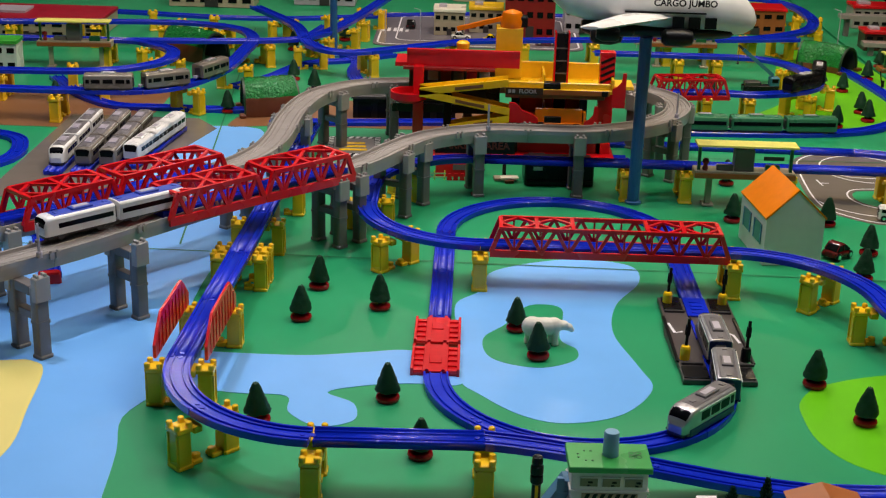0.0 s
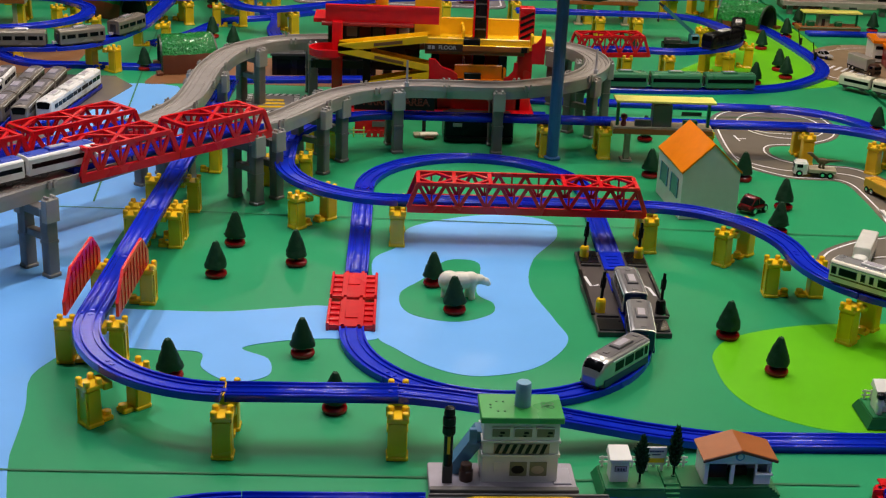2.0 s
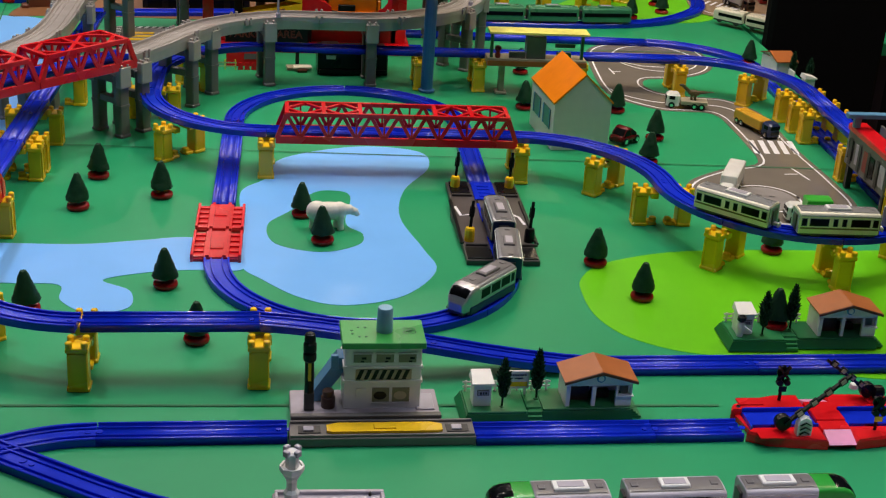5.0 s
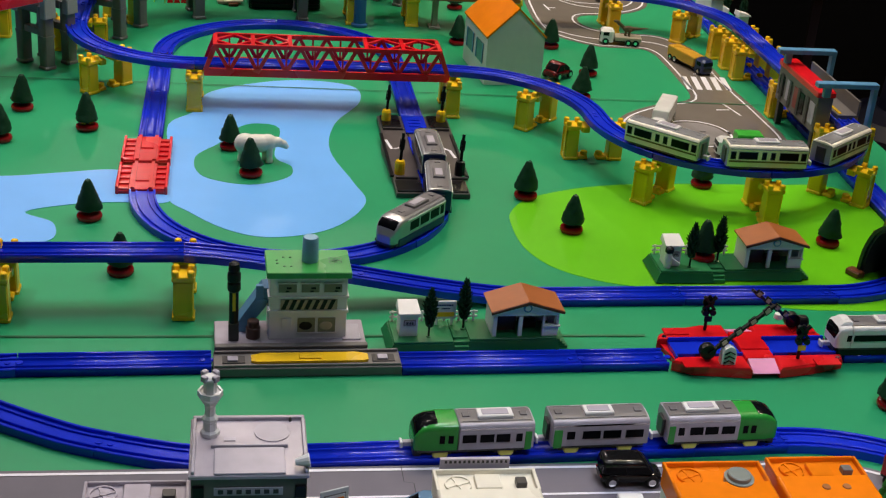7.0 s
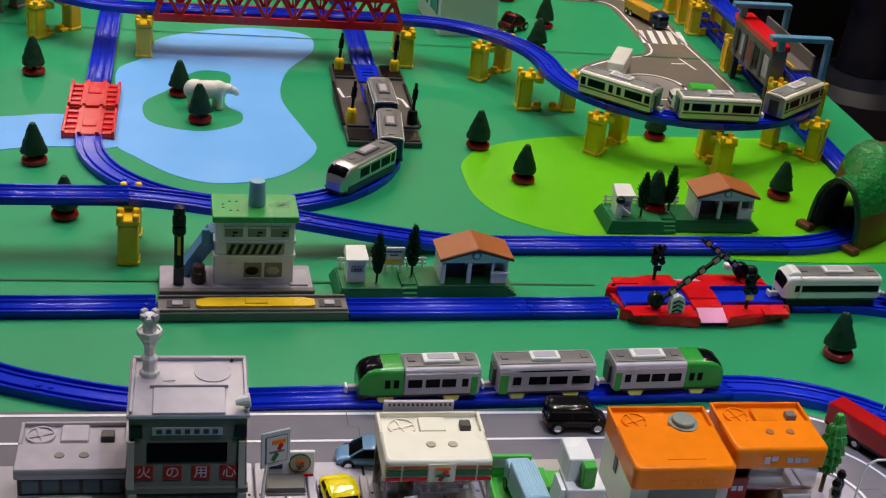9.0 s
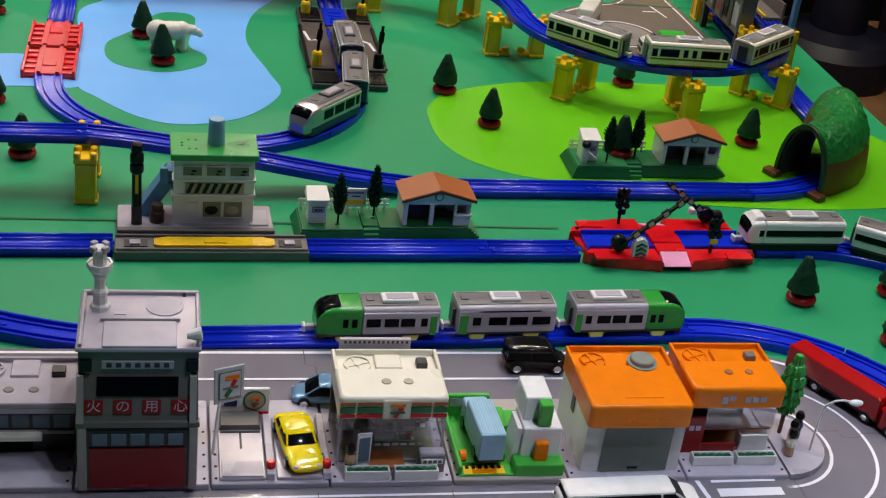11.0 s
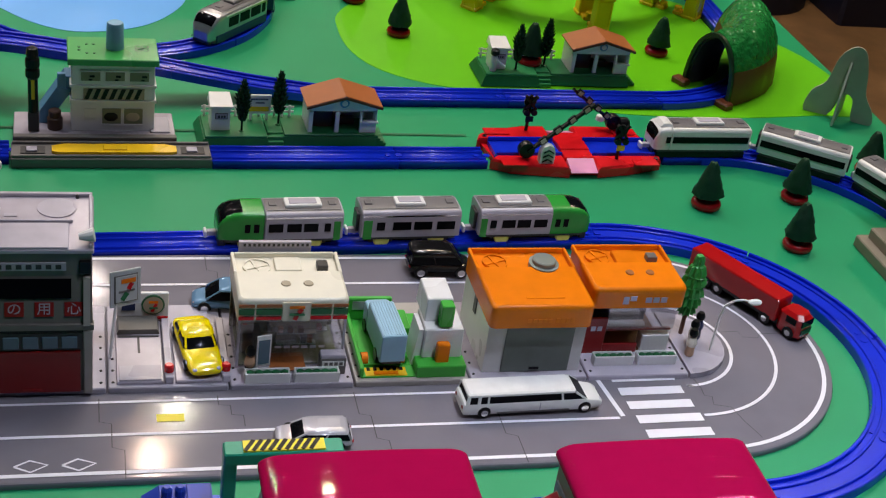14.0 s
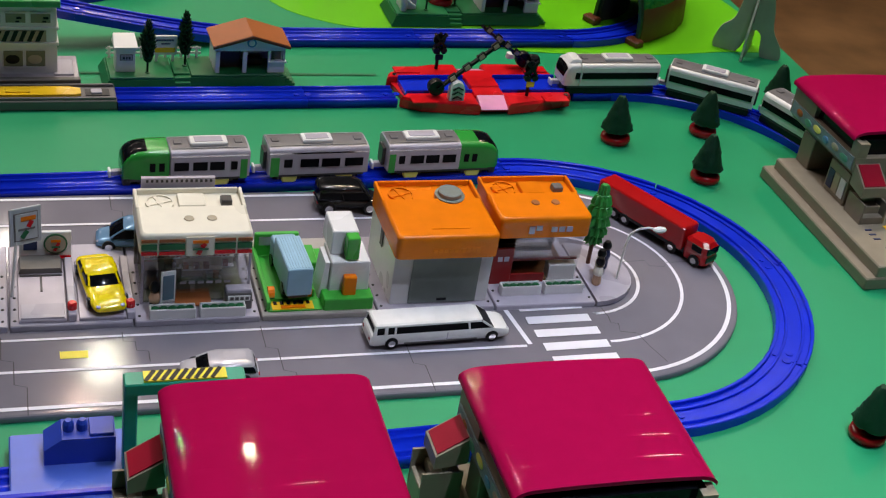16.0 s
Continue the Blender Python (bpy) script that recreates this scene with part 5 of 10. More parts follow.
# ---- tunnels ----
def tunnel(pts, w, h, label, low_n=3):
    ob = thing("tunnel", label, "toy tunnel", "green tunnels")
    line = smooth_line([(*p, 0) for p in pts], 6)
    rings_out, rings_in = [], []
    random.seed(len(pts) * 7 + int(w * 1e4))
    n = 20
    for i, p in enumerate(line):
        d = (line[min(i + 1, len(line) - 1)] - line[max(i - 1, 0)]).normalized()
        s = Vector((d.y, -d.x, 0))
        outer, inner = [], []
        for j in range(n + 1):
            a = math.pi * j / n
            k = 1 + (random.uniform(-0.03, 0.03) if 0 < i < len(line) - 1 else 0)
            outer.append(p + s * math.cos(a) * w * k / 2 + Vector((0, 0, 0.0015 + h * (math.sin(a) ** 0.8) * k)))
            inner.append(p + s * math.cos(a) * (w / 2 - 0.009) + Vector((0, 0, 0.0015 + (h - 0.009) * math.sin(a) ** 0.8)))
        rings_out.append(outer), rings_in.append(inner)

    def skin(rings, j0, j1, thick_with=None):
        bm = BM()
        ro = [[bm.verts.new(v) for v in r[j0:j1 + 1]] for r in rings]
        ri = [[bm.verts.new(v) for v in r[j0:j1 + 1]] for r in thick_with]
        k = j1 - j0
        for rr in (ro, ri):
            for q0, q1 in zip(rr, rr[1:]):
                for j in range(k):
                    bm.faces.new((q0[j], q0[j + 1], q1[j + 1], q1[j]))
        for q in (0, -1):
            for j in range(k):
                bm.faces.new((ro[q][j], ro[q][j + 1], ri[q][j + 1], ri[q][j]))
        for q0, q1, t0, t1 in zip(ro, ro[1:], ri, ri[1:]):
            for j in (0, k):
                bm.faces.new((q0[j], q1[j], t1[j], t0[j]))
        return bm

    mid = [[o.lerp(i, 0.6) for o, i in zip(r, t)] for r, t in zip(rings_out, rings_in)]
    part("hill", skin(rings_out, low_n, n - low_n, mid), M_TUNNEL, ob, smooth=True, angle=60)
    for j0, j1 in ((0, low_n), (n - low_n, n)):
        part("rock_foot", skin(rings_out, j0, j1, mid), M_TUNBROWN, ob, "brown foot of the hill", smooth=True, angle=60)
    mid2 = [[o.lerp(i, 0.64) for o, i in zip(r, t)] for r, t in zip(rings_out, rings_in)]
    part("lining", skin(mid2, 0, n, rings_in), M_DKGREY, ob, "dark inside of the tunnel", smooth=True, angle=60)
    for q, qq in ((0, 1), (-1, -2)):
        p = line[q]
        d = (line[q] - line[qq]).normalized()
        s = Vector((d.y, -d.x, 0))
        b = BM()
        lo = []
        for e in (0.0002, 0.005):
            lo.append([p + d * e + s * math.cos(math.pi * j / n) * (w / 2 - 0.0006) + Vector((0, 0, 0.0015 + (h - 0.0006) * math.sin(math.pi * j / n) ** 0.8)) for j in range(n + 1)])
            lo.append([p + d * e + s * math.cos(math.pi * j / n) * (w / 2 - 0.006) + Vector((0, 0, 0.0015 + (h - 0.006) * math.sin(math.pi * j / n) ** 0.8)) for j in range(n + 1)])
        vs = [[b.verts.new(v) for v in r] for r in lo]
        for x0, x1 in ((0, 1), (2, 3), (0, 2), (1, 3)):
            for j in range(n):
                b.faces.new((vs[x0][j], vs[x0][j + 1], vs[x1][j + 1], vs[x1][j]))
        for j in (0, n):
            b.faces.new((vs[0][j], vs[1][j], vs[3][j], vs[2][j]))
        part("portal_rim", b, M_TUNDARK, ob, "dark green portal rim", smooth=True, angle=50)
        for k in (-1, 1):
            f = part("portal_foot", box(BM(), -0.012, 0.012, -0.007, 0.009, 0, 0.008, 0.002), M_TUNBROWN, ob, "brown portal foot")
            f.matrix_basis = Matrix.Translation(p + d * 0.008 + s * k * (w / 2 - 0.003) + Vector((0, 0, 0.0015))) @ Matrix.Rotation(math.atan2(d.x, -d.y) + math.pi, 4, "Z")
    return ob


tunnel([(1.078, 1.483), (1.118, 1.503), (1.155, 1.540), (1.176, 1.585), (1.186, 1.625)], 0.088, 0.090, "glossy green plastic tunnel with a brown portal over the track")
tunnel([(-0.80, 3.95), (-0.725, 3.92), (-0.655, 3.865)], 0.105, 0.088, "glossy green plastic tunnel at the far side")
tunnel([(-0.480, 3.30), (-0.425, 3.315), (-0.365, 3.345)], 0.12, 0.088, "glossy green plastic tunnel on the brown hillside")
tunnel([(1.11, 4.09), (1.17, 4.055), (1.225, 4.00)], 0.10, 0.076, "glossy green plastic tunnel on the far meadow", 1)

# ---- house ----
house = thing("toy_house", "white painted toy house with a bright orange gable roof", "toy house", "", pose(0.648, 2.292, 0.001, 0, 0, 6))
W_, D_, EAVE, RIDGE = 0.110, 0.160, 0.090, 0.147
b = BM()
loft(b, [[(0, y, 0), (W_, y, 0), (W_, y, EAVE), (W_ / 2, y, RIDGE - 0.004), (0, y, EAVE)] for y in (0.0, D_)])
part("wall", b, M_WALL, house)
for s in (-1, 1):
    r = BM()
    cx = W_ / 2
    side_prism(r, [(cx, RIDGE), (cx, RIDGE - 0.0038), (cx + s * 0.0572, EAVE - 0.0015), (cx + s * 0.0580, EAVE + 0.0025)], -0.0015, D_ + 0.0015)
    part("roof_slope", r, M_ROOFORANGE, house, "bright orange roof slope")
for y0 in (0.022, 0.090):
    w = part("window", box(BM(), -0.0015, -0.0002, y0, y0 + 0.046, 0.034, 0.072), M_BLUEWIN, house, "dark teal window")
    for k in (0.0, 0.043):
        part("window_frame", box(BM(), -0.0026, -0.0016, y0 + k, y0 + k + 0.003, 0.034, 0.072), M_BLUE2, w)

# ---- polar bear ----
b = BM()
blob(b, (0.0, 0, 0.030), (0.030, 0.0145, 0.0150))
blob(b, (-0.017, 0, 0.031), (0.0175, 0.015, 0.0165))
blob(b, (0.018, 0, 0.031), (0.015, 0.0125, 0.0135))
blob(b, (0.031, 0, 0.0310), (0.012, 0.0088, 0.0085))
blob(b, (0.0415, 0, 0.0275), (0.0085, 0.0068, 0.0064))
blob(b, (0.0475, 0, 0.0225), (0.0048, 0.0038, 0.0046))
for s in (-1, 1):
    blob(b, (0.0385, s * 0.005, 0.0345), (0.0018, 0.0020, 0.0024), 8, 6)
for u, v in ((-0.022, 0.0075), (-0.018, -0.0075), (0.016, 0.0065), (0.020, -0.0065)):
    lathe(b, [(0.0062, 0.0), (0.0060, 0.003), (0.0050, 0.010), (0.0062, 0.024), (0.0040, 0.030)], 10, u, v)
bear = part("polar_bear", b, material("ivory_plastic", (0.80, 0.76, 0.68), 0.45), None, smooth=True, angle=70, m=pose(0.222, 1.893, 0.0016, 0, 0, 10))
mod = bear.modifiers.new("fuse", "REMESH")
mod.mode, mod.voxel_size, mod.use_smooth_shade = "VOXEL", 0.0014, True
mod = bear.modifiers.new("soften", "SMOOTH")
mod.factor, mod.iterations = 0.5, 6
tagged(bear, "white plastic polar bear figure standing on the island", "toy bear")

# white card cut-out at the table's edge
card = thing("card_stand", "pale grey card mountain stand at the table edge", "card stand", "", pose(1.252, 1.418, 0.0012, 0, 0, -30))
prof = [(-0.050, 0), (-0.046, 0.030), (-0.030, 0.048), (-0.022, 0.085), (-0.006, 0.104), (0.010, 0.100), (0.020, 0.072), (0.026, 0.040), (0.040, 0.018), (0.042, 0.0), (0.016, 0.0), (0.010, 0.030), (-0.004, 0.034), (-0.018, 0.0)]
part("front_card", side_prism(BM(), [(p[0], p[1]) for p in smooth_loop([(u, v, 0) for u, v in prof], 4)], -0.0015, 0.0015), M_CARD, card)
part("cross_card", side_prism(BM(), [(-0.036, 0), (-0.030, 0.04), (-0.010, 0.085), (0.010, 0.078), (0.030, 0.035), (0.036, 0)], -0.0015, 0.0015), M_CARD, card, m=pose(-0.004, 0, 0, 0, 0, 82))

# ---- raised platform behind the house ----
plat = thing("raised_platform", "beige raised platform with a pale yellow canopy", "toy station", "yellow canopy platforms", pose(0.566, 2.632, 0.001))
part("deck", box(BM(), 0, 0.208, 0.0, 0.044, 0.062, 0.078, 0.001), M_BEIGE, plat)
part("deck_edge", box(BM(), 0.0, 0.208, -0.003, -0.0002, 0.064, 0.074), M_TERRA, plat)
for u in (0.028, 0.170):
    part("leg", box(BM(), u, u + 0.012, 0.012, 0.026, 0.004, 0.0618, 0.001), M_BEIGE, plat)
    part("foot", box(BM(), u - 0.006, u + 0.018, 0.006, 0.034, 0.0, 0.0045, 0.001), M_BEIGE, plat)
part("canopy", side_prism(BM(), [(0, 0.1330), (0.208, 0.1330), (0.208, 0.1370), (0, 0.1370)], -0.012, 0.034), M_PALEYEL, plat, "pale yellow canopy")
for u in (0.006, 0.196):
    part("canopy_post", box(BM(), u, u + 0.006, 0.010, 0.018, 0.078, 0.1330), M_DKGREEN, plat)
part("waiting_room", box(BM(), 0.082, 0.122, 0.008, 0.038, 0.078, 0.124, 0.001), M_MIDGREY, plat)
part("bench", box(BM(), 0.046, 0.080, 0.010, 0.020, 0.078, 0.090, 0.001), M_MIDGREY, plat)
part("planter", box(BM(), 0.146, 0.176, 0.006, 0.018, 0.078, 0.092, 0.001), M_DKGREEN, plat)
part("name_board", box(BM(), 0.140, 0.182, 0.004, 0.006, 0.104, 0.112), M_DKGREY, plat)
part("figurine", lathe(BM(), [(0.0045, 0.074), (0.006, 0.084), (0.004, 0.090), (0.0075, 0.096), (0.006, 0.102), (0.002, 0.104)], 10, 0.022, 0.010), M_BRICKRED, plat, smooth=True)
copy_thing(plat, pose(-1.135, 3.72, 0.001, 0, 0, 4))
copy_thing(plat, pose(0.62, 3.98, 0.001, 0, 0, 2))

# ---- red roofed station across the raised ring ----
rs = thing("overhead_station", "grey toy station with red roof and pale blue gantries", "toy station", "", pose(1.202, 1.955, 0.001))
part("hall", box(BM(), -0.050, -0.023, 0.003, 0.182, 0.046, 0.108, 0.001), M_MIDGREY, rs)
for y0 in (0.010, 0.168):
    part("hall_leg", box(BM(), -0.046, -0.036, y0, y0 + 0.010, 0.0, 0.0458), M_DKGREY, rs)
part("roof", box(BM(), -0.053, -0.020, 0.001, 0.184, 0.1085, 0.119, 0.002), M_RED, rs, "flat red plastic roof")
for i, (y0, mm) in enumerate(((0.008, M_LTGREY), (0.055, M_WIN), (0.080, M_BRICKRED), (0.115, M_LTGREY), (0.150, M_WIN))):
    part("wall_panel", box(BM(), -0.0514, -0.0502, y0, y0 + 0.022, 0.058, 0.094), mm, rs)
for i in range(4):
    part("door", box(BM(), -0.0522, -0.0515, 0.034 + i * 0.04, 0.044 + i * 0.04, 0.050, 0.098), M_DKGREY, rs)
part("platform", box(BM(), -0.012, 0.026, 0.0, 0.215, 0.052, 0.080, 0.001), M_MIDGREY, rs)
part("platform_line", box(BM(), -0.008, -0.003, 0.004, 0.20, 0.0802, 0.0815), M_YEL, rs)
part("platform_leg", box(BM(), -0.004, 0.018, 0.02, 0.19, 0.0, 0.052), M_DKGREY, rs)
part("back_wall", box(BM(), 0.022, 0.026, 0.0, 0.215, 0.0802, 0.104), M_MIDGREY, rs)
for y0 in (-0.028, 0.152):
    g = part("gantry_beam", box(BM(), -0.072, 0.034, y0 - 0.008, y0 + 0.008, 0.138, 0.146, 0.001), M_BLUE2, rs, "pale blue gantry beam")
    part("gantry_leg", box(BM(), 0.0265, 0.034, y0 - 0.007, y0 + 0.007, 0.0, 0.138, 0.001), M_BLUE2, g)
    part("gantry_leg", box(BM(), -0.058, -0.046, y0 - 0.005, y0 + 0.005, 0.1205, 0.138, 0.001), M_BLUE2, g)


# ---- toy town on its road board ----
TZ = 0.006
CX, CY, RO = 0.795, 0.892, 0.168


def stadium(r, x_left, n=40):
    pts = [(CX + r * math.sin(math.pi * i / n), CY - r * math.cos(math.pi * i / n)) for i in range(n + 1)]
    return [(x_left, CY - r)] + pts + [(x_left, CY + r)]


EDGE = stadium(RO, -0.42)
b = BM()
loft(b, [[(*p, 0.0005) for p in EDGE], [(*p, TZ - 0.0022) for p in EDGE], [(*p, TZ - 0.0006) for p in inset(EDGE, 0.0008)], [(*p, TZ) for p in inset(EDGE, 0.0026)]])
board = part("road_board", b, M_ROAD)
tagged(board, "grey plastic toy road board with white lines", "toy road", kind="structure")
part("edge_line", ribbon(BM(), stadium(RO - 0.009, -0.42), 0.0042, TZ + 0.0006), M_LINE, board)
part("lane_line", ribbon(BM(), stadium(0.112, 0.80)[1:-1] + [(-0.42, CY + 0.112)], 0.0034, TZ + 0.0006), M_LINE, board)
part("lane_line", ribbon(BM(), [(-0.42, CY - 0.112), (0.712, CY - 0.112)], 0.0034, TZ + 0.0006), M_LINE, board)
part("inner_line", ribbon(BM(), stadium(0.068, 0.80), 0.0034, TZ + 0.0006), M_LINE, board)
part("inner_line", ribbon(BM(), [(-0.42, CY - 0.070), (0.70, CY - 0.068)], 0.0030, TZ + 0.0006), M_LINE, board)
for i in range(6):
    y = 0.838 - 0.0205 * i
    part("zebra_stripe", ribbon(BM(), [(0.722 + 0.002 * i, y), (0.786 + 0.002 * i, y + 0.001)], 0.0115, TZ + 0.0008), M_LINE, board)
part("stop_line", ribbon(BM(), [(0.708, 0.842), (0.716, 0.782)], 0.0045, TZ + 0.0006), M_LINE, board)
for x0 in (0.201, 0.238):
    d = ribbon(BM(), [(x0 - 0.012, 0.744), (x0, 0.751), (x0 + 0.014, 0.745), (x0 + 0.001, 0.737), (x0 - 0.012, 0.744)], 0.0020, TZ + 0.0006)
    part("road_diamond", d, M_LINE, board)
part("yellow_mark", ribbon(BM(), [(0.302, 0.800), (0.325, 0.800)], 0.010, TZ + 0.0006), M_LEMON, board)
for x0, ya, yb in ((0.255, 0.724, 0.828), (0.355, 0.785, 0.828), (0.475, 0.724, 0.828), (0.590, 0.724, 0.828), (0.625, 0.96, 1.058), (0.36, 0.96, 1.058)):
    pts = [(x0, yb), (x0, yb - (yb - ya) * 0.3), (x0 + 0.010, yb - (yb - ya) * 0.33), (x0 + 0.010, yb - (yb - ya) * 0.62), (x0 + 0.020, yb - (yb - ya) * 0.66), (x0 + 0.020, ya)]
    part("board_joint", ribbon(BM(), pts, 0.0008, TZ + 0.0009), M_DKGREY, board)
for pts in ([(0.856, 0.909), (0.883, 0.910), (0.884, 0.900), (0.900, 0.898), (0.905, 0.905), (0.955, 0.906)], [(0.805, 0.834), (0.807, 0.818), (0.806, 0.808), (0.813, 0.806), (0.810, 0.794), (0.826, 0.790), (0.830, 0.770), (0.838, 0.745)]):
    part("board_joint", ribbon(BM(), pts, 0.0008, TZ + 0.0009), M_DKGREY, board)


def plot(x0, x1, mat=M_LTGREY, y0=0.836, y1=0.962, label="light grey plastic building plot"):
    ob = part("building_plot", box(BM(), x0, x1, y0, y1, TZ + 0.0002, TZ + 0.0055, 0.001), mat)
    tagged(ob, label, "toy plot", "building plots")
    for u in (x0 + 0.004, x1 - 0.004):
        for v in range(5):
            part("peg_hole", lathe(BM(), [(0.0014, 0), (0.0013, 0.0005)], 8), M_BLACK, ob, m=pose(u, y0 + 0.008 + v * 0.017, TZ + 0.0055))
    return ob


PZ = TZ + 0.0058
plot(0.015, 0.146)
plot(0.148, 0.261)
plot(0.263, 0.365)
plot(0.367, 0.476)
plot(0.478, 0.583, M_OFFICE, label="grey plastic filling station plot with a green yard")
plot(0.585, 0.697)
plot(0.699, 0.800)
endp = part("plot_end", prism(BM(), [(0.802, 0.836)] + [(0.802 + 0.052 * math.sin(math.pi * i / 14), 0.888 - 0.052 * math.cos(math.pi * i / 14)) for i in range(15)] + [(0.802, 0.940)], TZ + 0.0002, TZ + 0.0055), M_LTGREY)
tagged(endp, "rounded light grey pavement end of the town block", "pavement")

# fire station
fs = thing("fire_station", "grey toy fire station with red shutter and lookout tower", "fire station", "", pose(0.151, 0.834, PZ))
fs.scale = (1, 1, 0.92)
part("body", box(BM(), 0, 0.099, 0.0, 0.096, 0, 0.074, 0.001), M_FSGREY, fs)
b = BM()
loft(b, [[(0.0, 0.0, 0.0745), (0.099, 0.0, 0.0745), (0.099, 0.098, 0.0745), (0.0, 0.098, 0.0745)], [(0.001, 0.012, 0.118), (0.098, 0.012, 0.118), (0.098, 0.098, 0.118), (0.001, 0.098, 0.118)], [(0.001, 0.012, 0.142), (0.098, 0.012, 0.142), (0.098, 0.098, 0.142), (0.001, 0.098, 0.142)]])
part("upper_body", b, M_FSGREY, fs)
part("roof", box(BM(), -0.001, 0.100, 0.010, 0.099, 0.1422, 0.146, 0.001), M_PURPLE, fs)
for r in ((0.001, 0.099, 0.095, 0.099), (0.001, 0.004, 0.012, 0.095), (0.096, 0.099, 0.012, 0.095)):
    part("parapet", box(BM(), *r, 0.1462, 0.1495, 0.0006), M_LTGREY, fs)
part("roof_panel", box(BM(), 0.020, 0.080, 0.011, 0.050, 0.1462, 0.1480, 0.0008), M_LTGREY, fs)
part("panel_rim", box(BM(), 0.017, 0.083, 0.0510, 0.0535, 0.1462, 0.1495, 0.0006), M_LTGREY, fs)
part("roof_hatch", box(BM(), 0.028, 0.038, 0.062, 0.067, 0.1462, 0.1468), M_LTGREY, fs)
for u in (0.006, 0.0805):
    part("roof_lamp", lathe(BM(), [(0.0016, 0.1462), (0.0012, 0.1500)], 8, u + 0.006, 0.0935), M_DKGREY, fs)
part("helipad_ring", prism(BM(), circle(0.016, 24, 0.070, 0.076), 0.1462, 0.1470), M_LTGREY, fs)
part("ledge", box(BM(), -0.001, 0.100, -0.003, 0.004, 0.070, 0.0755), M_FSGREY, fs)
# black strip that paints the shade below the ledge
part("ledge_shadow_gap", box(BM(), 0.0, 0.099, -0.0012, -0.0002, 0.0665, 0.0695), M_BLACK, fs)
part("shutter", box(BM(), 0.010, 0.089, -0.0015, -0.0003, 0.0, 0.046), M_BRICKRED, fs, "dark red roller shutter")
part("shutter_bar", box(BM(), 0.0100, 0.0890, -0.0024, -0.0016, 0.0425, 0.0455), M_BRICKRED, fs)
part("shutter_handle", box(BM(), 0.042, 0.058, -0.0030, -0.0016, 0.0015, 0.0045, 0.0005), M_BRICKRED, fs)
for u in (0.0, 0.0915):
    part("pilaster", box(BM(), u, u + 0.0075, -0.0035, -0.0002, 0.0, 0.0695, 0.0008), M_OFFICE, fs)
    b = BM()
    loft(b, [[(u, -0.0045, 0.0757), (u + 0.0055, -0.0045, 0.0757), (u + 0.0055, 0.010, 0.0757), (u, 0.010, 0.0757)], [(u, 0.0075, 0.118), (u + 0.0055, 0.0075, 0.118), (u + 0.0055, 0.015, 0.118), (u, 0.015, 0.118)]])
    part("edge_trim", b, M_OFFICE, fs)
part("window_band", box(BM(), 0.0085, 0.0905, -0.0010, -0.0001, 0.0475, 0.0655), M_DKGREY, fs)
for i in range(5):
    w = part("window", box(BM(), 0.012 + i * 0.0155, 0.0245 + i * 0.0155, -0.0026, -0.0011, 0.050, 0.0625, 0.0008), M_BLUEWIN, fs, "blue-grey window")
def slope_y(z):
    return 0.0 + 0.012 * (z - 0.0745) / (0.118 - 0.0745)
for i, ch in enumerate("火の用心"):
    z = 0.0885
    u = 0.0135 + i * 0.0235
    pl = part("red_sign", box(BM(), -0.0075, 0.0075, -0.0010, 0.0, -0.0065, 0.0065), M_BRICKRED, fs, "red sign with a white character", m=pose(u, slope_y(z) - 0.0004, z, -15.5))
    words(ch, 0.012, M_LTGREY, pl, pose(0, -0.0012, 0, 90), "character")
part("wide_window", box(BM(), -0.033, 0.033, -0.0008, 0.0, -0.009, 0.009), M_WIN, fs, m=pose(0.049, slope_y(0.107) - 0.0006, 0.107, -15.5))
part("name_band", box(BM(), 0.020, 0.078, 0.0105, 0.0118, 0.124, 0.132), M_LTGREY, fs)
for i in range(7):
    part("band_writing", box(BM(), 0.0235 + i * 0.0077, 0.0280 + i * 0.0077, 0.0098, 0.0104, 0.1260, 0.1305), M_DKGREY, fs)
for u in (0.002, 0.088):
    part("corner_lamp", box(BM(), u, u + 0.010, 0.009, 0.014, 0.122, 0.134, 0.0008), M_BLACK, fs)
tw = part("lookout_tower", lathe(BM(), [(0.0085, 0.1462), (0.0085, 0.150), (0.0062, 0.152), (0.0058, 0.160), (0.0072, 0.162), (0.0072, 0.165), (0.0046, 0.168), (0.0046, 0.177), (0.0066, 0.181), (0.0066, 0.184), (0.0080, 0.186)], 8, 0.016, 0.074), M_WHITE, fs, "white lookout tower")
part("tower_basket", lathe(BM(), [(0.0095, 0.1862), (0.0110, 0.189), (0.0110, 0.1945), (0.0092, 0.1945), (0.0092, 0.192)], 8, 0.016, 0.074), M_WHITE, tw)
part("tower_cabin", lathe(BM(), [(0.0058, 0.1922), (0.0058, 0.2055), (0.0082, 0.2065), (0.0082, 0.2090), (0.0050, 0.2105)], 6, 0.016, 0.074), M_WHITE, tw)
for i in range(4):
    a = math.radians(45 + 90 * i)
    part("crenel", box(BM(), -0.0030, 0.0030, -0.0022, 0.0022, 0.2072, 0.2128, 0.0006), M_LTGREY, tw, m=pose(0.016 + 0.0068 * math.cos(a), 0.074 + 0.0068 * math.sin(a), 0, 0, 0, 135 + 90 * i))
part("loudspeaker", lathe(BM(), [(0.003, 0), (0.0065, 0.012), (0.0060, 0.0125)], 12), M_WHITE, fs, m=pose(0.088, 0.020, 0.153, 0, 80, 0))

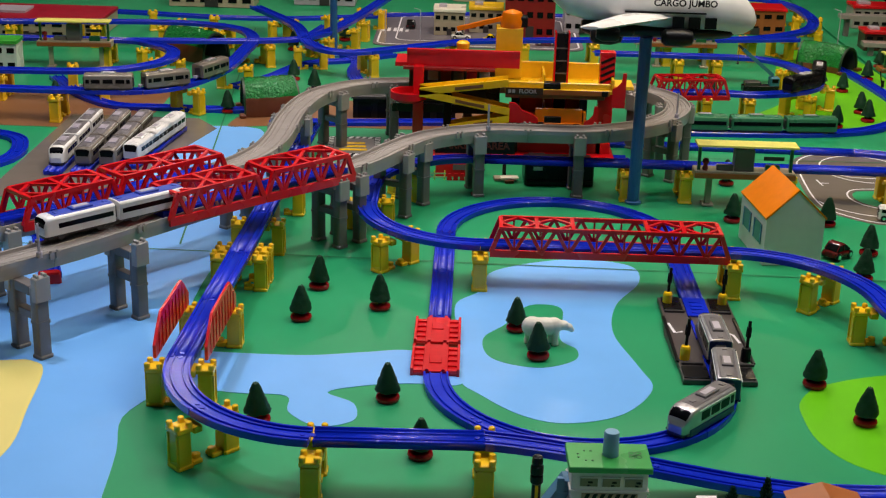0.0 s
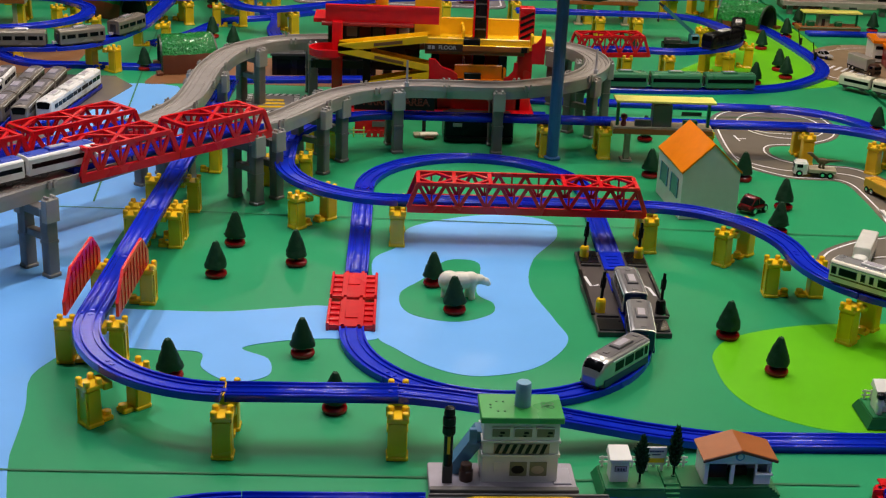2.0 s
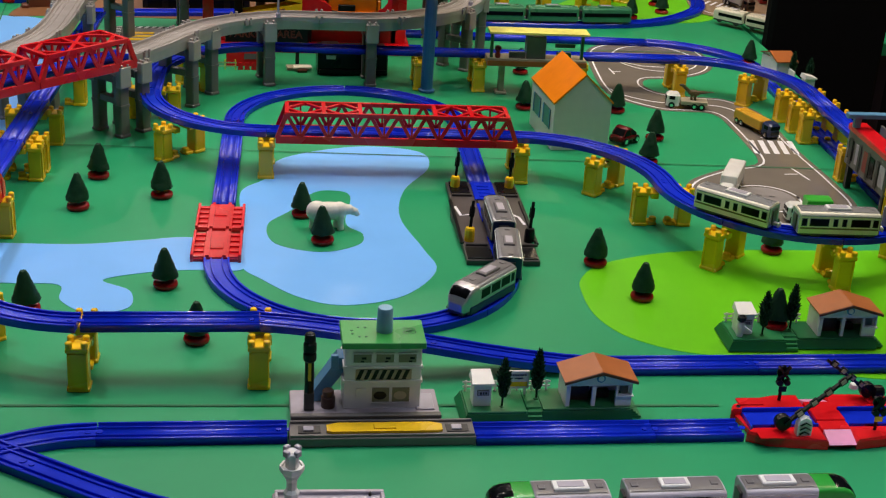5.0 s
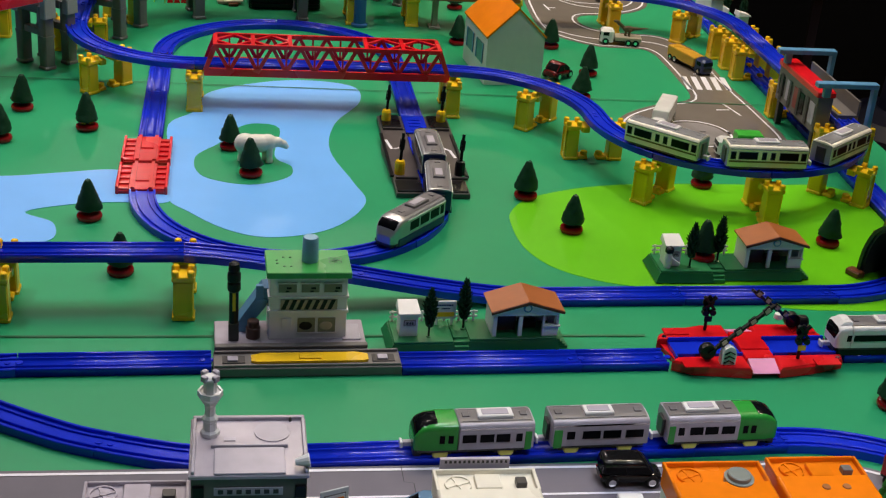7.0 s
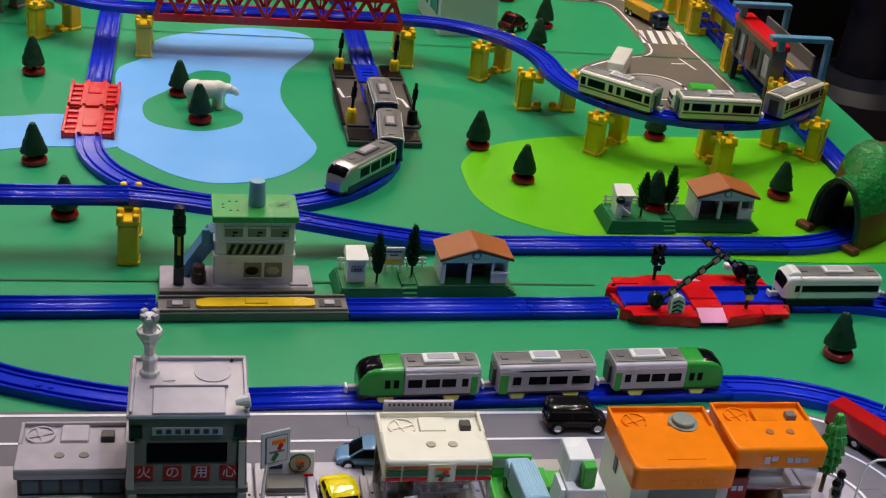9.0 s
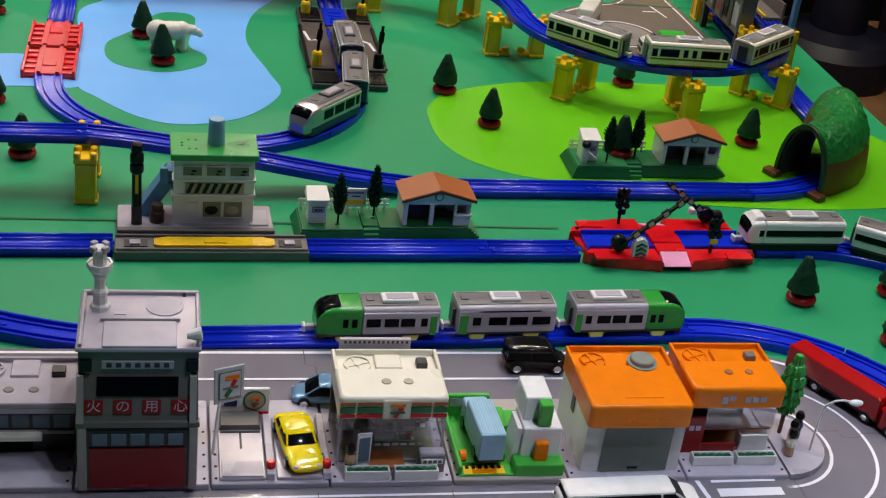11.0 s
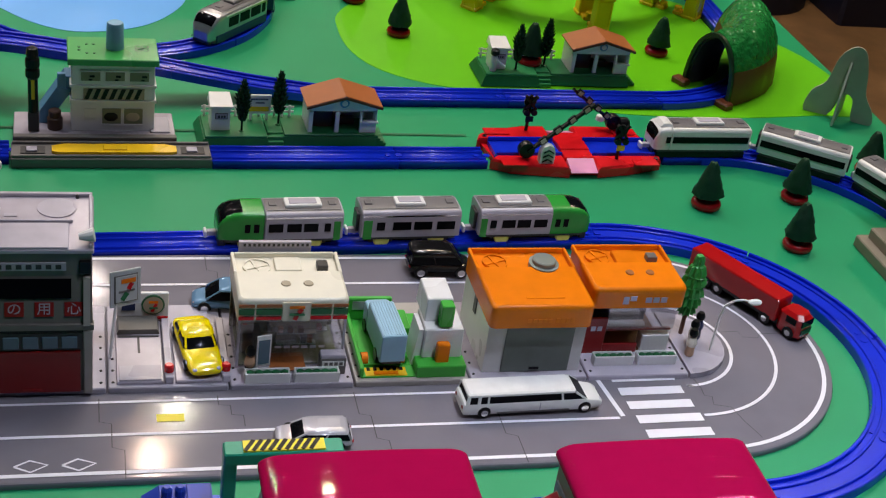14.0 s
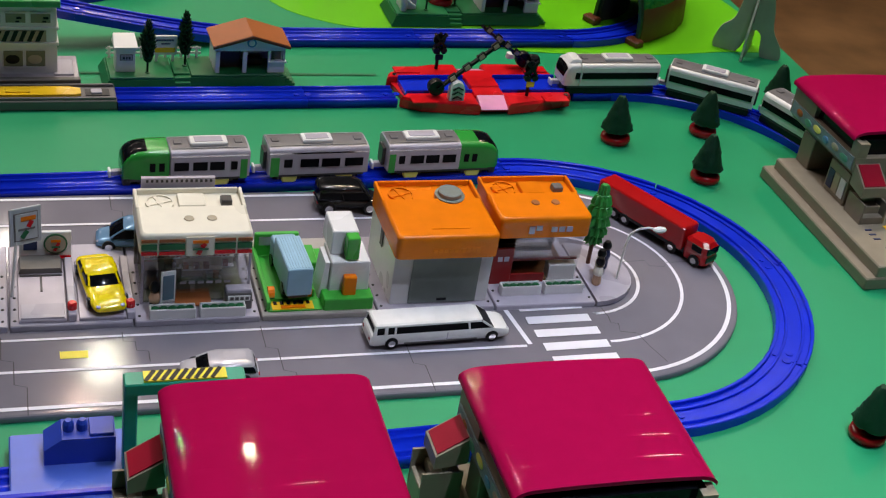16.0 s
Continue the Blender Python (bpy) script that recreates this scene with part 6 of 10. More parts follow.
def roof_fan(parent, x, y, top, mat):
    """Round fan cover: a rim, a hub and four blades moulded in the roof's plastic."""
    ring = part("fan_ring", lathe(BM(), [(0.0128, top - 0.0054), (0.0128, top - 0.0030), (0.0112, top - 0.0030), (0.0112, top - 0.0046), (0.0, top - 0.0046)], 28, x, y), mat, parent)
    part("fan_hub", lathe(BM(), [(0.0036, top - 0.0045), (0.0032, top - 0.0029), (0.0, top - 0.0027)], 14, x, y), mat, ring)
    for i in range(4):
        a = radians(20 + 90 * i)
        part("fan_blade", bar(BM(), (x + 0.0030 * math.cos(a), y + 0.0030 * math.sin(a), top - 0.0040), (x + 0.0110 * math.cos(a), y + 0.0110 * math.sin(a), top - 0.0040), 0.0030, 0.0010), mat, ring)


# low pale office beside it
of = thing("town_office", "low pale grey toy building with blue windows", "toy building", "", pose(0.053, 0.880, PZ))
part("body", box(BM(), 0.002, 0.093, 0.006, 0.072, 0, 0.044, 0.001), M_DKGREY, of)
part("roof", box(BM(), 0.0, 0.095, 0.0, 0.074, 0.0442, 0.0500, 0.0015), M_PURPLE, of)
part("roof_front", box(BM(), 0.0, 0.095, 0.0, 0.040, 0.0500, 0.0545, 0.0012), M_PURPLE, of)
for r in ((0.0, 0.0030, 0.0402, 0.074), (0.092, 0.095, 0.0402, 0.074), (0.0032, 0.0918, 0.0712, 0.074)):
    part("roof_rim", box(BM(), *r, 0.0502, 0.0542, 0.0006), M_PURPLE, of)
part("roof_vent", box(BM(), 0.071, 0.083, 0.046, 0.058, 0.0502, 0.0560, 0.0008), M_DKGREY, of)
part("roof_hatch", box(BM(), 0.036, 0.060, 0.044, 0.069, 0.0502, 0.0540, 0.0008), M_PURPLE, of)
roof_fan(of, 0.018, 0.056, 0.0558, M_PURPLE)
for u in (0.037, 0.058):
    part("roof_port", lathe(BM(), [(0.0046, 0.0545), (0.004, 0.0553)], 14, u, 0.021), M_MIDGREY, of)
for i in range(5):
    part("window", box(BM(), 0.006 + i * 0.0172, 0.0205 + i * 0.0172, 0.0046, 0.0058, 0.026, 0.040, 0.0006), M_BLUEWIN, of)
part("ledge", box(BM(), 0.002, 0.093, 0.0030, 0.0058, 0.0205, 0.0238, 0.0006), M_OFFICE, of)
part("awning", box(BM(), 0.020, 0.066, -0.006, 0.0028, 0.0195, 0.0240, 0.001), M_CREAM, of)
part("doorway", box(BM(), 0.029, 0.057, 0.0048, 0.0058, 0.002, 0.0190), M_WIN, of)

# car park plot
cp = thing("parking_bay", "light grey toy parking bay with a sign board", "parking bay", "", pose(0.266, 0.840, PZ))
for u in (0.004, 0.054):
    part("bay_floor", box(BM(), u, u + 0.040, 0.0, 0.090, 0.0, 0.0030, 0.0008), M_PURPLE, cp)
part("loading_lip", side_prism(BM(), [(0.005, 0.0032), (0.043, 0.0032), (0.041, 0.0085), (0.007, 0.0085)], 0.070, 0.092), M_FSGREY, cp)
part("bay_slot", box(BM(), 0.006, 0.042, 0.0655, 0.0675, 0.0031, 0.0037), M_DKGREY, cp)
part("bay_slot", box(BM(), 0.0230, 0.0250, 0.042, 0.0652, 0.0031, 0.0037), M_DKGREY, cp)
part("bay_plate", box(BM(), 0.006, 0.042, 0.001, 0.022, 0.0031, 0.0044, 0.0006), M_LTGREY, cp)
for u in (0.047, 0.096):
    part("kerb", box(BM(), u - 0.002, u + 0.005, 0.0, 0.090, 0.0, 0.007, 0.0008), M_LTGREY, cp)
    part("red_button", lathe(BM(), [(0.0042, 0.007), (0.0042, 0.012), (0.003, 0.0135)], 12, u + 0.0015, 0.010), M_RED, cp)
part("billboard", box(BM(), 0.006, 0.052, 0.096, 0.100, 0.0, 0.030, 0.0008), M_WHITE, cp, "white board with a round emblem")
part("billboard_stripe", box(BM(), 0.0065, 0.0515, 0.0950, 0.0958, 0.002, 0.0050), M_RED, cp)
part("emblem_ring", lathe(BM(), [(0.0105, 0), (0.0105, 0.0010)], 24), M_DKGREEN, cp, m=pose(0.038, 0.0958, 0.018, 90))
part("emblem_disc", lathe(BM(), [(0.0090, 0), (0.0090, 0.0016)], 24), M_BEIGE, cp, m=pose(0.038, 0.0958, 0.018, 90))
part("emblem_stroke", box(BM(), 0.0340, 0.0425, 0.0935, 0.0941, 0.0205, 0.0230), M_ORANGE, cp)
part("emblem_stroke", bar(BM(), (0.0410, 0.0938, 0.0200), (0.0370, 0.0938, 0.0115), 0.0028, 0.0006, (0, 1, 0)), M_RED, cp)
part("emblem_stroke", box(BM(), 0.0345, 0.0420, 0.0928, 0.0934, 0.0150, 0.0166), M_DKGREEN, cp)
part("blue_panel", box(BM(), 0.010, 0.022, 0.0950, 0.0958, 0.012, 0.022), M_NAVY, cp)
part("pole_sign", rod(BM(), (-0.001, 0.040, 0), (0.004, 0.052, 0.051), 0.0014, 8), M_WHITE, cp)
sg = part("sign_panel", box(BM(), -0.008, 0.021, -0.001, 0.001, 0.0, 0.034, 0.0005), M_SIGNGREY, cp, "tilted pale grey sign panel with coloured bars", m=pose(0.006, 0.052, 0.046, -8, 3, 24))
part("sign_inset", box(BM(), -0.0045, 0.0175, -0.0019, -0.0012, 0.0040, 0.0300), M_MIDGREY, sg)
part("sign_inset", box(BM(), -0.0035, 0.0165, -0.0026, -0.0020, 0.0050, 0.0290), M_SIGNGREY, sg)
part("sign_stroke", box(BM(), 0.0015, 0.0150, -0.0032, -0.0027, 0.0225, 0.0265), M_ORANGE, sg)
part("sign_stroke", bar(BM(), (0.0115, -0.0030, 0.0220), (0.0080, -0.0030, 0.0165), 0.0040, 0.0006, (0, 1, 0)), M_RED, sg)
part("sign_stroke", box(BM(), -0.0010, 0.0140, -0.0032, -0.0027, 0.0140, 0.0158), M_MIDGREY, sg)
part("sign_stroke", bar(BM(), (0.0070, -0.0030, 0.0132), (0.0020, -0.0030, 0.0070), 0.0042, 0.0006, (0, 1, 0)), M_DKGREEN, sg)


# boxy shops with a tray roof
def shop(name, label, x0, w, y0, d, wall_h, roof_h, roof_mat, category="toy shop", tray=0.45):
    s = thing(name, label, category, "", pose(x0, y0, PZ))
    top = wall_h + roof_h
    split = d * (1 - tray)
    deep = 0.0055

    def outline(ya, yb, inset, r):
        return rrect(-0.002 + inset, w + 0.002 - inset, ya + inset, yb - inset * 0.5, r)
    b = BM()
    lo = outline(-0.007, d + 0.002, 0, 0.006)
    loft(b, [[(*p, wall_h) for p in lo], [(*p, top - deep) for p in lo]])
    roof = part("roof", b, roof_mat, s, smooth=True, angle=40)
    b = BM()
    fr = [(w + 0.002, split), (-0.002, split)]
    arc = []
    for cx, a in ((0.004, 180), (w - 0.004, 270)):
        arc += [(cx + 0.006 * math.cos(radians(a + 90 * i / 5)), -0.001 + 0.006 * math.sin(radians(a + 90 * i / 5))) for i in range(6)]
    ring0 = arc + fr

    def shrink(k, z):
        return [(p[0] + (w / 2 - p[0]) * k * 2 / w, p[1] + (k if p[1] < split * 0.9 else 0), z) for p in ring0]
    loft(b, [shrink(0, top - deep + 0.0001), shrink(0, top - 0.0028), shrink(0.0008, top - 0.0010), shrink(0.0026, top)])
    part("roof_front", b, roof_mat, roof, smooth=True, angle=50)
    for r in ((-0.002, 0.0012, split + 0.0001, d + 0.002), (w - 0.0012, w + 0.002, split + 0.0001, d + 0.002), (0.0014, w - 0.0014, d - 0.0008, d + 0.002)):
        part("roof_rim", box(BM(), *r, top - deep + 0.0001, top - 0.0004, 0.0007), roof_mat, roof)
    return s, top


st, top = shop("convenience_store", "toy convenience store with a cream roof and striped fascia", 0.373, 0.0935, 0.862, 0.070, 0.055, 0.0215, M_CREAM)
part("back_wall", box(BM(), 0.0, 0.096, 0.064, 0.068, 0, 0.0545), M_OLIVE, st)
part("side_wall", box(BM(), 0.0, 0.003, 0.002, 0.064, 0, 0.0545), M_TINT, st, "clear plastic wall")
part("side_wall", box(BM(), 0.093, 0.096, 0.002, 0.064, 0, 0.0545), M_TINT, st, "clear plastic wall")
for x0, x1 in ((0.0, 0.0318), (0.0322, 0.0638), (0.0642, 0.096)):
    part("glass_front", box(BM(), x0, x1, 0.0, 0.0014, 0.0, 0.0545), M_TINT, st, "clear plastic shop front")
for u in (0.0, 0.0938):
    part("corner_post", box(BM(), u, u + 0.0022, -0.0008, -0.0001, 0, 0.0545), M_LTGREY, st)
bars(st, M_LTGREY, "window_writing", [(0.034 + i * 0.0078, 0.0395 + i * 0.0078, 0.0200, 0.0226) for i in range(6)], -0.0001, 0.0003)
part("shop_floor", box(BM(), 0.003, 0.093, 0.002, 0.0635, 0.0, 0.002), M_OLIVE, st)
part("doormat", box(BM(), 0.030, 0.062, -0.010, 0.016, 0.0022, 0.0030), M_TERRA, st, "terracotta entrance mat")
part("rear_lining", box(BM(), 0.003, 0.093, 0.0605, 0.0636, 0.002, 0.0540), M_STRIPE, st)
random.seed(41)
for x0, x1, y, z0, z1 in ((0.006, 0.046, 0.050, 0.002, 0.046), (0.050, 0.090, 0.050, 0.002, 0.046), (0.040, 0.076, 0.030, 0.002, 0.022)):
    rack = part("shelf_unit", box(BM(), x0, x1, y + 0.0062, y + 0.0085, z0, z1, 0.0005), M_BEIGE, st, "shelf unit with small goods")
    z = z0
    while z < z1 - 0.006:
        part("shelf_board", box(BM(), x0, x1, y, y + 0.0060, z, z + 0.0010), M_WALL, rack)
        u = x0 + 0.001
        while u < x1 - 0.006:
            w = random.uniform(0.003, 0.0062)
            if random.random() < 0.85:
                part("goods", box(BM(), u, u + w - 0.0006, y + 0.0006, y + 0.0056, z + 0.0011, z + random.uniform(0.0050, 0.0085), 0.0003), random.choice((M_TUNBROWN, M_OLIVE, M_BEIGE, M_BRICKRED, M_MIDGREY, M_TERRA)), rack)
            u += w
        z += 0.0112
part("counter", box(BM(), 0.004, 0.024, 0.020, 0.034, 0.002, 0.022, 0.0008), M_MIDGREY, st)
for x0, x1 in ((-0.001, 0.0125), (0.0142, 0.0362), (0.0618, 0.0800), (0.0817, 0.0945)):
    part("fascia_stripe", box(BM(), x0, x1, -0.0080, -0.0072, 0.0688, 0.0718), M_TERRA, st)
    part("fascia_stripe", box(BM(), x0, x1, -0.0080, -0.0072, 0.0612, 0.0668), M_DKGREEN, st)
    part("fascia_stripe", box(BM(), x0, x1, -0.0080, -0.0072, 0.0560, 0.0592), M_RED, st)
part("logo_panel", box(BM(), 0.037, 0.061, -0.0088, -0.0081, 0.0552, 0.0742), M_CREAM, st)
part("logo_stroke", box(BM(), 0.0425, 0.0560, -0.0100, -0.0093, 0.0685, 0.0712), M_ORANGE, st)
part("logo_stroke", bar(BM(), (0.0535, -0.0097, 0.0680), (0.0505, -0.0097, 0.0645), 0.0038, 0.0006, (0, 1, 0)), M_RED, st)
part("logo_stroke", box(BM(), 0.0430, 0.0555, -0.0100, -0.0093, 0.0622, 0.0636), M_MIDGREY, st)
part("logo_stroke", bar(BM(), (0.0495, -0.0097, 0.0618), (0.0475, -0.0097, 0.0570), 0.0038, 0.0006, (0, 1, 0)), M_RED, st)
part("logo_stroke", box(BM(), 0.0425, 0.0560, -0.0108, -0.0102, 0.0620, 0.0638), M_DKGREEN, st)
roof_fan(st, 0.02, 0.052, top, M_CREAM)
part("roof_box", box(BM(), 0.036, 0.060, 0.042, 0.064, top - 0.0053, top - 0.0012, 0.0008), M_CREAM, st)
part("roof_vent", box(BM(), 0.074, 0.084, 0.046, 0.057, top - 0.0053, top + 0.0004, 0.0008), M_DKGREY, st)
for u in (0.042, 0.062):
    part("roof_port", lathe(BM(), [(0.0046, top), (0.0040, top + 0.0010)], 14, u, 0.018), M_BEIGE, st)
rk = part("rear_rack", box(BM(), 0.006, 0.072, 0.076, 0.080, 0.050, 0.0835), M_LTGREY, st, "pale grey rack behind the roof")
for i in range(14):
    part("rack_slot", box(BM(), 0.010 + i * 0.0044, 0.0122 + i * 0.0044, 0.0752, 0.0759, 0.0795, 0.0822), M_DKGREY, rk)
for x0 in (0.006, 0.050):
    pl = thing("flower_box", "white flower box with dark green plants", "flower box", "flower boxes", pose(0.373 + x0, 0.842, PZ))
    for y0 in (-0.005, 0.0032):
        part("trough_side", box(BM(), 0, 0.040, y0, y0 + 0.0018, 0, 0.0100, 0.0005), M_WHITE, pl)
    for u in (0.0, 0.0384):
        part("trough_end", box(BM(), u, u + 0.0016, -0.0031, 0.0031, 0, 0.0100, 0.0004), M_WHITE, pl)
    part("soil", box(BM(), 0.0017, 0.0383, -0.0031, 0.0031, 0, 0.0078), M_BLACK, pl)
    for i in range(5):
        part("plant", blob(BM(), (0.005 + i * 0.0075, 0, 0.0085), (0.0042, 0.0026, 0.0022), 8, 5), M_DKGREEN, pl, smooth=True)
ban = thing("banner_stand", "upright blue and white advertising banner", "banner", "", pose(0.390, 0.849, PZ, 0, 0, 12))
part("banner_post", lathe(BM(), [(0.006, 0), (0.006, 0.0015), (0.0012, 0.0025), (0.001, 0.030)], 12), M_WHITE, ban)
part("banner_panel", box(BM(), -0.001, 0.012, -0.001, 0.001, 0.010, 0.042), M_WHITE, ban)
part("banner_print", box(BM(), 0.0005, 0.0105, -0.0018, -0.0011, 0.013, 0.038), M_BLUEWIN, ban)
chest = thing("ice_chest", "dark toy ice cream chest with a silver top", "ice chest", "", pose(0.446, 0.848, PZ))
part("chest", box(BM(), 0, 0.024, 0, 0.011, 0, 0.017, 0.0008), M_MIDGREY, chest)
bars(chest, M_WHITE, "chest_writing", [(0.002, 0.022, 0.0095, 0.0150)], -0.0002)
bars(chest, M_MIDGREY, "chest_mark", [(0.004 + i * 0.0045, 0.007 + i * 0.0045, 0.0108, 0.0138) for i in range(4)], -0.0009)
part("chest_lid", box(BM(), 0.0005, 0.0235, 0.0005, 0.0105, 0.0172, 0.0205, 0.001), M_LTGREY, chest)


def figure(x, y, z, top_mat, leg_mat, turn=0):
    f = thing("toy_figure", "tiny plain plastic toy figure", "toy figure", "toy figures", pose(x, y, z, 0, 0, turn))
    part("lower_half", lathe(BM(), [(0.0040, 0), (0.0046, 0.002), (0.0040, 0.011)], 10), leg_mat, f)
    part("upper_half", lathe(BM(), [(0.0046, 0.0112), (0.0052, 0.015), (0.0036, 0.021)], 10), top_mat, f)
    part("top_ball", lathe(BM(), [(0.002, 0.0212), (0.0044, 0.0235), (0.0048, 0.0265), (0.0030, 0.0300)], 10), M_BLACK, f, smooth=True)
    return f


figure(0.384, 0.850, PZ, M_SKIN, M_BLACK)
figure(0.829, 0.894, PZ, M_NAVY, M_NAVY)
figure(0.818, 0.880, PZ, M_CREAM, M_BEIGE)
figure(0.811, 0.866, PZ, M_CREAM, M_SKIN)

# filling station
gs = thing("filling_station", "green and white toy filling station with ramps", "filling station", "", pose(0.480, 0.840, PZ))
part("green_yard", box(BM(), 0.0035, 0.0985, 0.0010, 0.1005, 0, 0.0012), M_GRASS, gs)
part("green_rim", box(BM(), 0.002, 0.006, 0.002, 0.095, 0.0014, 0.010, 0.0008), M_GRASS, gs)
part("green_rim", box(BM(), 0.0445, 0.049, 0.02, 0.095, 0, 0.010, 0.0008), M_GRASS, gs)
part("ramp", side_prism(BM(), [(0.0065, 0.0), (0.044, 0.0), (0.044, 0.004), (0.0065, 0.004)], 0.016, 0.088), M_GRASS, gs)
part("service_gate", box(BM(), 0.004, 0.046, 0.090, 0.095, 0, 0.026, 0.001), M_GRASS, gs)
part("gate_screen", box(BM(), 0.008, 0.042, 0.0890, 0.0898, 0.014, 0.023), M_SILVER, gs)
part("apron", box(BM(), 0.008, 0.046, 0.002, 0.014, 0, 0.002), M_YEL, gs)
for i in range(6):
    part("warning_stripe", side_prism(BM(), [(0.010 + i * 0.006, 0.0022), (0.013 + i * 0.006, 0.0022), (0.013 + i * 0.006, 0.0028), (0.010 + i * 0.006, 0.0028)], 0.009, 0.0135), M_BLACK, gs)
part("apron_writing", box(BM(), 0.016, 0.038, 0.003, 0.007, 0.0022, 0.0030), M_ORANGE, gs)
for u in (0.006, 0.040):
    part("roller", rod(BM(), (u, 0.022, 0.007), (u + 0.006, 0.022, 0.007), 0.0055, 12), M_ORANGE, gs)
part("office_base", box(BM(), 0.054, 0.100, 0.0, 0.018, 0, 0.012, 0.001), M_GRASS, gs)
part("office", box(BM(), 0.060, 0.098, 0.014, 0.052, 0, 0.042, 0.001, 0.001), M_WHITE, gs)
part("office_upper", box(BM(), 0.062, 0.088, 0.028, 0.066, 0.0425, 0.066, 0.001, 0.001), M_WHITE, gs)
part("green_cabinet", box(BM(), 0.074, 0.086, 0.016, 0.028, 0.044, 0.066, 0.001), M_GRASS, gs)
part("orange_pump", box(BM(), 0.072, 0.084, 0.006, 0.0135, 0.012, 0.031, 0.001), M_ORANGE, gs)
part("side_steps", side_prism(BM(), [(0.052, 0), (0.060, 0), (0.060, 0.040), (0.056, 0.040)], 0.018, 0.045), M_WHITE, gs)
part("green_pad", box(BM(), 0.050, 0.060, 0.060, 0.092, 0, 0.012, 0.001), M_GRASS, gs)

# the two orange post office buildings
o1, top = shop("post_depot", "orange-roofed white toy depot with a grey shutter", 0.597, 0.098, 0.846, 0.092, 0.0535, 0.0235, M_ORANGE, tray=0.36)
o1.scale = (0.955, 1, 1)
b = BM()
loft(b, [[(0.0, 0.0, 0), (0.098, 0.0, 0), (0.098, 0.090, 0), (0.0, 0.090, 0)], [(0.0, 0.0, 0.0532), (0.098, 0.0, 0.0532), (0.098, 0.090, 0.0532), (0.0, 0.090, 0.0532)]])
part("wall", b, M_WHITE, o1)
part("shutter", box(BM(), 0.018, 0.086, -0.0016, -0.0003, 0.001, 0.0528), M_SHUTTER, o1, "grey shutter")
part("shutter_grip", box(BM(), 0.046, 0.056, -0.0030, -0.0023, 0.004, 0.0065), M_BLACK, o1)
part("side_vent", box(BM(), -0.0012, -0.0002, 0.044, 0.052, 0.034, 0.052), M_DKGREY, o1)
bars(o1, M_ROOFORANGE, "fascia_writing", [(0.034 + i * 0.0052, 0.0376 + i * 0.0052, 0.0600, 0.0635) for i in range(5)] + [(0.062 + i * 0.0050, 0.0656 + i * 0.0050, 0.0595, 0.0645) for i in range(4)], -0.0073)
roof_fan(o1, 0.021, 0.074, top, M_ORANGE)
part("roof_knob", lathe(BM(), [(0.0145, 0.0002), (0.0150, 0.0062), (0.0120, 0.0066), (0.0118, 0.0100), (0.0105, 0.0108)], 24), M_SHUTTER, o1, "round grey roof knob", m=pose(0.068, 0.064, top - 0.0050), smooth=True)
part("roof_slot", box(BM(), 0.034, 0.072, 0.006, 0.0075, top, top + 0.0007), M_ROOFORANGE, o1)

o2, top = shop("post_office", "orange-roofed toy post office with a clear front", 0.702, 0.096, 0.873, 0.070, 0.0555, 0.022, M_ORANGE)
o2.scale = (0.93, 1, 1)
part("back_wall", box(BM(), 0, 0.096, 0.064, 0.068, 0, 0.0550), M_OFFICE, o2)
part("clear_front", box(BM(), 0.022, 0.096, 0.0, 0.0018, 0.026, 0.0550), M_TINT, o2, "clear plastic front")
part("clear_side", box(BM(), 0.094, 0.0958, 0.002, 0.064, 0.0, 0.0550), M_TINT, o2, "clear plastic side")
part("left_wall", box(BM(), 0, 0.003, 0.002, 0.064, 0, 0.0550), M_OFFICE, o2)
part("counter_rail", box(BM(), 0.023, 0.094, 0.0022, 0.0040, 0.0235, 0.0260), M_BRICKRED, o2)
part("red_front", box(BM(), 0.0, 0.022, -0.0012, 0.0018, 0, 0.040, 0.0006), M_BRICKRED, o2, "red post counter")
bars(o2, M_LTGREY, "counter_writing", [(0.005, 0.010, 0.026, 0.031), (0.012, 0.017, 0.026, 0.031)], -0.0013)
part("counter_front", box(BM(), 0.022, 0.060, -0.0004, 0.0016, 0, 0.010, 0.0006), M_BRICKRED, o2)
part("mail_desk", box(BM(), 0.064, 0.094, -0.0006, 0.012, 0, 0.019, 0.0008), M_WALL, o2)
for i, z in enumerate((0.006, 0.022, 0.038)):
    part("shelf", box(BM(), 0.010, 0.085, 0.045, 0.058, z, z + 0.010, 0.0006), (M_DKGREY, M_BRICKRED, M_BEIGE)[i], o2)
part("shop_floor", box(BM(), 0.003, 0.094, 0.002, 0.064, 0.0, 0.002), M_BROWN, o2)
bars(o2, M_LTGREY, "fascia_writing", [(0.030, 0.036, 0.0605, 0.0685), (0.0375, 0.0440, 0.0640, 0.0690)] + [(0.054 + i * 0.0082, 0.0605 + i * 0.0082, 0.0620, 0.0675) for i in range(3)], -0.0073)
roof_fan(o2, 0.021, 0.054, top, M_ORANGE)
part("roof_box", box(BM(), 0.038, 0.062, 0.040, 0.062, top - 0.0053, top - 0.0010, 0.0008), M_ORANGE, o2)
part("roof_vent", box(BM(), 0.074, 0.085, 0.046, 0.056, top - 0.0053, top + 0.0004, 0.0008), M_MIDGREY, o2)
for u in (0.044, 0.066):
    part("roof_port", lathe(BM(), [(0.0046, top), (0.0040, top + 0.0010)], 14, u, 0.020), M_TERRA, o2)
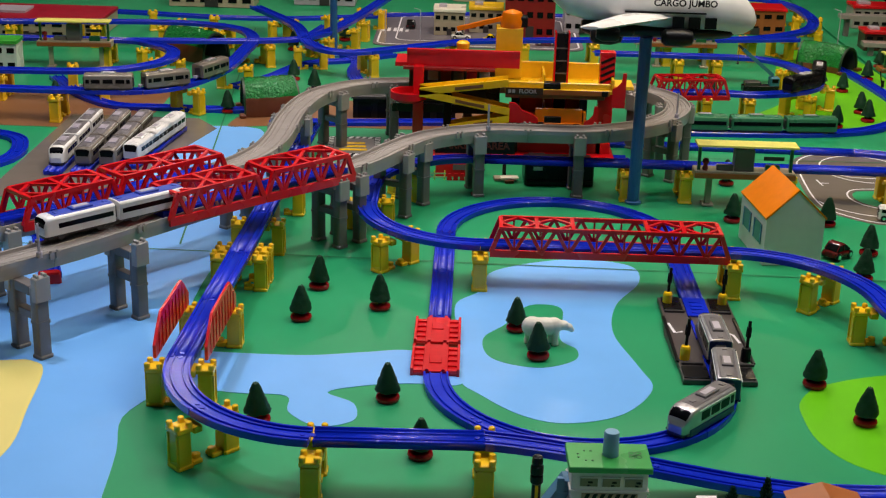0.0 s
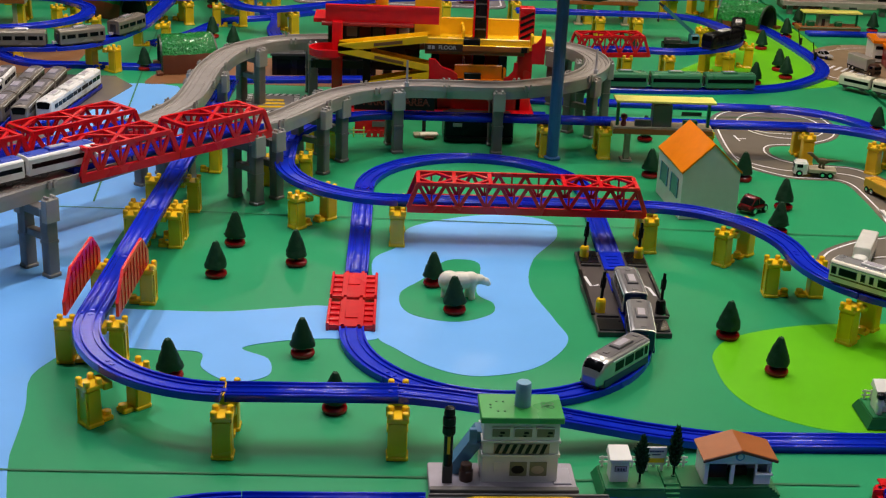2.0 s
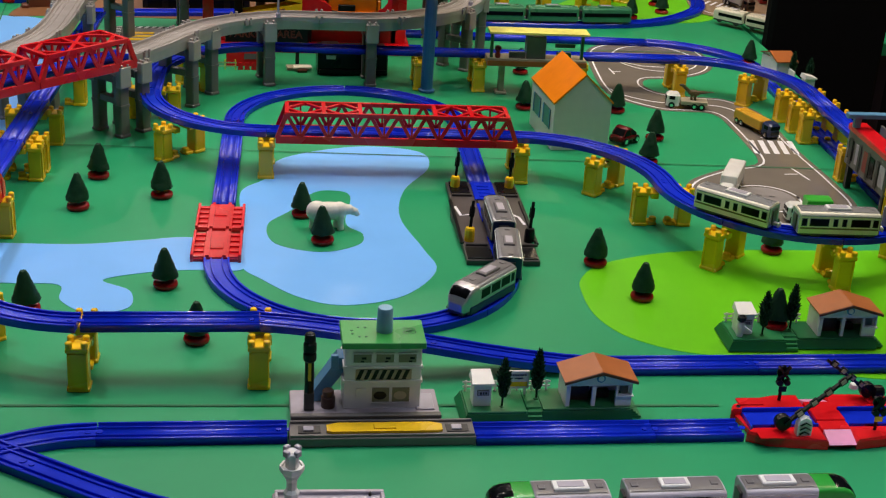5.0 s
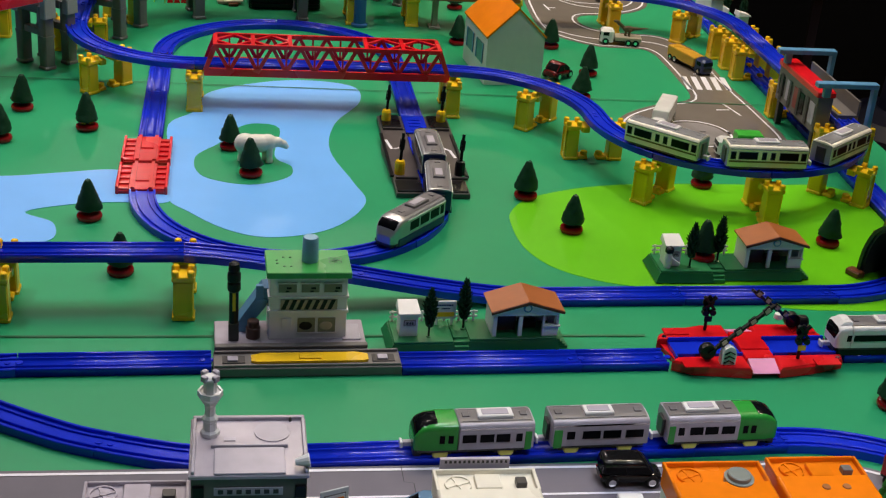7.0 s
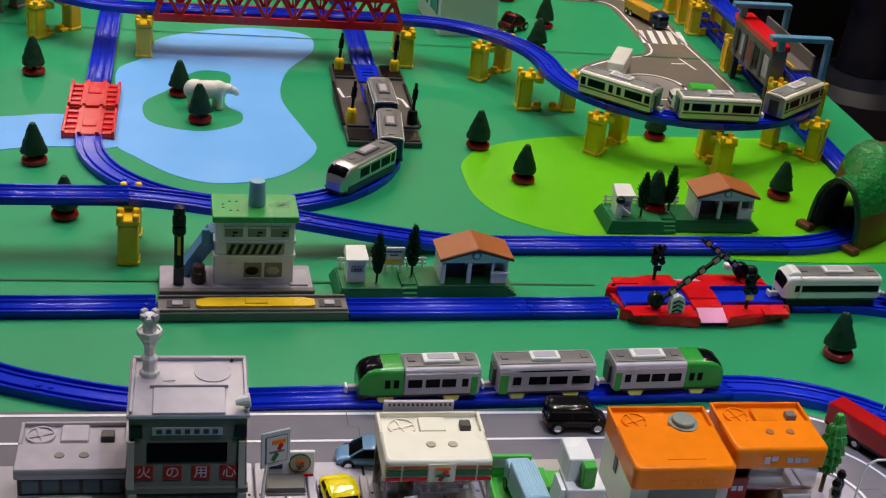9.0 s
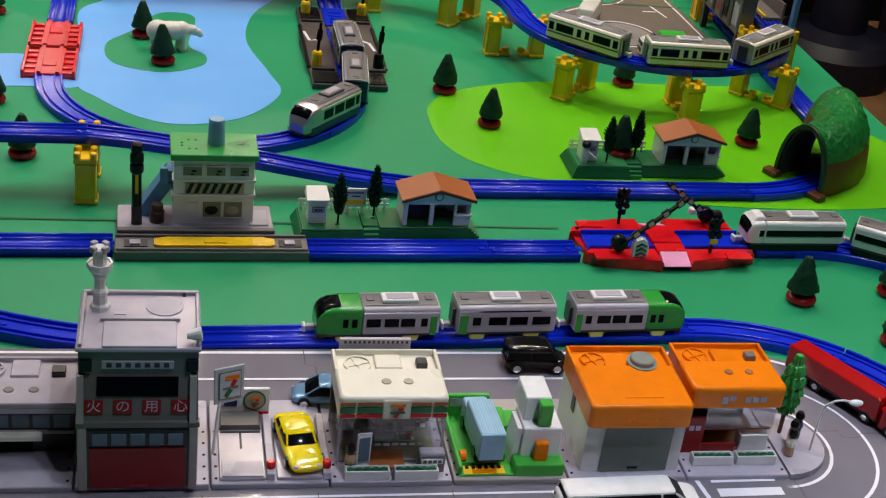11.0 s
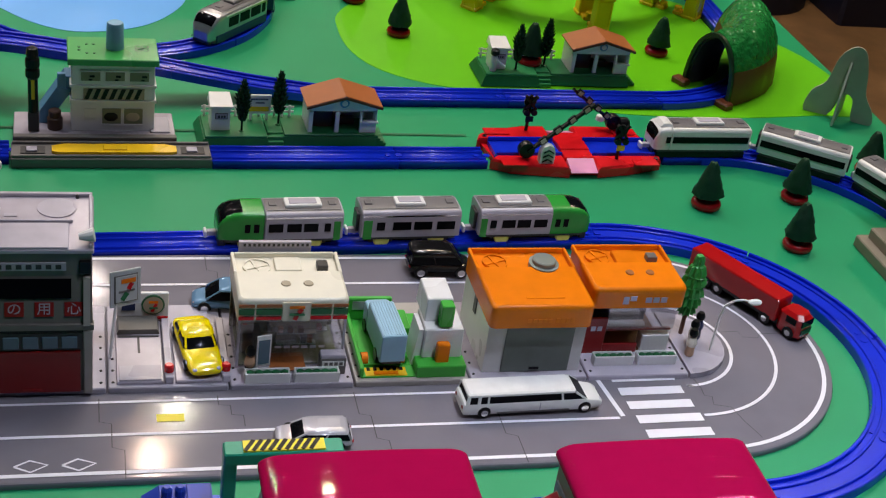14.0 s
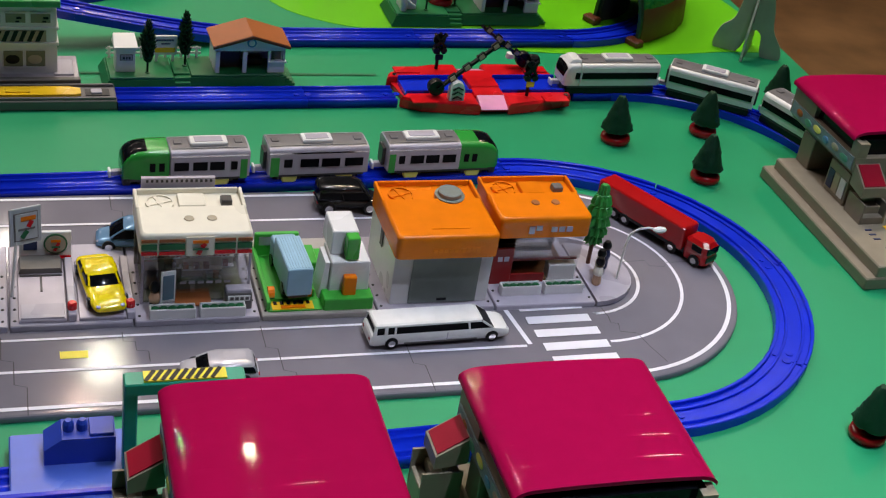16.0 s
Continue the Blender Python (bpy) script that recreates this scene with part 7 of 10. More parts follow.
for x0 in (0.006, 0.050):
    pl = thing("flower_box", "white flower box with dark green plants", "flower box", "flower boxes", pose(0.702 + x0, 0.856, PZ))
    for y0 in (-0.005, 0.0032):
        part("trough_side", box(BM(), 0, 0.040, y0, y0 + 0.0018, 0, 0.0100, 0.0005), M_WHITE, pl)
    for u in (0.0, 0.0384):
        part("trough_end", box(BM(), u, u + 0.0016, -0.0031, 0.0031, 0, 0.0100, 0.0004), M_WHITE, pl)
    part("soil", box(BM(), 0.0017, 0.0383, -0.0031, 0.0031, 0, 0.0078), M_BLACK, pl)
    for i in range(5):
        part("plant", blob(BM(), (0.005 + i * 0.0075, 0, 0.0085), (0.0042, 0.0026, 0.0022), 8, 5), M_DKGREEN, pl, smooth=True)

# street tree and lamp at the block's end
stree = thing("street_tree", "bright green plastic street tree", "toy tree", "", pose(0.816, 0.902, PZ))
part("trunk", rod(BM(), (0, 0, 0), (0, 0, 0.040), 0.0022, 8), M_TUNBROWN, stree)
b = BM()
random.seed(9)
loops = []
for i in range(6):
    u = i / 5
    rr = 0.0122 * math.sin(math.pi * (0.20 + 0.70 * u)) ** 0.8 + 0.0006
    zz = 0.026 + 0.056 * u
    for k, dz in ((1.0, 0.0), (0.94, 0.0052), (0.74, 0.0090)):
        ring = []
        for j in range(20):
            a = 2 * math.pi * j / 20 + 0.5 * i
            tooth = (1.10 if j % 2 else 0.80) * random.uniform(0.92, 1.08)
            ring.append((rr * k * tooth * math.cos(a), rr * k * tooth * 0.85 * math.sin(a), zz + dz - (0.0014 if j % 2 else 0.0) * k))
        loops.append(ring)
loft(b, loops)
part("foliage", b, M_LEAF2, stree)
lamp = thing("street_lamp", "white plastic street lamp with a curved arm", "street lamp", "", pose(0.836, 0.873, PZ))
b = BM()
pts = [(0, 0, 0), (0.001, 0, 0.040), (0.003, -0.001, 0.053), (0.010, -0.004, 0.0605), (0.017, -0.007, 0.0632), (0.022, -0.009, 0.0632)]
for p, q in zip(pts, pts[1:]):
    rod(b, p, q, 0.0011, 6)
part("pole", b, M_WHITE, lamp)
b = BM()
blob(b, (0.0275, -0.0105, 0.0628), (0.0075, 0.004, 0.0030), 10, 6)
part("lamp_head", b, M_WHITE, lamp, smooth=True)


# ---- toy cars ----
def car(x, y, turn, length, width, height, mat, label="toy car", z=TZ, cabin=(0.16, 0.70), bonnet=0.56, rake=(0.9, 1.5), tumble=0.80, posts=(0.0, 0.48, 1.0), solid=0.76, name="toy_car"):
    """A die-cast car pointing along +x; cabin: where the glasshouse stands, from the tail; rake: how far its ends slope."""
    c = thing(name, label, "toy car", "toy cars", pose(x, y, z + 0.0006, 0, 0, turn))
    L, w, h = length, width / 2, height
    zb, zs = h * 0.15, h * bonnet
    b = BM()
    loops = []
    for u, s, zz in ((0.0, 0.70, 0.74), (0.02, 0.88, 0.90), (0.10, 0.97, 0.985), (0.30, 1.0, 1.0), (0.60, 1.0, 0.985), (0.82, 0.97, 0.90), (0.95, 0.88, 0.76), (0.99, 0.74, 0.62), (1.0, 0.60, 0.50)):
        xx, top = -L / 2 + L * u, zs * zz
        loops.append([(xx, -w * s * 0.93, zb), (xx, w * s * 0.93, zb), (xx, w * s, zb + (top - zb) * 0.42), (xx, w * s * 0.98, zb + (top - zb) * 0.72), (xx, w * s * 0.86, top * 0.985), (xx, w * s * 0.45, top * 1.02), (xx, -w * s * 0.45, top * 1.02), (xx, -w * s * 0.86, top * 0.985), (xx, -w * s * 0.98, zb + (top - zb) * 0.72), (xx, -w * s, zb + (top - zb) * 0.42)])
    loft(b, loops)
    shell = part("body", b, mat, c, smooth=True, angle=70)
    shell.modifiers.new("round", "SUBSURF").render_levels = 2
    a0, a1, dh = -L / 2 + L * cabin[0], -L / 2 + L * cabin[1], h - zs

    def ring(v, grow=0.0):
        """Outline of the glasshouse at the share v of its height."""
        e = v ** 1.3
        x0, x1 = a0 + dh * rake[0] * e - grow, a1 - dh * rake[1] * e + grow
        ww = w * (0.90 + (tumble - 0.90) * e) + grow
        k = ww * 0.30
        zz = zs * 0.97 + (h - zs * 0.97) * v
        return [(x0, -ww + k, zz), (x0 + k * 0.5, -ww, zz), (x1 - k * 0.7, -ww, zz), (x1, -ww + k, zz), (x1, ww - k, zz), (x1 - k * 0.7, ww, zz), (x0 + k * 0.5, ww, zz), (x0, ww - k, zz)]

    b = BM()
    loft(b, [ring(v) for v in (0.0, 0.3, 0.6, 0.80)])
    part("window_glass", b, M_WIN, c, "dark tinted windows", smooth=True, angle=40)
    b = BM()
    r1, r2 = ring(0.97, -0.0012), ring(1.0, -0.0045)
    loft(b, [ring(solid, 0.0005), ring((solid + 0.97) / 2, 0.0004), ring(0.90, 0.0001), [(q[0], q[1], q[2]) for q in r1], [(q[0], q[1], q[2] + 0.0006) for q in r2]])
    part("roof", b, mat, c, smooth=True, angle=60)
    lo, hi = ring(0.02, 0.0003), ring(min(0.78, solid + 0.02), 0.0003)
    for i, j in ((0, 1), (7, 6), (3, 2), (4, 5)):
        p, q = (Vector(lo[i]) + Vector(lo[j])) / 2, (Vector(hi[i]) + Vector(hi[j])) / 2
        part("window_pillar", bar(BM(), p, q, 0.0018, 0.0014, (1, 0, 0)), mat, c)
    for u in posts:
        if 0.0 < u < 1.0:
            for i, j in ((1, 2), (6, 5)):
                p, q = Vector(lo[i]).lerp(Vector(lo[j]), u), Vector(hi[i]).lerp(Vector(hi[j]), u)
                part("window_pillar", bar(BM(), p, q, 0.0016, 0.0010, (1, 0, 0)), mat, c)
    wr = h * 0.235
    for u in (-0.32, 0.31):
        for s in (-1, 1):
            wh = part("wheel", lathe(BM(), [(wr * 0.85, -0.0026), (wr, -0.0018), (wr, 0.0018), (wr * 0.85, 0.0026)], 16), M_BLACK, c, m=pose(L * u, s * (w - 0.0020), wr, 90))
            part("hub", lathe(BM(), [(wr * 0.58, -0.0030), (wr * 0.58, 0.0030)], 12), M_CHROME, wh)
    for s in (-1, 1):
        b = BM()
        blob(b, (L / 2 - 0.0035, s * w * 0.60, zs * 0.60), (0.0028, 0.0026, 0.0018), 8, 5)
        part("headlight", b, M_LTGREY, c, smooth=True)
        b = BM()
        blob(b, (-L / 2 + 0.0012, s * w * 0.60, zs * 0.68), (0.0016, 0.0030, 0.0014), 8, 5)
        part("tail_light", b, M_DKRED, c, smooth=True)
    part("grille", box(BM(), L / 2 - 0.0022, L / 2 - 0.0002, -w * 0.42, w * 0.42, zs * 0.36, zs * 0.50), M_BLACK, c)
    return c


M_MAROON = material("maroon_car_paint", (0.10, 0.004, 0.006), 0.12)
M_TRUCKBLUE = material("sky_blue_plastic", (0.30, 0.50, 0.64), 0.4)
M_CARYEL = material("yellow_car_paint", (0.88, 0.68, 0.0), 0.15, coat=0.5)
M_CARBLUE = material("sky_blue_car_paint", (0.17, 0.33, 0.52), 0.2, metal=0.3)
M_CARBLACK = material("black_car_paint", (0.006, 0.006, 0.007), 0.14, spec=0.35)
M_CARSILVER = material("silver_car_paint", (0.50, 0.48, 0.52), 0.22, metal=0.2)
M_CARWHITE = material("white_car_paint", (0.8, 0.79, 0.77), 0.18, coat=0.4)
M_CARRED = material("red_car_paint", (0.42, 0.006, 0.008), 0.2, coat=0.4)
car(0.341, 0.882, -82, 0.082, 0.034, 0.0215, M_CARYEL, label="glossy yellow toy sports car in the parking bay", z=PZ + 0.003, cabin=(0.12, 0.66), rake=(1.5, 1.9), bonnet=0.60, tumble=0.74, solid=0.66)
car(0.373, 0.966, 176, 0.064, 0.030, 0.0265, M_CARBLUE, label="sky blue toy hatchback on the back road", cabin=(0.04, 0.80), rake=(0.7, 1.55), solid=0.80, bonnet=0.58)
car(0.595, 1.026, -1, 0.067, 0.031, 0.030, M_CARBLACK, label="glossy black toy van on the back road", cabin=(0.01, 0.84), rake=(0.12, 1.0), bonnet=0.56, tumble=0.84, solid=0.62)
car(0.430, 0.763, 178, 0.065, 0.029, 0.0190, M_CARSILVER, label="silver toy hatchback on the front road", cabin=(0.03, 0.80), rake=(0.6, 2.1), solid=0.66, tumble=0.74)


def limousine(x, y, turn, label):
    c = thing("limousine", label, "toy car", "toy cars", pose(x, y, TZ + 0.0006, 0, 0, turn))
    L, w = 0.0660, 0.0146
    b = BM()
    loops = []
    for u, s, z0, z1 in ((-1.0, 0.90, 0.0050, 0.0125), (-0.985, 0.97, 0.0042, 0.0150), (-0.94, 1.0, 0.0036, 0.0158), (0.66, 1.0, 0.0036, 0.0156), (0.78, 0.99, 0.0036, 0.0146), (0.92, 0.95, 0.0036, 0.0130), (0.98, 0.88, 0.0040, 0.0114), (1.0, 0.80, 0.0052, 0.0105)):
        zz = z1 - z0
        half = [(0.94, z0), (1.0, z0 + zz * 0.30), (1.0, z0 + zz * 0.72), (0.95, z0 + zz * 0.93), (0.80, z1)]
        right = [(L * u, w * s * a, z) for a, z in half]
        loops.append(right + [(L * u, -q[1], q[2]) for q in right[::-1]])
    loft(b, loops)
    part("body", b, M_CARWHITE, c, smooth=True, angle=40)
    b = BM()
    loft(b, [[(L * u0, -w * k, z), (L * u1, -w * k, z), (L * u1, w * k, z), (L * u0, w * k, z)] for u0, u1, k, z in ((-0.955, 0.76, 0.945, 0.0150), (-0.930, 0.60, 0.870, 0.0222))])
    part("window_glass", b, M_WIN, c, "dark tinted windows")
    b = BM()
    loft(b, [[(x0, -v, z), (x1, -v, z), (x1 + 0.002, -v * 0.8, z), (x1 + 0.002, v * 0.8, z), (x1, v, z), (x0, v, z), (x0 - 0.001, v * 0.8, z), (x0 - 0.001, -v * 0.8, z)] for x0, x1, v, z in ((-L * 0.935, L * 0.565, w * 0.885, 0.0218), (-L * 0.930, L * 0.555, w * 0.870, 0.0236), (-L * 0.905, L * 0.52, w * 0.74, 0.0248))])
    part("roof", b, M_CARWHITE, c, smooth=True, angle=40)
    for s in (-1, 1):
        for u, lean in ((-0.945, 0.010), (-0.79, 0.004), (-0.66, 0.002), (0.40, -0.02), (0.735, -0.155)):
            part("window_pillar", bar(BM(), (L * u, s * w * 0.952, 0.0152), (L * (u + lean), s * w * 0.880, 0.0224), 0.0030 if u < -0.7 else 0.0018, 0.0010, (0, 1, 0)), M_CARWHITE, c)
        part("headlight", box(BM(), L * 0.955, L * 0.985, s * w * 0.62 - 0.0020, s * w * 0.62 + 0.0020, 0.0095, 0.0118, 0.0004), M_LTGREY, c)
        part("tail_light", box(BM(), -L * 1.004, -L * 0.985, s * w * 0.70 - 0.0016, s * w * 0.70 + 0.0016, 0.0085, 0.0118), M_DKRED, c)
        part("door_line", box(BM(), L * 0.08, L * 0.088, s * w - 0.0004, s * w + 0.0002, 0.0052, 0.0140), M_LTGREY, c)
        part("sill", box(BM(), -L * 0.52, L * 0.52, s * w * 0.97 - 0.0004, s * w * 0.97 + 0.0006, 0.0040, 0.0054), M_MIDGREY, c)
        for u in (-0.70, 0.74):
            wh = part("wheel", lathe(BM(), [(0.0050, -0.0024), (0.0060, -0.0016), (0.0060, 0.0016), (0.0050, 0.0024)], 18), M_BLACK, c, m=pose(L * u, s * (w - 0.0014), 0.0060, 90))
            part("hub", lathe(BM(), [(0.0034, -0.0028), (0.0034, 0.0028)], 12), M_CHROME, wh)
    part("grille", box(BM(), L * 0.990, L * 1.002, -w * 0.42, w * 0.42, 0.0070, 0.0108), M_DKGREY, c)
    return c


limousine(0.6305, 0.802, 2, "long white toy limousine with black windows on the front road")
bt = thing("box_truck", "light blue toy box truck on the service ramp", "toy truck", "toy cars", pose(0.510, 0.884, PZ + 0.0045, 0, 0, -87))
part("chassis", box(BM(), -0.034, 0.034, -0.009, 0.009, 0.004, 0.008), M_DKGREY, bt)
part("cargo_box", box(BM(), -0.020, 0.036, -0.0118, 0.0118, 0.008, 0.036, 0.001), M_TRUCKBLUE, bt)
for i in range(9):
    part("roof_rib", box(BM(), -0.0185, 0.034, -0.0106 + i * 0.0025, -0.0094 + i * 0.0025, 0.0361, 0.0366), M_TRUCKBLUE, bt)
part("cab", box(BM(), -0.036, -0.0205, -0.0115, 0.0115, 0.006, 0.028, 0.0015), M_TRUCKBLUE, bt)
part("cab_window", box(BM(), -0.0368, -0.0361, -0.009, 0.009, 0.017, 0.025), M_WIN, bt)
for u in (-0.026, 0.020):
    for s in (-1, 1):
        part("wheel", lathe(BM(), [(0.006, -0.002), (0.006, 0.002)], 14), M_BLACK, bt, m=pose(u, s * 0.0105, 0.006, 90))


M_AMBER = material("amber_plastic", (0.60, 0.31, 0.025), 0.3)


def lorry(x, y, turn, z, mat_cab, mat_box, label, length=0.14, name="toy_lorry", bed=0.042, skirt=None):
    t = thing(name, label, "toy truck", "toy cars", pose(x, y, z, 0, 0, turn))
    L = length
    part("trailer", box(BM(), -L / 2, L / 2 - 0.0305, -0.0145, 0.0145, 0.010, bed, 0.0015), mat_box, t)
    part("chassis", box(BM(), -L / 2 + 0.004, L / 2 - 0.006, -0.010, 0.010, 0.006, 0.0118), M_BLACK, t)
    part("cab", box(BM(), L / 2 - 0.029, L / 2, -0.0138, 0.0138, 0.005, 0.0310, 0.0045), mat_cab, t)
    part("grille", box(BM(), L / 2 - 0.0004, L / 2 + 0.0008, -0.0100, 0.0100, 0.0085, 0.0150), M_BLACK, t)
    if bed > 0.035:
        part("trailer_rail", box(BM(), -L / 2 + 0.002, L / 2 - 0.036, -0.0150, 0.0150, 0.0098, 0.0125), M_BLACK, t)
    if skirt:
        part("bumper", box(BM(), L / 2 - 0.030, L / 2 + 0.001, -0.0152, 0.0152, 0.006, 0.0125, 0.001), skirt, t)
    part("windscreen", box(BM(), L / 2 - 0.0020, L / 2 + 0.0006, -0.0105, 0.0105, 0.0190, 0.0265), M_WIN, t)
    for s in (-1, 1):
        part("side_window", box(BM(), L / 2 - 0.018, L / 2 - 0.006, s * 0.0140 - 0.0008, s * 0.0140 + 0.0004, 0.0190, 0.0265), M_WIN, t)
    for u in (-L / 2 + 0.012, -L / 2 + 0.027, -L / 2 + 0.042, L / 2 - 0.042, L / 2 - 0.012) if L > 0.12 else (-L / 2 + 0.012, -L / 2 + 0.027, L / 2 - 0.012):
        for s in (-1, 1):
            w = part("wheel", lathe(BM(), [(0.0068, -0.0025), (0.0068, 0.0025)], 16), M_BLACK, t, m=pose(u, s * 0.0125, 0.0068, 90))
            part("hub", lathe(BM(), [(0.0035, -0.003), (0.0035, 0.003)], 12), M_CHROME, w)
    return t


lorry(0.9125, 0.9575, -61.5, TZ + 0.0006, M_CARRED, M_CARRED, "long red toy lorry on the curved road", 0.147, bed=0.037).scale = (1, 0.86, 0.93)
lorry(0.932, 2.088, -115.5, Z2, M_CARWHITE, M_CARWHITE, "white toy lorry with a red bumper in the turning circle", 0.128, skirt=M_DKRED)
lorry(1.090, 2.440, -71, Z2, M_NAVY, M_AMBER, "toy lorry with an amber trailer on the printed road", 0.118, bed=0.029)
lorry(0.982, 2.580, 170, Z2, M_CARWHITE, M_BEIGE, "white toy flatbed lorry on the printed road", 0.086, bed=0.018)
lorry(1.028, 1.962, 176, Z2, M_CARWHITE, M_GRASS, "white toy lorry with a green load by the turning circle", 0.075)
car(0.800, 2.349, 40, 0.054, 0.036, 0.033, M_MAROON, cabin=(0.08, 0.86), label="dark red round toy car beside the house", z=0.0008)
car(1.035, 2.91, 0, 0.055, 0.028, 0.018, M_CARSILVER, label="grey toy sports car at the far road end", z=Z2)


# ---- crimson roofed stations in the foreground ----
def pink_station(x, y, turn, front):
    s = thing("station_building", "beige toy station building under a glossy crimson curved roof", "toy station", "crimson roofed stations", pose(x, y, 0.001, 0, 0, turn))
    if front:
        part("base", box(BM(), -0.032, 0.160, -0.128, 0.108, 0, 0.013, 0.0015), M_STATION, s)
        part("platform", box(BM(), -0.020, 0.155, -0.126, 0.102, 0.0132, 0.026, 0.0015), M_STATION, s)
    else:
        part("base", box(BM(), 0.0, 0.150, -0.020, 0.130, 0, 0.013, 0.0015), M_STATION, s)
        part("platform", box(BM(), 0.002, 0.148, -0.018, 0.128, 0.0132, 0.026, 0.0015), M_STATION, s)
    for y0, y1 in ((-0.006, 0.036), (0.074, 0.100)):
        part("pier_wall", box(BM(), 0.004, 0.138, y0, y1, 0.0262, 0.0642, 0.001), M_STATION, s)
    part("back_panel", box(BM(), 0.060, 0.136, 0.0362, 0.0738, 0.0262, 0.0640), M_DKGREY, s)
    for i in range(3):
        part("poster", box(BM(), 0.0028, 0.0038, -0.002 + i * 0.012, 0.008 + i * 0.012, 0.032, 0.054), (M_WHITE, M_BEIGE, M_NAVY)[i], s)
    b = BM()
    loft(b, [[(0.006, -0.008, 0.0645), (0.142, -0.008, 0.0645), (0.142, 0.130, 0.0645), (0.006, 0.130, 0.0645)], [(0.0, -0.010, 0.072), (0.148, -0.010, 0.072), (0.148, 0.132, 0.072), (0.0, 0.132, 0.072)], [(0.0, -0.010, 0.088), (0.148, -0.010, 0.088), (0.148, 0.132, 0.088), (0.0, 0.132, 0.088)]])
    part("upper_storey", b, M_STATION, s)
    part("mural", box(BM(), -0.0014, -0.0002, -0.006, 0.128, 0.0725, 0.0875), M_SKYDULL, s, "painted mural strip")
    for i in range(6):
        b = BM()
        blob(b, (-0.0016, 0.010 + i * 0.020, 0.0785 + 0.002 * (i % 2)), (0.0009, 0.0085 - 0.001 * (i % 3), 0.0042), 10, 6)
        part("mural_patch", b, (M_SEAGREEN, M_BEIGE, M_BLUE2, M_PALEYEL, M_SEAGREEN, M_TERRA)[i], s)
    part("window_band", box(BM(), 0.006, 0.142, -0.002, 0.124, 0.0882, 0.1055), M_WIN, s, "dark window band")
    for v in (-0.010, 0.084):
        part("corner_post", box(BM(), 0.0, 0.012, v, v + (0.014 if v < 0 else 0.048), 0.0882, 0.1055), M_STATION, s)
        part("corner_post", box(BM(), 0.136, 0.148, v, v + (0.014 if v < 0 else 0.048), 0.0882, 0.1055), M_STATION, s)
    b = BM()
    prof = []
    n = 32
    for i in range(n + 1):
        u = 2 * i / n - 1
        u = math.copysign(1 - (1 - abs(u)) ** 1.6, u)
        edge = max(0.0, (abs(u) - 0.80) / 0.20)
        prof.append((0.074 + 0.077 * u, 0.1165 - 0.0022 * u * u - 0.0085 * (1 - math.sqrt(max(0.0, 1 - 0.92 * edge * edge)))))
    loops = []
    for i in range(6):
        y0 = 0.136 * i / 6
        for y, dip in ((y0 + (0.0004 if i else 0.0), 0.00008 if i else 0.0), (y0 + 0.0010, 0.0), (y0 + 0.0018, 0.0), (y0 + 0.136 / 6 - 0.0012, 0.0), (y0 + 0.136 / 6 - 0.0005, 0.0)):
            loops.append([(px, y, pz - dip) for px, pz in prof] + [(px, y, pz - 0.0035) for px, pz in prof[::-1]])
    loft(b, loops + [[(px, 0.136, pz) for px, pz in prof] + [(px, 0.136, pz - 0.0035) for px, pz in prof[::-1]]])
    part("roof", b, M_PINK, s, "glossy crimson curved roof", smooth=True, angle=50)
    if front:
        cm, sm = pose(0.016, -0.0105, 0.0), pose(0.018, -0.011, 0.0)
    else:
        cm, sm = pose(-0.0005, 0.108, 0.0, 0, 0, -90), pose(-0.0005, 0.108, 0.0, 0, 0, -90)
    b = BM()
    loft(b, [[(-0.015, 0, 0.058), (0.015, 0, 0.058), (0.015, 0, 0.082), (-0.015, 0, 0.082)], [(-0.015, -0.026, 0.054), (0.015, -0.026, 0.054), (0.015, -0.026, 0.066), (-0.015, -0.026, 0.066)]])
    part("porch", b, M_STATION, s, m=cm)
    b = BM()
    loft(b, [[(-0.013, -0.002, 0.0822), (0.013, -0.002, 0.0822), (0.013, -0.002, 0.0812), (-0.013, -0.002, 0.0812)], [(-0.013, -0.0245, 0.0678), (0.013, -0.0245, 0.0678), (0.013, -0.0245, 0.0668), (-0.013, -0.0245, 0.0668)]])
    part("porch_roof", b, M_ROOFRED, s, "small crimson porch roof", m=cm)
    for i in range(3):
        part("stair_step", box(BM(), -0.013, 0.013, -0.034 + i * 0.010, -0.0245 + i * 0.010, 0.026 if front else 0.0, 0.034 + i * 0.008, 0.0006), M_STATION, s, m=sm)
    for u in (-0.0155, 0.0135):
        part("stair_cheek", side_prism(BM(), [(u, 0.026 if front else 0.0), (u + 0.002, 0.026 if front else 0.0), (u + 0.002, 0.050), (u, 0.050)], -0.034, -0.002), M_STATION, s, m=sm)
    if front:
        for i in range(3):
            for j in range(2):
                part("platform_mark", box(BM(), 0.004 + j * 0.004, 0.012 + j * 0.004, -0.058 - i * 0.009 - j * 0.036, -0.0555 - i * 0.009 - j * 0.036, 0.0262, 0.0268), M_NAVY, s)
        part("yellow_line", box(BM(), 0.030, 0.036, -0.12, -0.05, 0.0262, 0.0268), M_YEL, s)
    return s


pink_station(0.365, 0.482, 0, False)
pink_station(0.588, 0.482, 0, False)
pink_station(1.139, 0.980, 1, True)

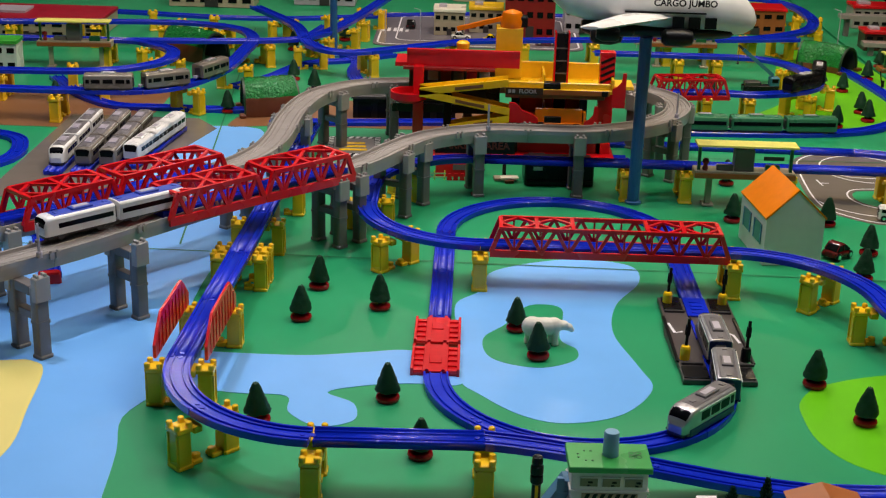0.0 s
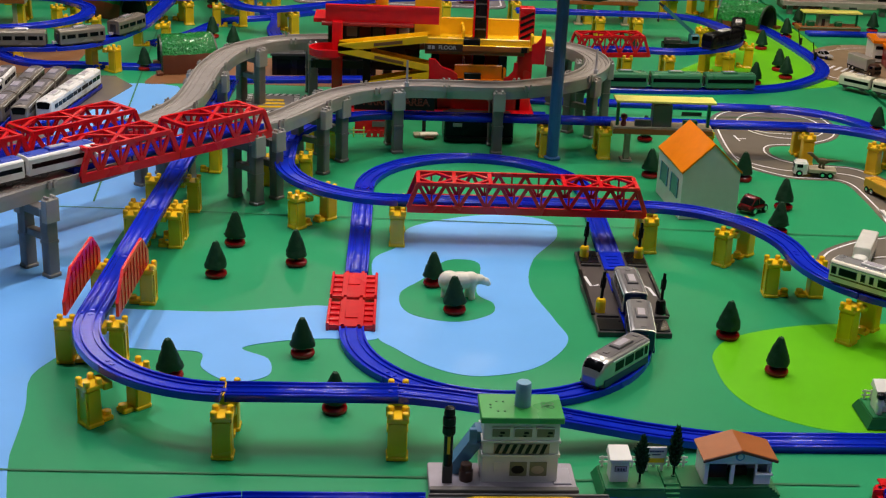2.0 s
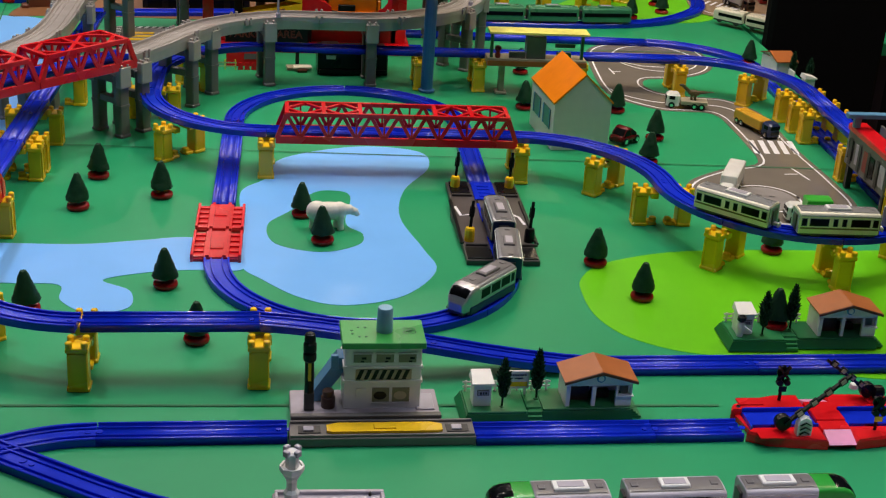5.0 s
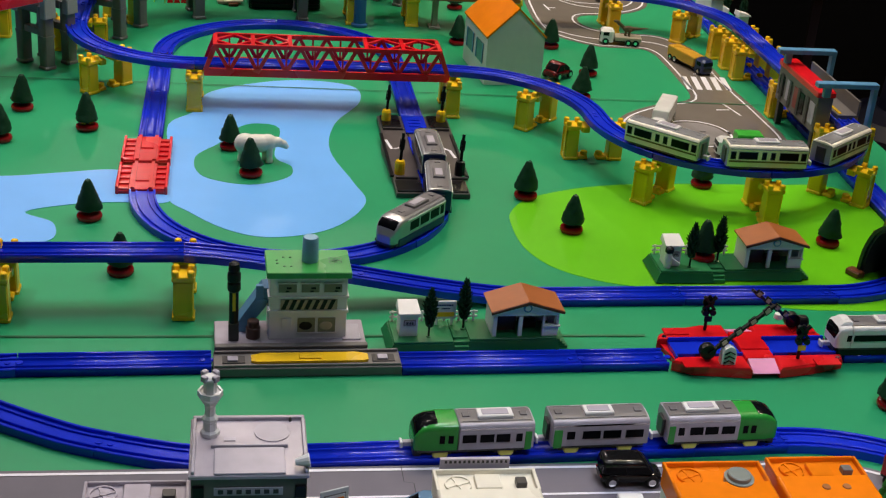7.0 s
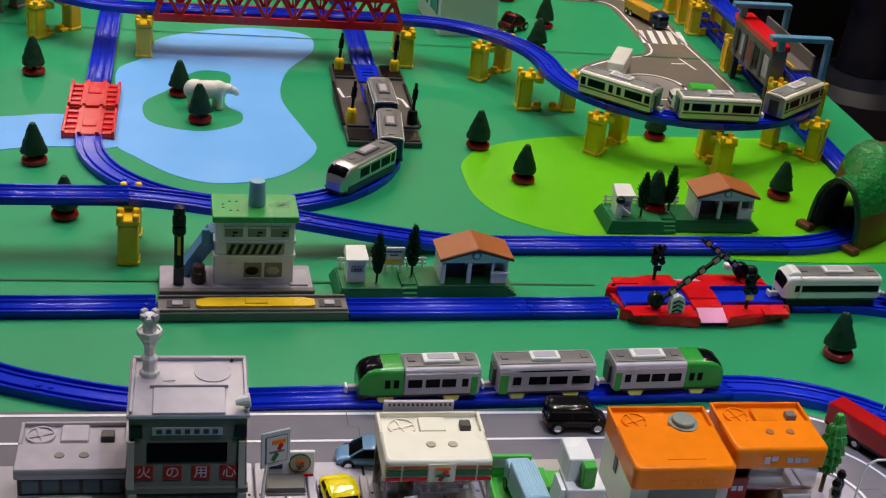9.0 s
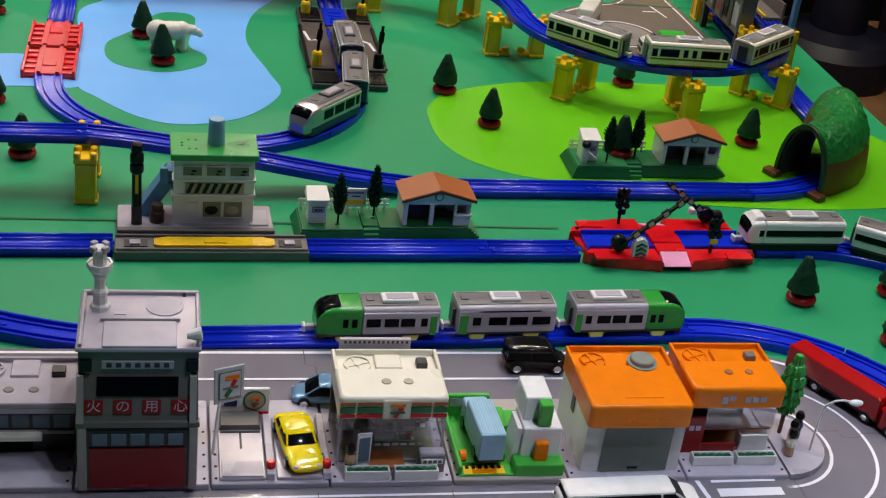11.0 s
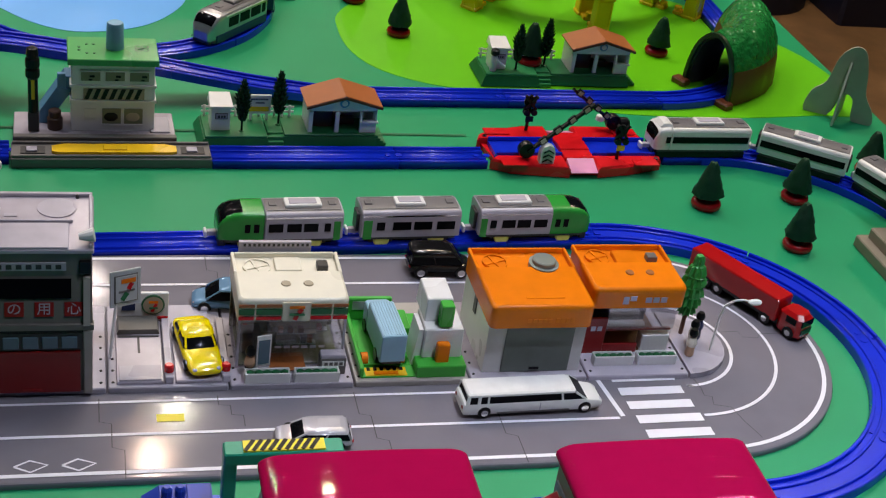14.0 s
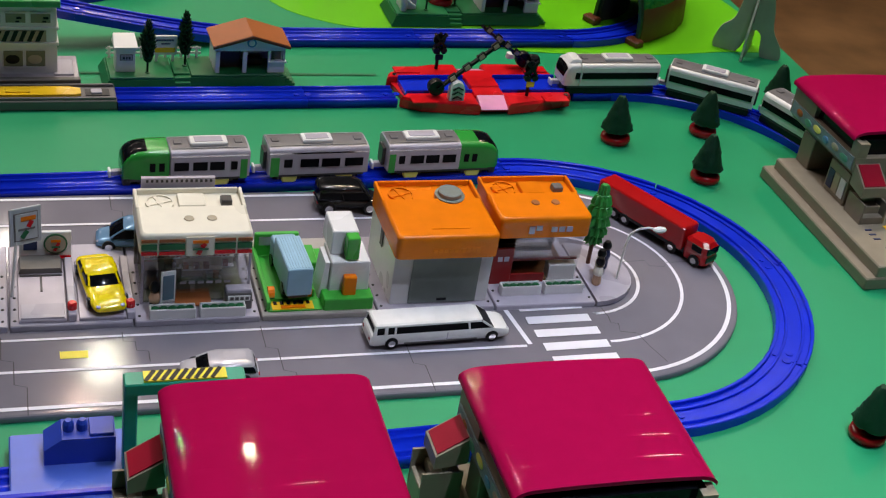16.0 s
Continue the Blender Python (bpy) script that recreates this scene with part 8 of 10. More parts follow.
# teal loading gantry and blue machine at the front edge
gt = thing("loading_gantry", "teal plastic loading gantry with a striped beam", "toy crane", "", pose(0.345, 0.648, 0.001))
part("beam", box(BM(), -0.004, 0.084, -0.008, 0.008, 0.088, 0.098, 0.0012), M_TEAL, gt)
part("striped_plate", box(BM(), 0.010, 0.070, -0.006, 0.006, 0.0982, 0.0995), M_LEMON, gt)
for i in range(9):
    u = 0.011 + i * 0.0060
    b = BM()
    bar(b, (u, -0.0058, 0.0998), (u + 0.007, 0.0058, 0.0998), 0.0030, 0.0006)
    part("black_stripe", b, M_BLACK, gt)
for u in (0.0, 0.078):
    part("leg", box(BM(), u - 0.004, u + 0.006, -0.006, 0.006, 0.010, 0.088, 0.001), M_TEAL, gt)
part("foot", box(BM(), -0.006, 0.030, -0.030, 0.020, 0.0, 0.010, 0.001), M_TEAL, gt)
mc = thing("loading_platform", "periwinkle blue loading platform with track grooves", "toy platform", "", pose(0.205, 0.575, 0.001))
part("platform", box(BM(), 0.0, 0.150, 0.0, 0.052, 0.0, 0.018, 0.0015), M_PERI, mc)
for v in (0.008, 0.024, 0.040):
    part("guide_rib", box(BM(), 0.0, 0.150, v, v + 0.004, 0.0182, 0.0215), M_BLUE, mc)
part("deck", box(BM(), 0.055, 0.142, 0.0525, 0.118, 0.0, 0.014, 0.0015), M_PERI, mc)
part("machine", side_prism(BM(), [(0.080, 0.0142), (0.132, 0.0142), (0.132, 0.038), (0.093, 0.038), (0.080, 0.028)], 0.080, 0.104), M_DEEPBLUE, mc, "dark blue machine housing")
for u in (0.098, 0.108):
    part("knob", lathe(BM(), [(0.0042, 0.038), (0.0042, 0.044), (0.0025, 0.047)], 12, u, 0.092), M_DEEPBLUE, mc)
part("machine_lid", box(BM(), 0.113, 0.131, 0.082, 0.102, 0.0382, 0.0404, 0.0006), M_DEEPBLUE, mc)


# ---- trains ----
def train_car(parent, m, length, body, roof, nose=0, nose_mat=None, windows=M_WIN, wheel=M_DKGREY, width=0.037, height=0.043, skirt=None, band=None, band_z=(0.30, 0.42), roof_unit=M_WHITE, panes=((0.08, 0.27), (0.30, 0.49), (0.52, 0.71), (0.74, 0.93)), pane_z=(0.50, 0.72), blunt=True, eave=None, doors=None, low=0.009, end_wall=None, share=0.30, hood=None, rim=None, nose_panes=(), valance=None):
    """One car; nose 1 or -1: a rounded driving end at the front or the back; share: how much of its half it takes."""
    w, h, L = width / 2, height, length / 2

    def ring(x, s=1.0, hh=h, z0=low):
        half = [(0.985, 0.0), (1.0, 0.06), (1.0, 0.72), (0.99, 0.82), (0.95, 0.905), (0.84, 0.955), (0.55, 0.988), (0.2, 1.0)]
        right = [(x, w * s * a, z0 + (hh - z0) * c) for a, c in half]
        return right + [(x, -q[1], q[2]) for q in right[::-1]]
    if blunt:
        shape = ((0.0, 1.0, 1.0), (0.45, 0.995, 0.995), (0.68, 0.985, 0.97), (0.82, 0.96, 0.91), (0.91, 0.92, 0.82), (0.97, 0.86, 0.72), (1.0, 0.76, 0.62))
    else:
        shape = ((0.0, 1.0, 1.0), (0.25, 0.995, 0.985), (0.48, 0.975, 0.94), (0.66, 0.94, 0.86), (0.82, 0.87, 0.74), (0.93, 0.76, 0.60), (1.0, 0.58, 0.47))
    edge = L * (1 - share)
    x0, x1 = (-L, edge) if nose == 1 else ((-edge, L) if nose == -1 else (-L, L))
    b = BM()
    loft(b, [ring(x0 + 0.001, 0.95, h * 0.98), ring(x0 + 0.002), ring(x1 - 0.002), ring(x1, 1.0 if nose == 1 else 0.95, h if nose == 1 else h * 0.98)])
    ob = part("car", b, body, parent, m=m, smooth=True, angle=40)
    if nose:
        n = BM()
        loft(n, [ring(nose * (edge + (L - edge) * u), s * 1.004, h * hh) for u, s, hh in shape])
        nz = part("nose", n, nose_mat or body, ob, smooth=True, angle=60)
        g = BM()
        rings = []
        for u, s, hh in shape[1:6] if share > 0.6 else (shape[3:6] if blunt else shape[2:5]):
            x = nose * (edge + (L - edge) * u + 0.0008)
            top = h * hh
            rings.append([(x, -w * s * 0.80, top * 0.80), (x, w * s * 0.80, top * 0.80), (x, w * s * 0.86, top * 0.945), (x, w * s * 0.52, top + 0.0006), (x, -w * s * 0.52, top + 0.0006), (x, -w * s * 0.86, top * 0.945)])
        loft(g, rings)
        part("windscreen", g, M_WIN, ob, "dark windscreen", smooth=True, angle=60)
        for s in (-1, 1):
            t = BM()
            blob(t, (nose * (L - 0.0016), s * w * 0.52, h * 0.40), (0.0016, 0.0030, 0.0022), 8, 5)
            part("headlamp", t, M_LTGREY, ob, smooth=True)
            for a, c in nose_panes:
                u0, u1 = sorted((nose * (edge + (L - edge) * a), nose * (edge + (L - edge) * c)))
                part("window", box(BM(), u0, u1, s * w - 0.0009, s * w + 0.0006, h * pane_z[0], h * pane_z[1]), windows, nz)
        if hood:
            t = BM()
            loft(t, [[(nose * (edge - 0.002 + (L - edge) * u), v, h * hh + dz) for v, dz in ((-w * 0.66, 0.0002), (-w * 0.56, 0.0034 * k), (w * 0.56, 0.0034 * k), (w * 0.66, 0.0002))] for u, hh, k in ((0.0, 1.0, 0.7), (0.25, 1.0, 1.0), (0.60, 0.985, 1.0), (0.80, 0.925, 0.6))])
            part("hood", t, hood, ob, "raised white roof hood", smooth=True, angle=40)
        part("buffer_beam", box(BM(), min(nose * L * 0.86, nose * (L - 0.001)), max(nose * L * 0.86, nose * (L - 0.001)), -w * 0.72, w * 0.72, 0.004, low + 0.002, 0.001), M_DKGREY, ob)
    b = BM()
    sec = [(0.87, 0.915), (0.80, 0.955), (0.55, 0.999), (0.2, 1.015)]
    secs = []
    for x in (x0 + 0.002, x1 - (0.002 if nose != 1 else 0.0)):
        right = [(x, w * a, low + (h - low) * c) for a, c in sec]
        secs.append(right + [(x, -q[1], q[2]) for q in right[::-1]])
    loft(b, secs)
    part("roof", b, roof, ob, smooth=True, angle=40)
    cx = (x0 + x1) / 2
    part("roof_unit", box(BM(), cx - length * 0.15, cx + length * 0.15, -w * 0.46, w * 0.46, h + 0.0002, h + 0.0036, 0.001), roof_unit, ob)
    part("unit_grille", box(BM(), cx - length * 0.11, cx + length * 0.11, -w * 0.28, w * 0.28, h + 0.0037, h + 0.0042, 0.0002), M_LTGREY, ob)
    for u in (x0 + 0.010, x1 - 0.010):
        part("roof_vent", box(BM(), u - 0.004, u + 0.004, -w * 0.22, w * 0.22, h - 0.0004, h + 0.0016, 0.0006), roof, ob)
    for v in (-0.62, 0.62):
        part("roof_rib", box(BM(), x0 + 0.004, x1 - 0.004, w * v - 0.0005, w * v + 0.0005, h * 0.962, h * 0.985 + 0.0006), roof, ob)
    span = x1 - x0
    for s in (-1, 1):
        for a, c in panes:
            if nose == -1:
                a, c = 1 - c, 1 - a
            pn = part("window", box(BM(), x0 + span * a, x0 + span * c, s * w - 0.0009, s * w + 0.0004, h * pane_z[0], h * pane_z[1]), windows, ob)
            if rim:
                part("window_rim", box(BM(), x0 + span * a - 0.0008, x0 + span * c + 0.0008, s * w - 0.0008, s * w + 0.0002, h * pane_z[0] - 0.0008, h * pane_z[1] + 0.0008), rim, pn)
        if eave:
            part("eave_strip", box(BM(), x0 + 0.002, x1 - 0.002, s * w * 0.955 - 0.0009, s * w * 0.955 + 0.0012, h * 0.845, h * 0.885), eave, ob)
        if doors:
            u = x0 + span * (0.88 if nose == -1 else 0.03)
            part("door", box(BM(), u, u + span * 0.085, s * w - 0.0006, s * w + 0.0005, h * 0.26, h * 0.76), doors, ob)
        if band:
            part("stripe", box(BM(), x0 + 0.002, x1 - 0.002, s * w - 0.0006, s * w + 0.0003, h * band_z[0], h * band_z[1]), band, ob)
        if skirt:
            part("skirt", box(BM(), -L + 0.002, (L if nose == 0 else L * 0.86) - 0.002, s * (w - 0.001) - 0.0015, s * (w - 0.001) + 0.0018, 0.005, h * 0.36, 0.001), skirt, ob)
        if valance:
            part("valance", box(BM(), -L * 0.94, L * 0.94, s * w * 0.93 - 0.0012, s * w * 0.93 + 0.0012, 0.0042, low - 0.0028, 0.0005), valance, ob)
        part("sole_bar", box(BM(), -L * 0.92, L * 0.92, s * w * 0.90 - 0.0012, s * w * 0.90 + 0.0012, low - 0.0026, low + 0.0004), M_DKGREY, ob)
    for u in (-0.55, 0.55):
        part("bogie", box(BM(), u * L - 0.013, u * L + 0.013, -w * 0.70, w * 0.70, 0.0045, low - 0.0002, 0.001), M_DKGREY, ob)
        for s in (-1, 1):
            part("wheel", lathe(BM(), [(0.0074, -0.0022), (0.0086, -0.0012), (0.0086, 0.0012), (0.0074, 0.0022)], 16), wheel, ob, m=pose(u * L, s * (w - 0.0035), 0.0086, 90))
    for x in ([-L] if nose == 1 else ([L] if nose == -1 else [-L, L])):
        if end_wall:
            part("end_wall", box(BM(), x - 0.0006, x + 0.0006, -w * 0.90, w * 0.90, low, h * 0.92), end_wall, ob)
        part("gangway", box(BM(), x - 0.0024, x + 0.0024, -w * 0.42, w * 0.42, low + 0.002, h * 0.80, 0.0006), M_DKGREY, ob)
    part("underframe", box(BM(), -L * 0.85, L * 0.85, -w * 0.55, w * 0.55, 0.004, low + 0.0003), M_BLACK, ob)
    part("coupler", box(BM(), -L - 0.009, -L + 0.004, -0.003, 0.003, 0.010, 0.015, 0.0006), M_LTGREY, ob)
    part("coupler", box(BM(), -L - 0.012, -L - 0.0092, -0.005, 0.005, 0.009, 0.016, 0.0006), M_WHITE, ob)
    return ob


def train(label, spots, body, roof, nose_mat=None, z=0.0066, length=0.128, middle=None, ends=(1, -1), **kw):
    """A train of several cars at (x, y, heading) or (x, y, heading, height); middle: the length of the cars with no nose."""
    t = thing("toy_train", label, "toy train", "toy trains")
    for i, spot in enumerate(spots):
        nose = ends[0] if i == 0 else (ends[1] if i == len(spots) - 1 else 0)
        train_car(t, pose(spot[0], spot[1], spot[3] if len(spot) > 3 else z, 0, 0, spot[2]), length if nose or not middle else middle, body, roof, nose, nose_mat, **kw)
    return t


def on_arc(cx, cy, r, deg, sgn):
    a = radians(deg)
    return cx + r * math.cos(a), cy + r * math.sin(a), deg + 90 * sgn


# silver express leaving the level crossing of the lake loop
train("silver toy express train with dark blue sides on the loop", [on_arc(0.273, 1.757, 0.210, -41, -1), on_arc(0.273, 1.757, 0.214, -5, -1), (0.489, 1.872, 270, 0.0125)], M_SILVER, M_ROOFGREY, z=0.0076, length=0.126, middle=0.112, skirt=M_NAVY, roof_unit=M_ROOFGREY, blunt=False, share=0.46, end_wall=M_NAVY, panes=((0.06, 0.14), (0.18, 0.40), (0.44, 0.66), (0.70, 0.92)), pane_z=(0.48, 0.78), eave=M_WHITE)
# commuter train on the raised ring
train("silver toy commuter train with olive stripes on the raised ring", [on_arc(0.986, 1.942, 0.212, -133, -1), on_arc(0.986, 1.942, 0.212, -92, -1), on_arc(0.986, 1.942, 0.212, -51, -1)], M_CREAM, M_SILVER, z=UP + 0.0066, length=0.124, ends=(0, 0), band=M_STRIPE, band_z=(0.38, 0.44), eave=M_SILVER, rim=M_SILVER, end_wall=M_SILVER, panes=((0.03, 0.09), (0.13, 0.36), (0.42, 0.47), (0.53, 0.58), (0.64, 0.87), (0.91, 0.97)), pane_z=(0.50, 0.76), roof_unit=M_WHITE)
# white and black train on the curve beyond the red crossing
train("white toy train with black window bands on the station line", [on_arc(0.9947, 1.078, 0.216, 20.5, -1), on_arc(0.9947, 1.078, 0.216, 56.5, -1), (0.984, 1.2942, 1.5)], M_WHITE, M_ROOFGREY, length=0.128, middle=0.112, share=0.30, height=0.0435, low=0.0145, valance=M_BLACK, hood=M_WHITE, eave=M_WHITE, panes=((0.03, 0.97),), pane_z=(0.555, 0.745), nose_panes=((0.0, 0.30),), roof_unit=M_WHITE)
# green and silver train on the town line
train("silver toy diesel train with bright green ends on the town line", [(0.710, 1.0955, 2.4), (0.572, 1.0898, 2.4), (0.436, 1.0841, 2.4)], M_LTGREY, M_ROOFGREY, M_TRAINGREEN, wheel=M_PALEYEL, length=0.128, middle=0.108, low=0.013, height=0.044, share=0.72, panes=((0.16, 0.24), (0.32, 0.50), (0.53, 0.71), (0.76, 0.94)), pane_z=(0.50, 0.71), nose_panes=((0.10, 0.22), (0.30, 0.42)), eave=M_CHROME, doors=M_TRAINGREEN)
# green train on the far straight
train("sea green toy train on the far line", [(0.945, 3.245, 5), (0.808, 3.236, 3), (0.671, 3.230, 2)], M_SEADARK, M_SEADARK, panes=((0.04, 0.96),), roof_unit=M_SEADARK, ends=(0, -1))
# black steam train on the far raised curve
train("black toy train on the far raised line", [(0.958, 3.428, 222), (1.030, 3.555, 256)], M_BLACK, M_BLACK, z=UP + 0.0066, ends=(1, 0))
M_OLDGREY = material("brown_grey_plastic", (0.26, 0.23, 0.20), 0.25, metal=0.3)
# grey train on the far left raised line
train("grey toy commuter train on the far raised line", [(-0.577, 3.375, 66), (-0.665, 3.238, 36), (-0.795, 3.190, 7)], M_OLDGREY, M_OLDGREY, length=0.118, roof_unit=M_SILVER, z=UP + 0.0066, ends=(0, 0), panes=((0.05, 0.12), (0.16, 0.34), (0.40, 0.60), (0.66, 0.84), (0.88, 0.95)))
# bullet train inside the red bridge
train("white toy bullet train with a blue back inside the red bridge", [(-0.530, 1.950, 226.5), (-0.437, 2.048, 226.5)], M_WHITE, M_DEEPBLUE, z=VZ + 0.008, ends=(1, 0), height=0.040, roof_unit=M_DEEPBLUE, panes=((0.05, 0.96),), pane_z=(0.50, 0.70), eave=M_WHITE)
# four trains parked in the yard
for (ax, ay), (bx, by), bd, rf, lab in (((-0.800, 2.735), (-0.805, 3.10), M_WHITE, M_ROOFGREY, "white toy train with a red front parked in the yard"), ((-0.743, 2.740), (-0.738, 3.10), M_OLDGREY, M_ROOFGREY, "grey toy train parked in the yard"), ((-0.690, 2.740), (-0.685, 3.10), M_OLDGREY, M_ROOFGREY, "grey toy train parked in the yard"), ((-0.648, 2.80), (-0.605, 3.08), M_WHITE, M_WHITE, "white toy train with a red tail parked in the yard")):
    head = math.degrees(math.atan2(ay - by, ax - bx))
    spots = [(ax + (bx - ax) * (i + 0.5) / 3, ay + (by - ay) * (i + 0.5) / 3, head) for i in range(3)]
    lay([[(bx, by + 0.02, 0.002), (ax, ay - 0.03, 0.002)]], label="blue yard track")
    train(lab, spots, bd, rf, M_CARWHITE if "red front" in lab else None, z=0.0092, length=0.112, ends=(1, 0), roof_unit=M_LTGREY if rf is M_ROOFGREY else rf, eave=M_WHITE, blunt="red front" not in lab, share=0.46 if "red front" in lab else 0.22)
lay([[(-0.78, 2.36, 0.002), (-0.575, 2.20 + 0.07, 0.002)], [(-0.70, 2.30, 0.002), (-0.625, 2.10, 0.002)]])
stopb = thing("buffer_stop", "red plastic buffer stop at the yard track's end", "buffer stop", "", pose(-0.622, 2.085, 0.001, 0, 0, 20))
part("block", box(BM(), -0.019, 0.019, -0.010, 0.010, 0, 0.020, 0.003), M_RED, stopb)
part("bumper", box(BM(), -0.012, 0.012, 0.0102, 0.015, 0.008, 0.018, 0.001), M_DKRED, stopb)
lay([[(-0.02, 2.932, 0.001), (0.17, 2.940, 0.001)], [(0.17, 2.940, 0.001), (0.46, 2.955, 0.001)]])


# ---- car park tower behind the viaduct ----
ct = thing("car_park_tower", "red, orange and yellow toy multi-storey car park with ramps", "toy car park", "", pose(0.0, 2.97, 0.001))
part("base", box(BM(), -0.02, 0.43, -0.06, 0.14, 0, 0.012, 0.001), M_RED, ct)
part("ground_room", box(BM(), 0.08, 0.40, 0.0, 0.12, 0.012, 0.060, 0.001), M_BRICKRED, ct)
for z0, x0, x1, mm in ((0.082, 0.18, 0.36, M_ORANGE), (0.160, 0.175, 0.42, M_YEL)):
    part("storey", box(BM(), x0, x1, -0.03, 0.12, z0, z0 + 0.008, 0.001), mm, ct)
    part("storey_wall", box(BM(), x0 + 0.02, x1, 0.085, 0.092, z0 + 0.008, z0 + 0.046, 0.001), mm, ct)
    part("front_wall", box(BM(), x0 + (0.064 if z0 < 0.1 else 0.005), x1 - 0.008, -0.022, -0.018, z0 + 0.0082, z0 + (0.040 if z0 < 0.1 else 0.022), 0.0015), mm, ct)
    part("storey_end", box(BM(), x1 - 0.006, x1, -0.03, 0.084, z0 + 0.008, z0 + 0.034, 0.001), mm, ct)
    part("inner_wall", box(BM(), x0 + 0.085, x0 + 0.090, -0.005, 0.084, z0 + 0.008, z0 + 0.036, 0.001), mm, ct)
    part("brown_band", box(BM(), x0 + 0.0855, x1 - 0.010, -0.0322, -0.0304, z0 - 0.004, z0 + 0.007), M_TERRA, ct)
    part("black_clip", box(BM(), x1 - 0.028, x1 - 0.014, -0.034, -0.0324, z0 - 0.005, z0 + 0.008, 0.0006), M_BLACK, ct)
    part("winch_box", box(BM(), x0 + 0.086, x0 + 0.124, -0.029, -0.004, z0 + 0.008, z0 + 0.022, 0.001), M_BLACK, ct)
    side = [(x1 - 0.004, z0 - 0.030), (x1 + 0.026, z0 - 0.030), (x1 + 0.026, z0 + 0.050), (x1 + 0.018, z0 + 0.050), (x1 + 0.016, z0 + 0.030), (x1 + 0.006, z0 + 0.018), (x1 - 0.004, z0 + 0.014)]
    part("side_panel", side_prism(BM(), side, -0.033, -0.029), M_RED, ct, "red curved side panel")
    part("fascia", box(BM(), x0, x0 + 0.085, -0.0325, -0.0305, z0 - 0.006, z0 + 0.010), M_DKBROWN, ct)
    bars(ct, M_LTGREY, "fascia_writing", [(x0 + 0.006 + i * 0.009, x0 + 0.0125 + i * 0.009, z0 - 0.002, z0 + 0.006) for i in range(2)], -0.0330)
    words("FLOOR", 0.0125, M_LTGREY, ct, pose(x0 + 0.050, -0.0331, z0 + 0.002, 90), bold=0.0003)
part("black_girder", box(BM(), -0.085, 0.182, 0.024, 0.040, 0.092, 0.112, 0.001), M_BLACK, ct)
part("brown_storey", box(BM(), 0.175, 0.40, -0.028, 0.10, 0.146, 0.1592, 0.001), M_TERRA, ct)
for x0 in (0.035, 0.19, 0.345):
    part("black_post", box(BM(), x0, x0 + 0.018, -0.01, 0.01, 0.012, 0.146, 0.001), M_BLACK, ct)
for (xa, za), (xb, zb) in (((-0.02, 0.152), (0.18, 0.178)), ((-0.02, 0.150), (0.185, 0.112)), ((0.05, 0.070), (0.185, 0.096))):
    side = BM()
    side_prism(side, [(xa, za), (xb, zb), (xb, zb + 0.005), (xa, za + 0.005)], -0.045, -0.005)
    r = part("ramp", side, M_YEL, ct, "yellow plastic ramp")
    for y0 in (-0.047, -0.004):
        part("ramp_rail", side_prism(BM(), [(xa, za - 0.003), (xb, zb - 0.003), (xb, zb + 0.013), (xa, za + 0.013)], y0 - 0.0012, y0 + 0.0012), M_YEL, r)
    part("ramp_writing", side_prism(BM(), [(xa + (xb - xa) * 0.4, za + (zb - za) * 0.4 + 0.001), (xa + (xb - xa) * 0.72, za + (zb - za) * 0.72 + 0.001), (xa + (xb - xa) * 0.72, za + (zb - za) * 0.72 + 0.008), (xa + (xb - xa) * 0.4, za + (zb - za) * 0.4 + 0.008)], -0.0490, -0.0483), M_BROWN, r)
part("turning_bowl", lathe(BM(), [(0.030, 0.128), (0.042, 0.136), (0.042, 0.152), (0.038, 0.152), (0.036, 0.138), (0.005, 0.136)], 20, -0.045, -0.015), M_RED, ct, "red round turning bowl", smooth=True)
part("red_post", box(BM(), -0.036, -0.012, 0.0, 0.02, 0.012, 0.205, 0.001), M_RED, ct)
part("red_beam", box(BM(), -0.052, 0.206, 0.02, 0.036, 0.202, 0.240, 0.001), M_RED, ct)
part("red_deck", box(BM(), -0.08, 0.14, 0.036, 0.13, 0.196, 0.206, 0.001), M_RED, ct)
part("beam_shelf", box(BM(), -0.060, 0.150, 0.004, 0.0198, 0.196, 0.203, 0.001), M_BRICKRED, ct)
part("dark_back", box(BM(), -0.050, 0.165, 0.100, 0.106, 0.100, 0.195, 0.001), M_DKBROWN, ct)
for i in range(5):
    part("shelf_box", box(BM(), -0.005 + i * 0.030, 0.019 + i * 0.030, 0.060, 0.085, 0.160, 0.182, 0.001), (M_LTGREY, M_BRICKRED, M_MIDGREY, M_RED, M_LTGREY)[i], ct)
part("beam_rim", box(BM(), -0.052, 0.206, 0.0165, 0.0198, 0.234, 0.242, 0.001), M_RED, ct)
part("yellow_tower", box(BM(), 0.151, 0.212, 0.06, 0.11, 0.170, 0.286, 0.001), M_YEL, ct)
crane = part("crane_cab", lathe(BM(), [(0.026, 0.286), (0.028, 0.300), (0.022, 0.320), (0.006, 0.326)], 16, 0.186, 0.085), M_ORANGE, ct, "orange crane cab", smooth=True)
part("crane_jib", bar(BM(), (0.166, 0.080, 0.306), (0.060, 0.070, 0.280), 0.010, 0.010), M_ORANGE, crane)
part("crane_weight", box(BM(), 0.205, 0.222, 0.070, 0.10, 0.288, 0.312, 0.002), M_BLACK, crane)
part("crane_bucket", lathe(BM(), [(0.010, 0.225), (0.014, 0.232), (0.016, 0.250), (0.010, 0.255)], 14, 0.075, 0.06), M_YEL, crane)
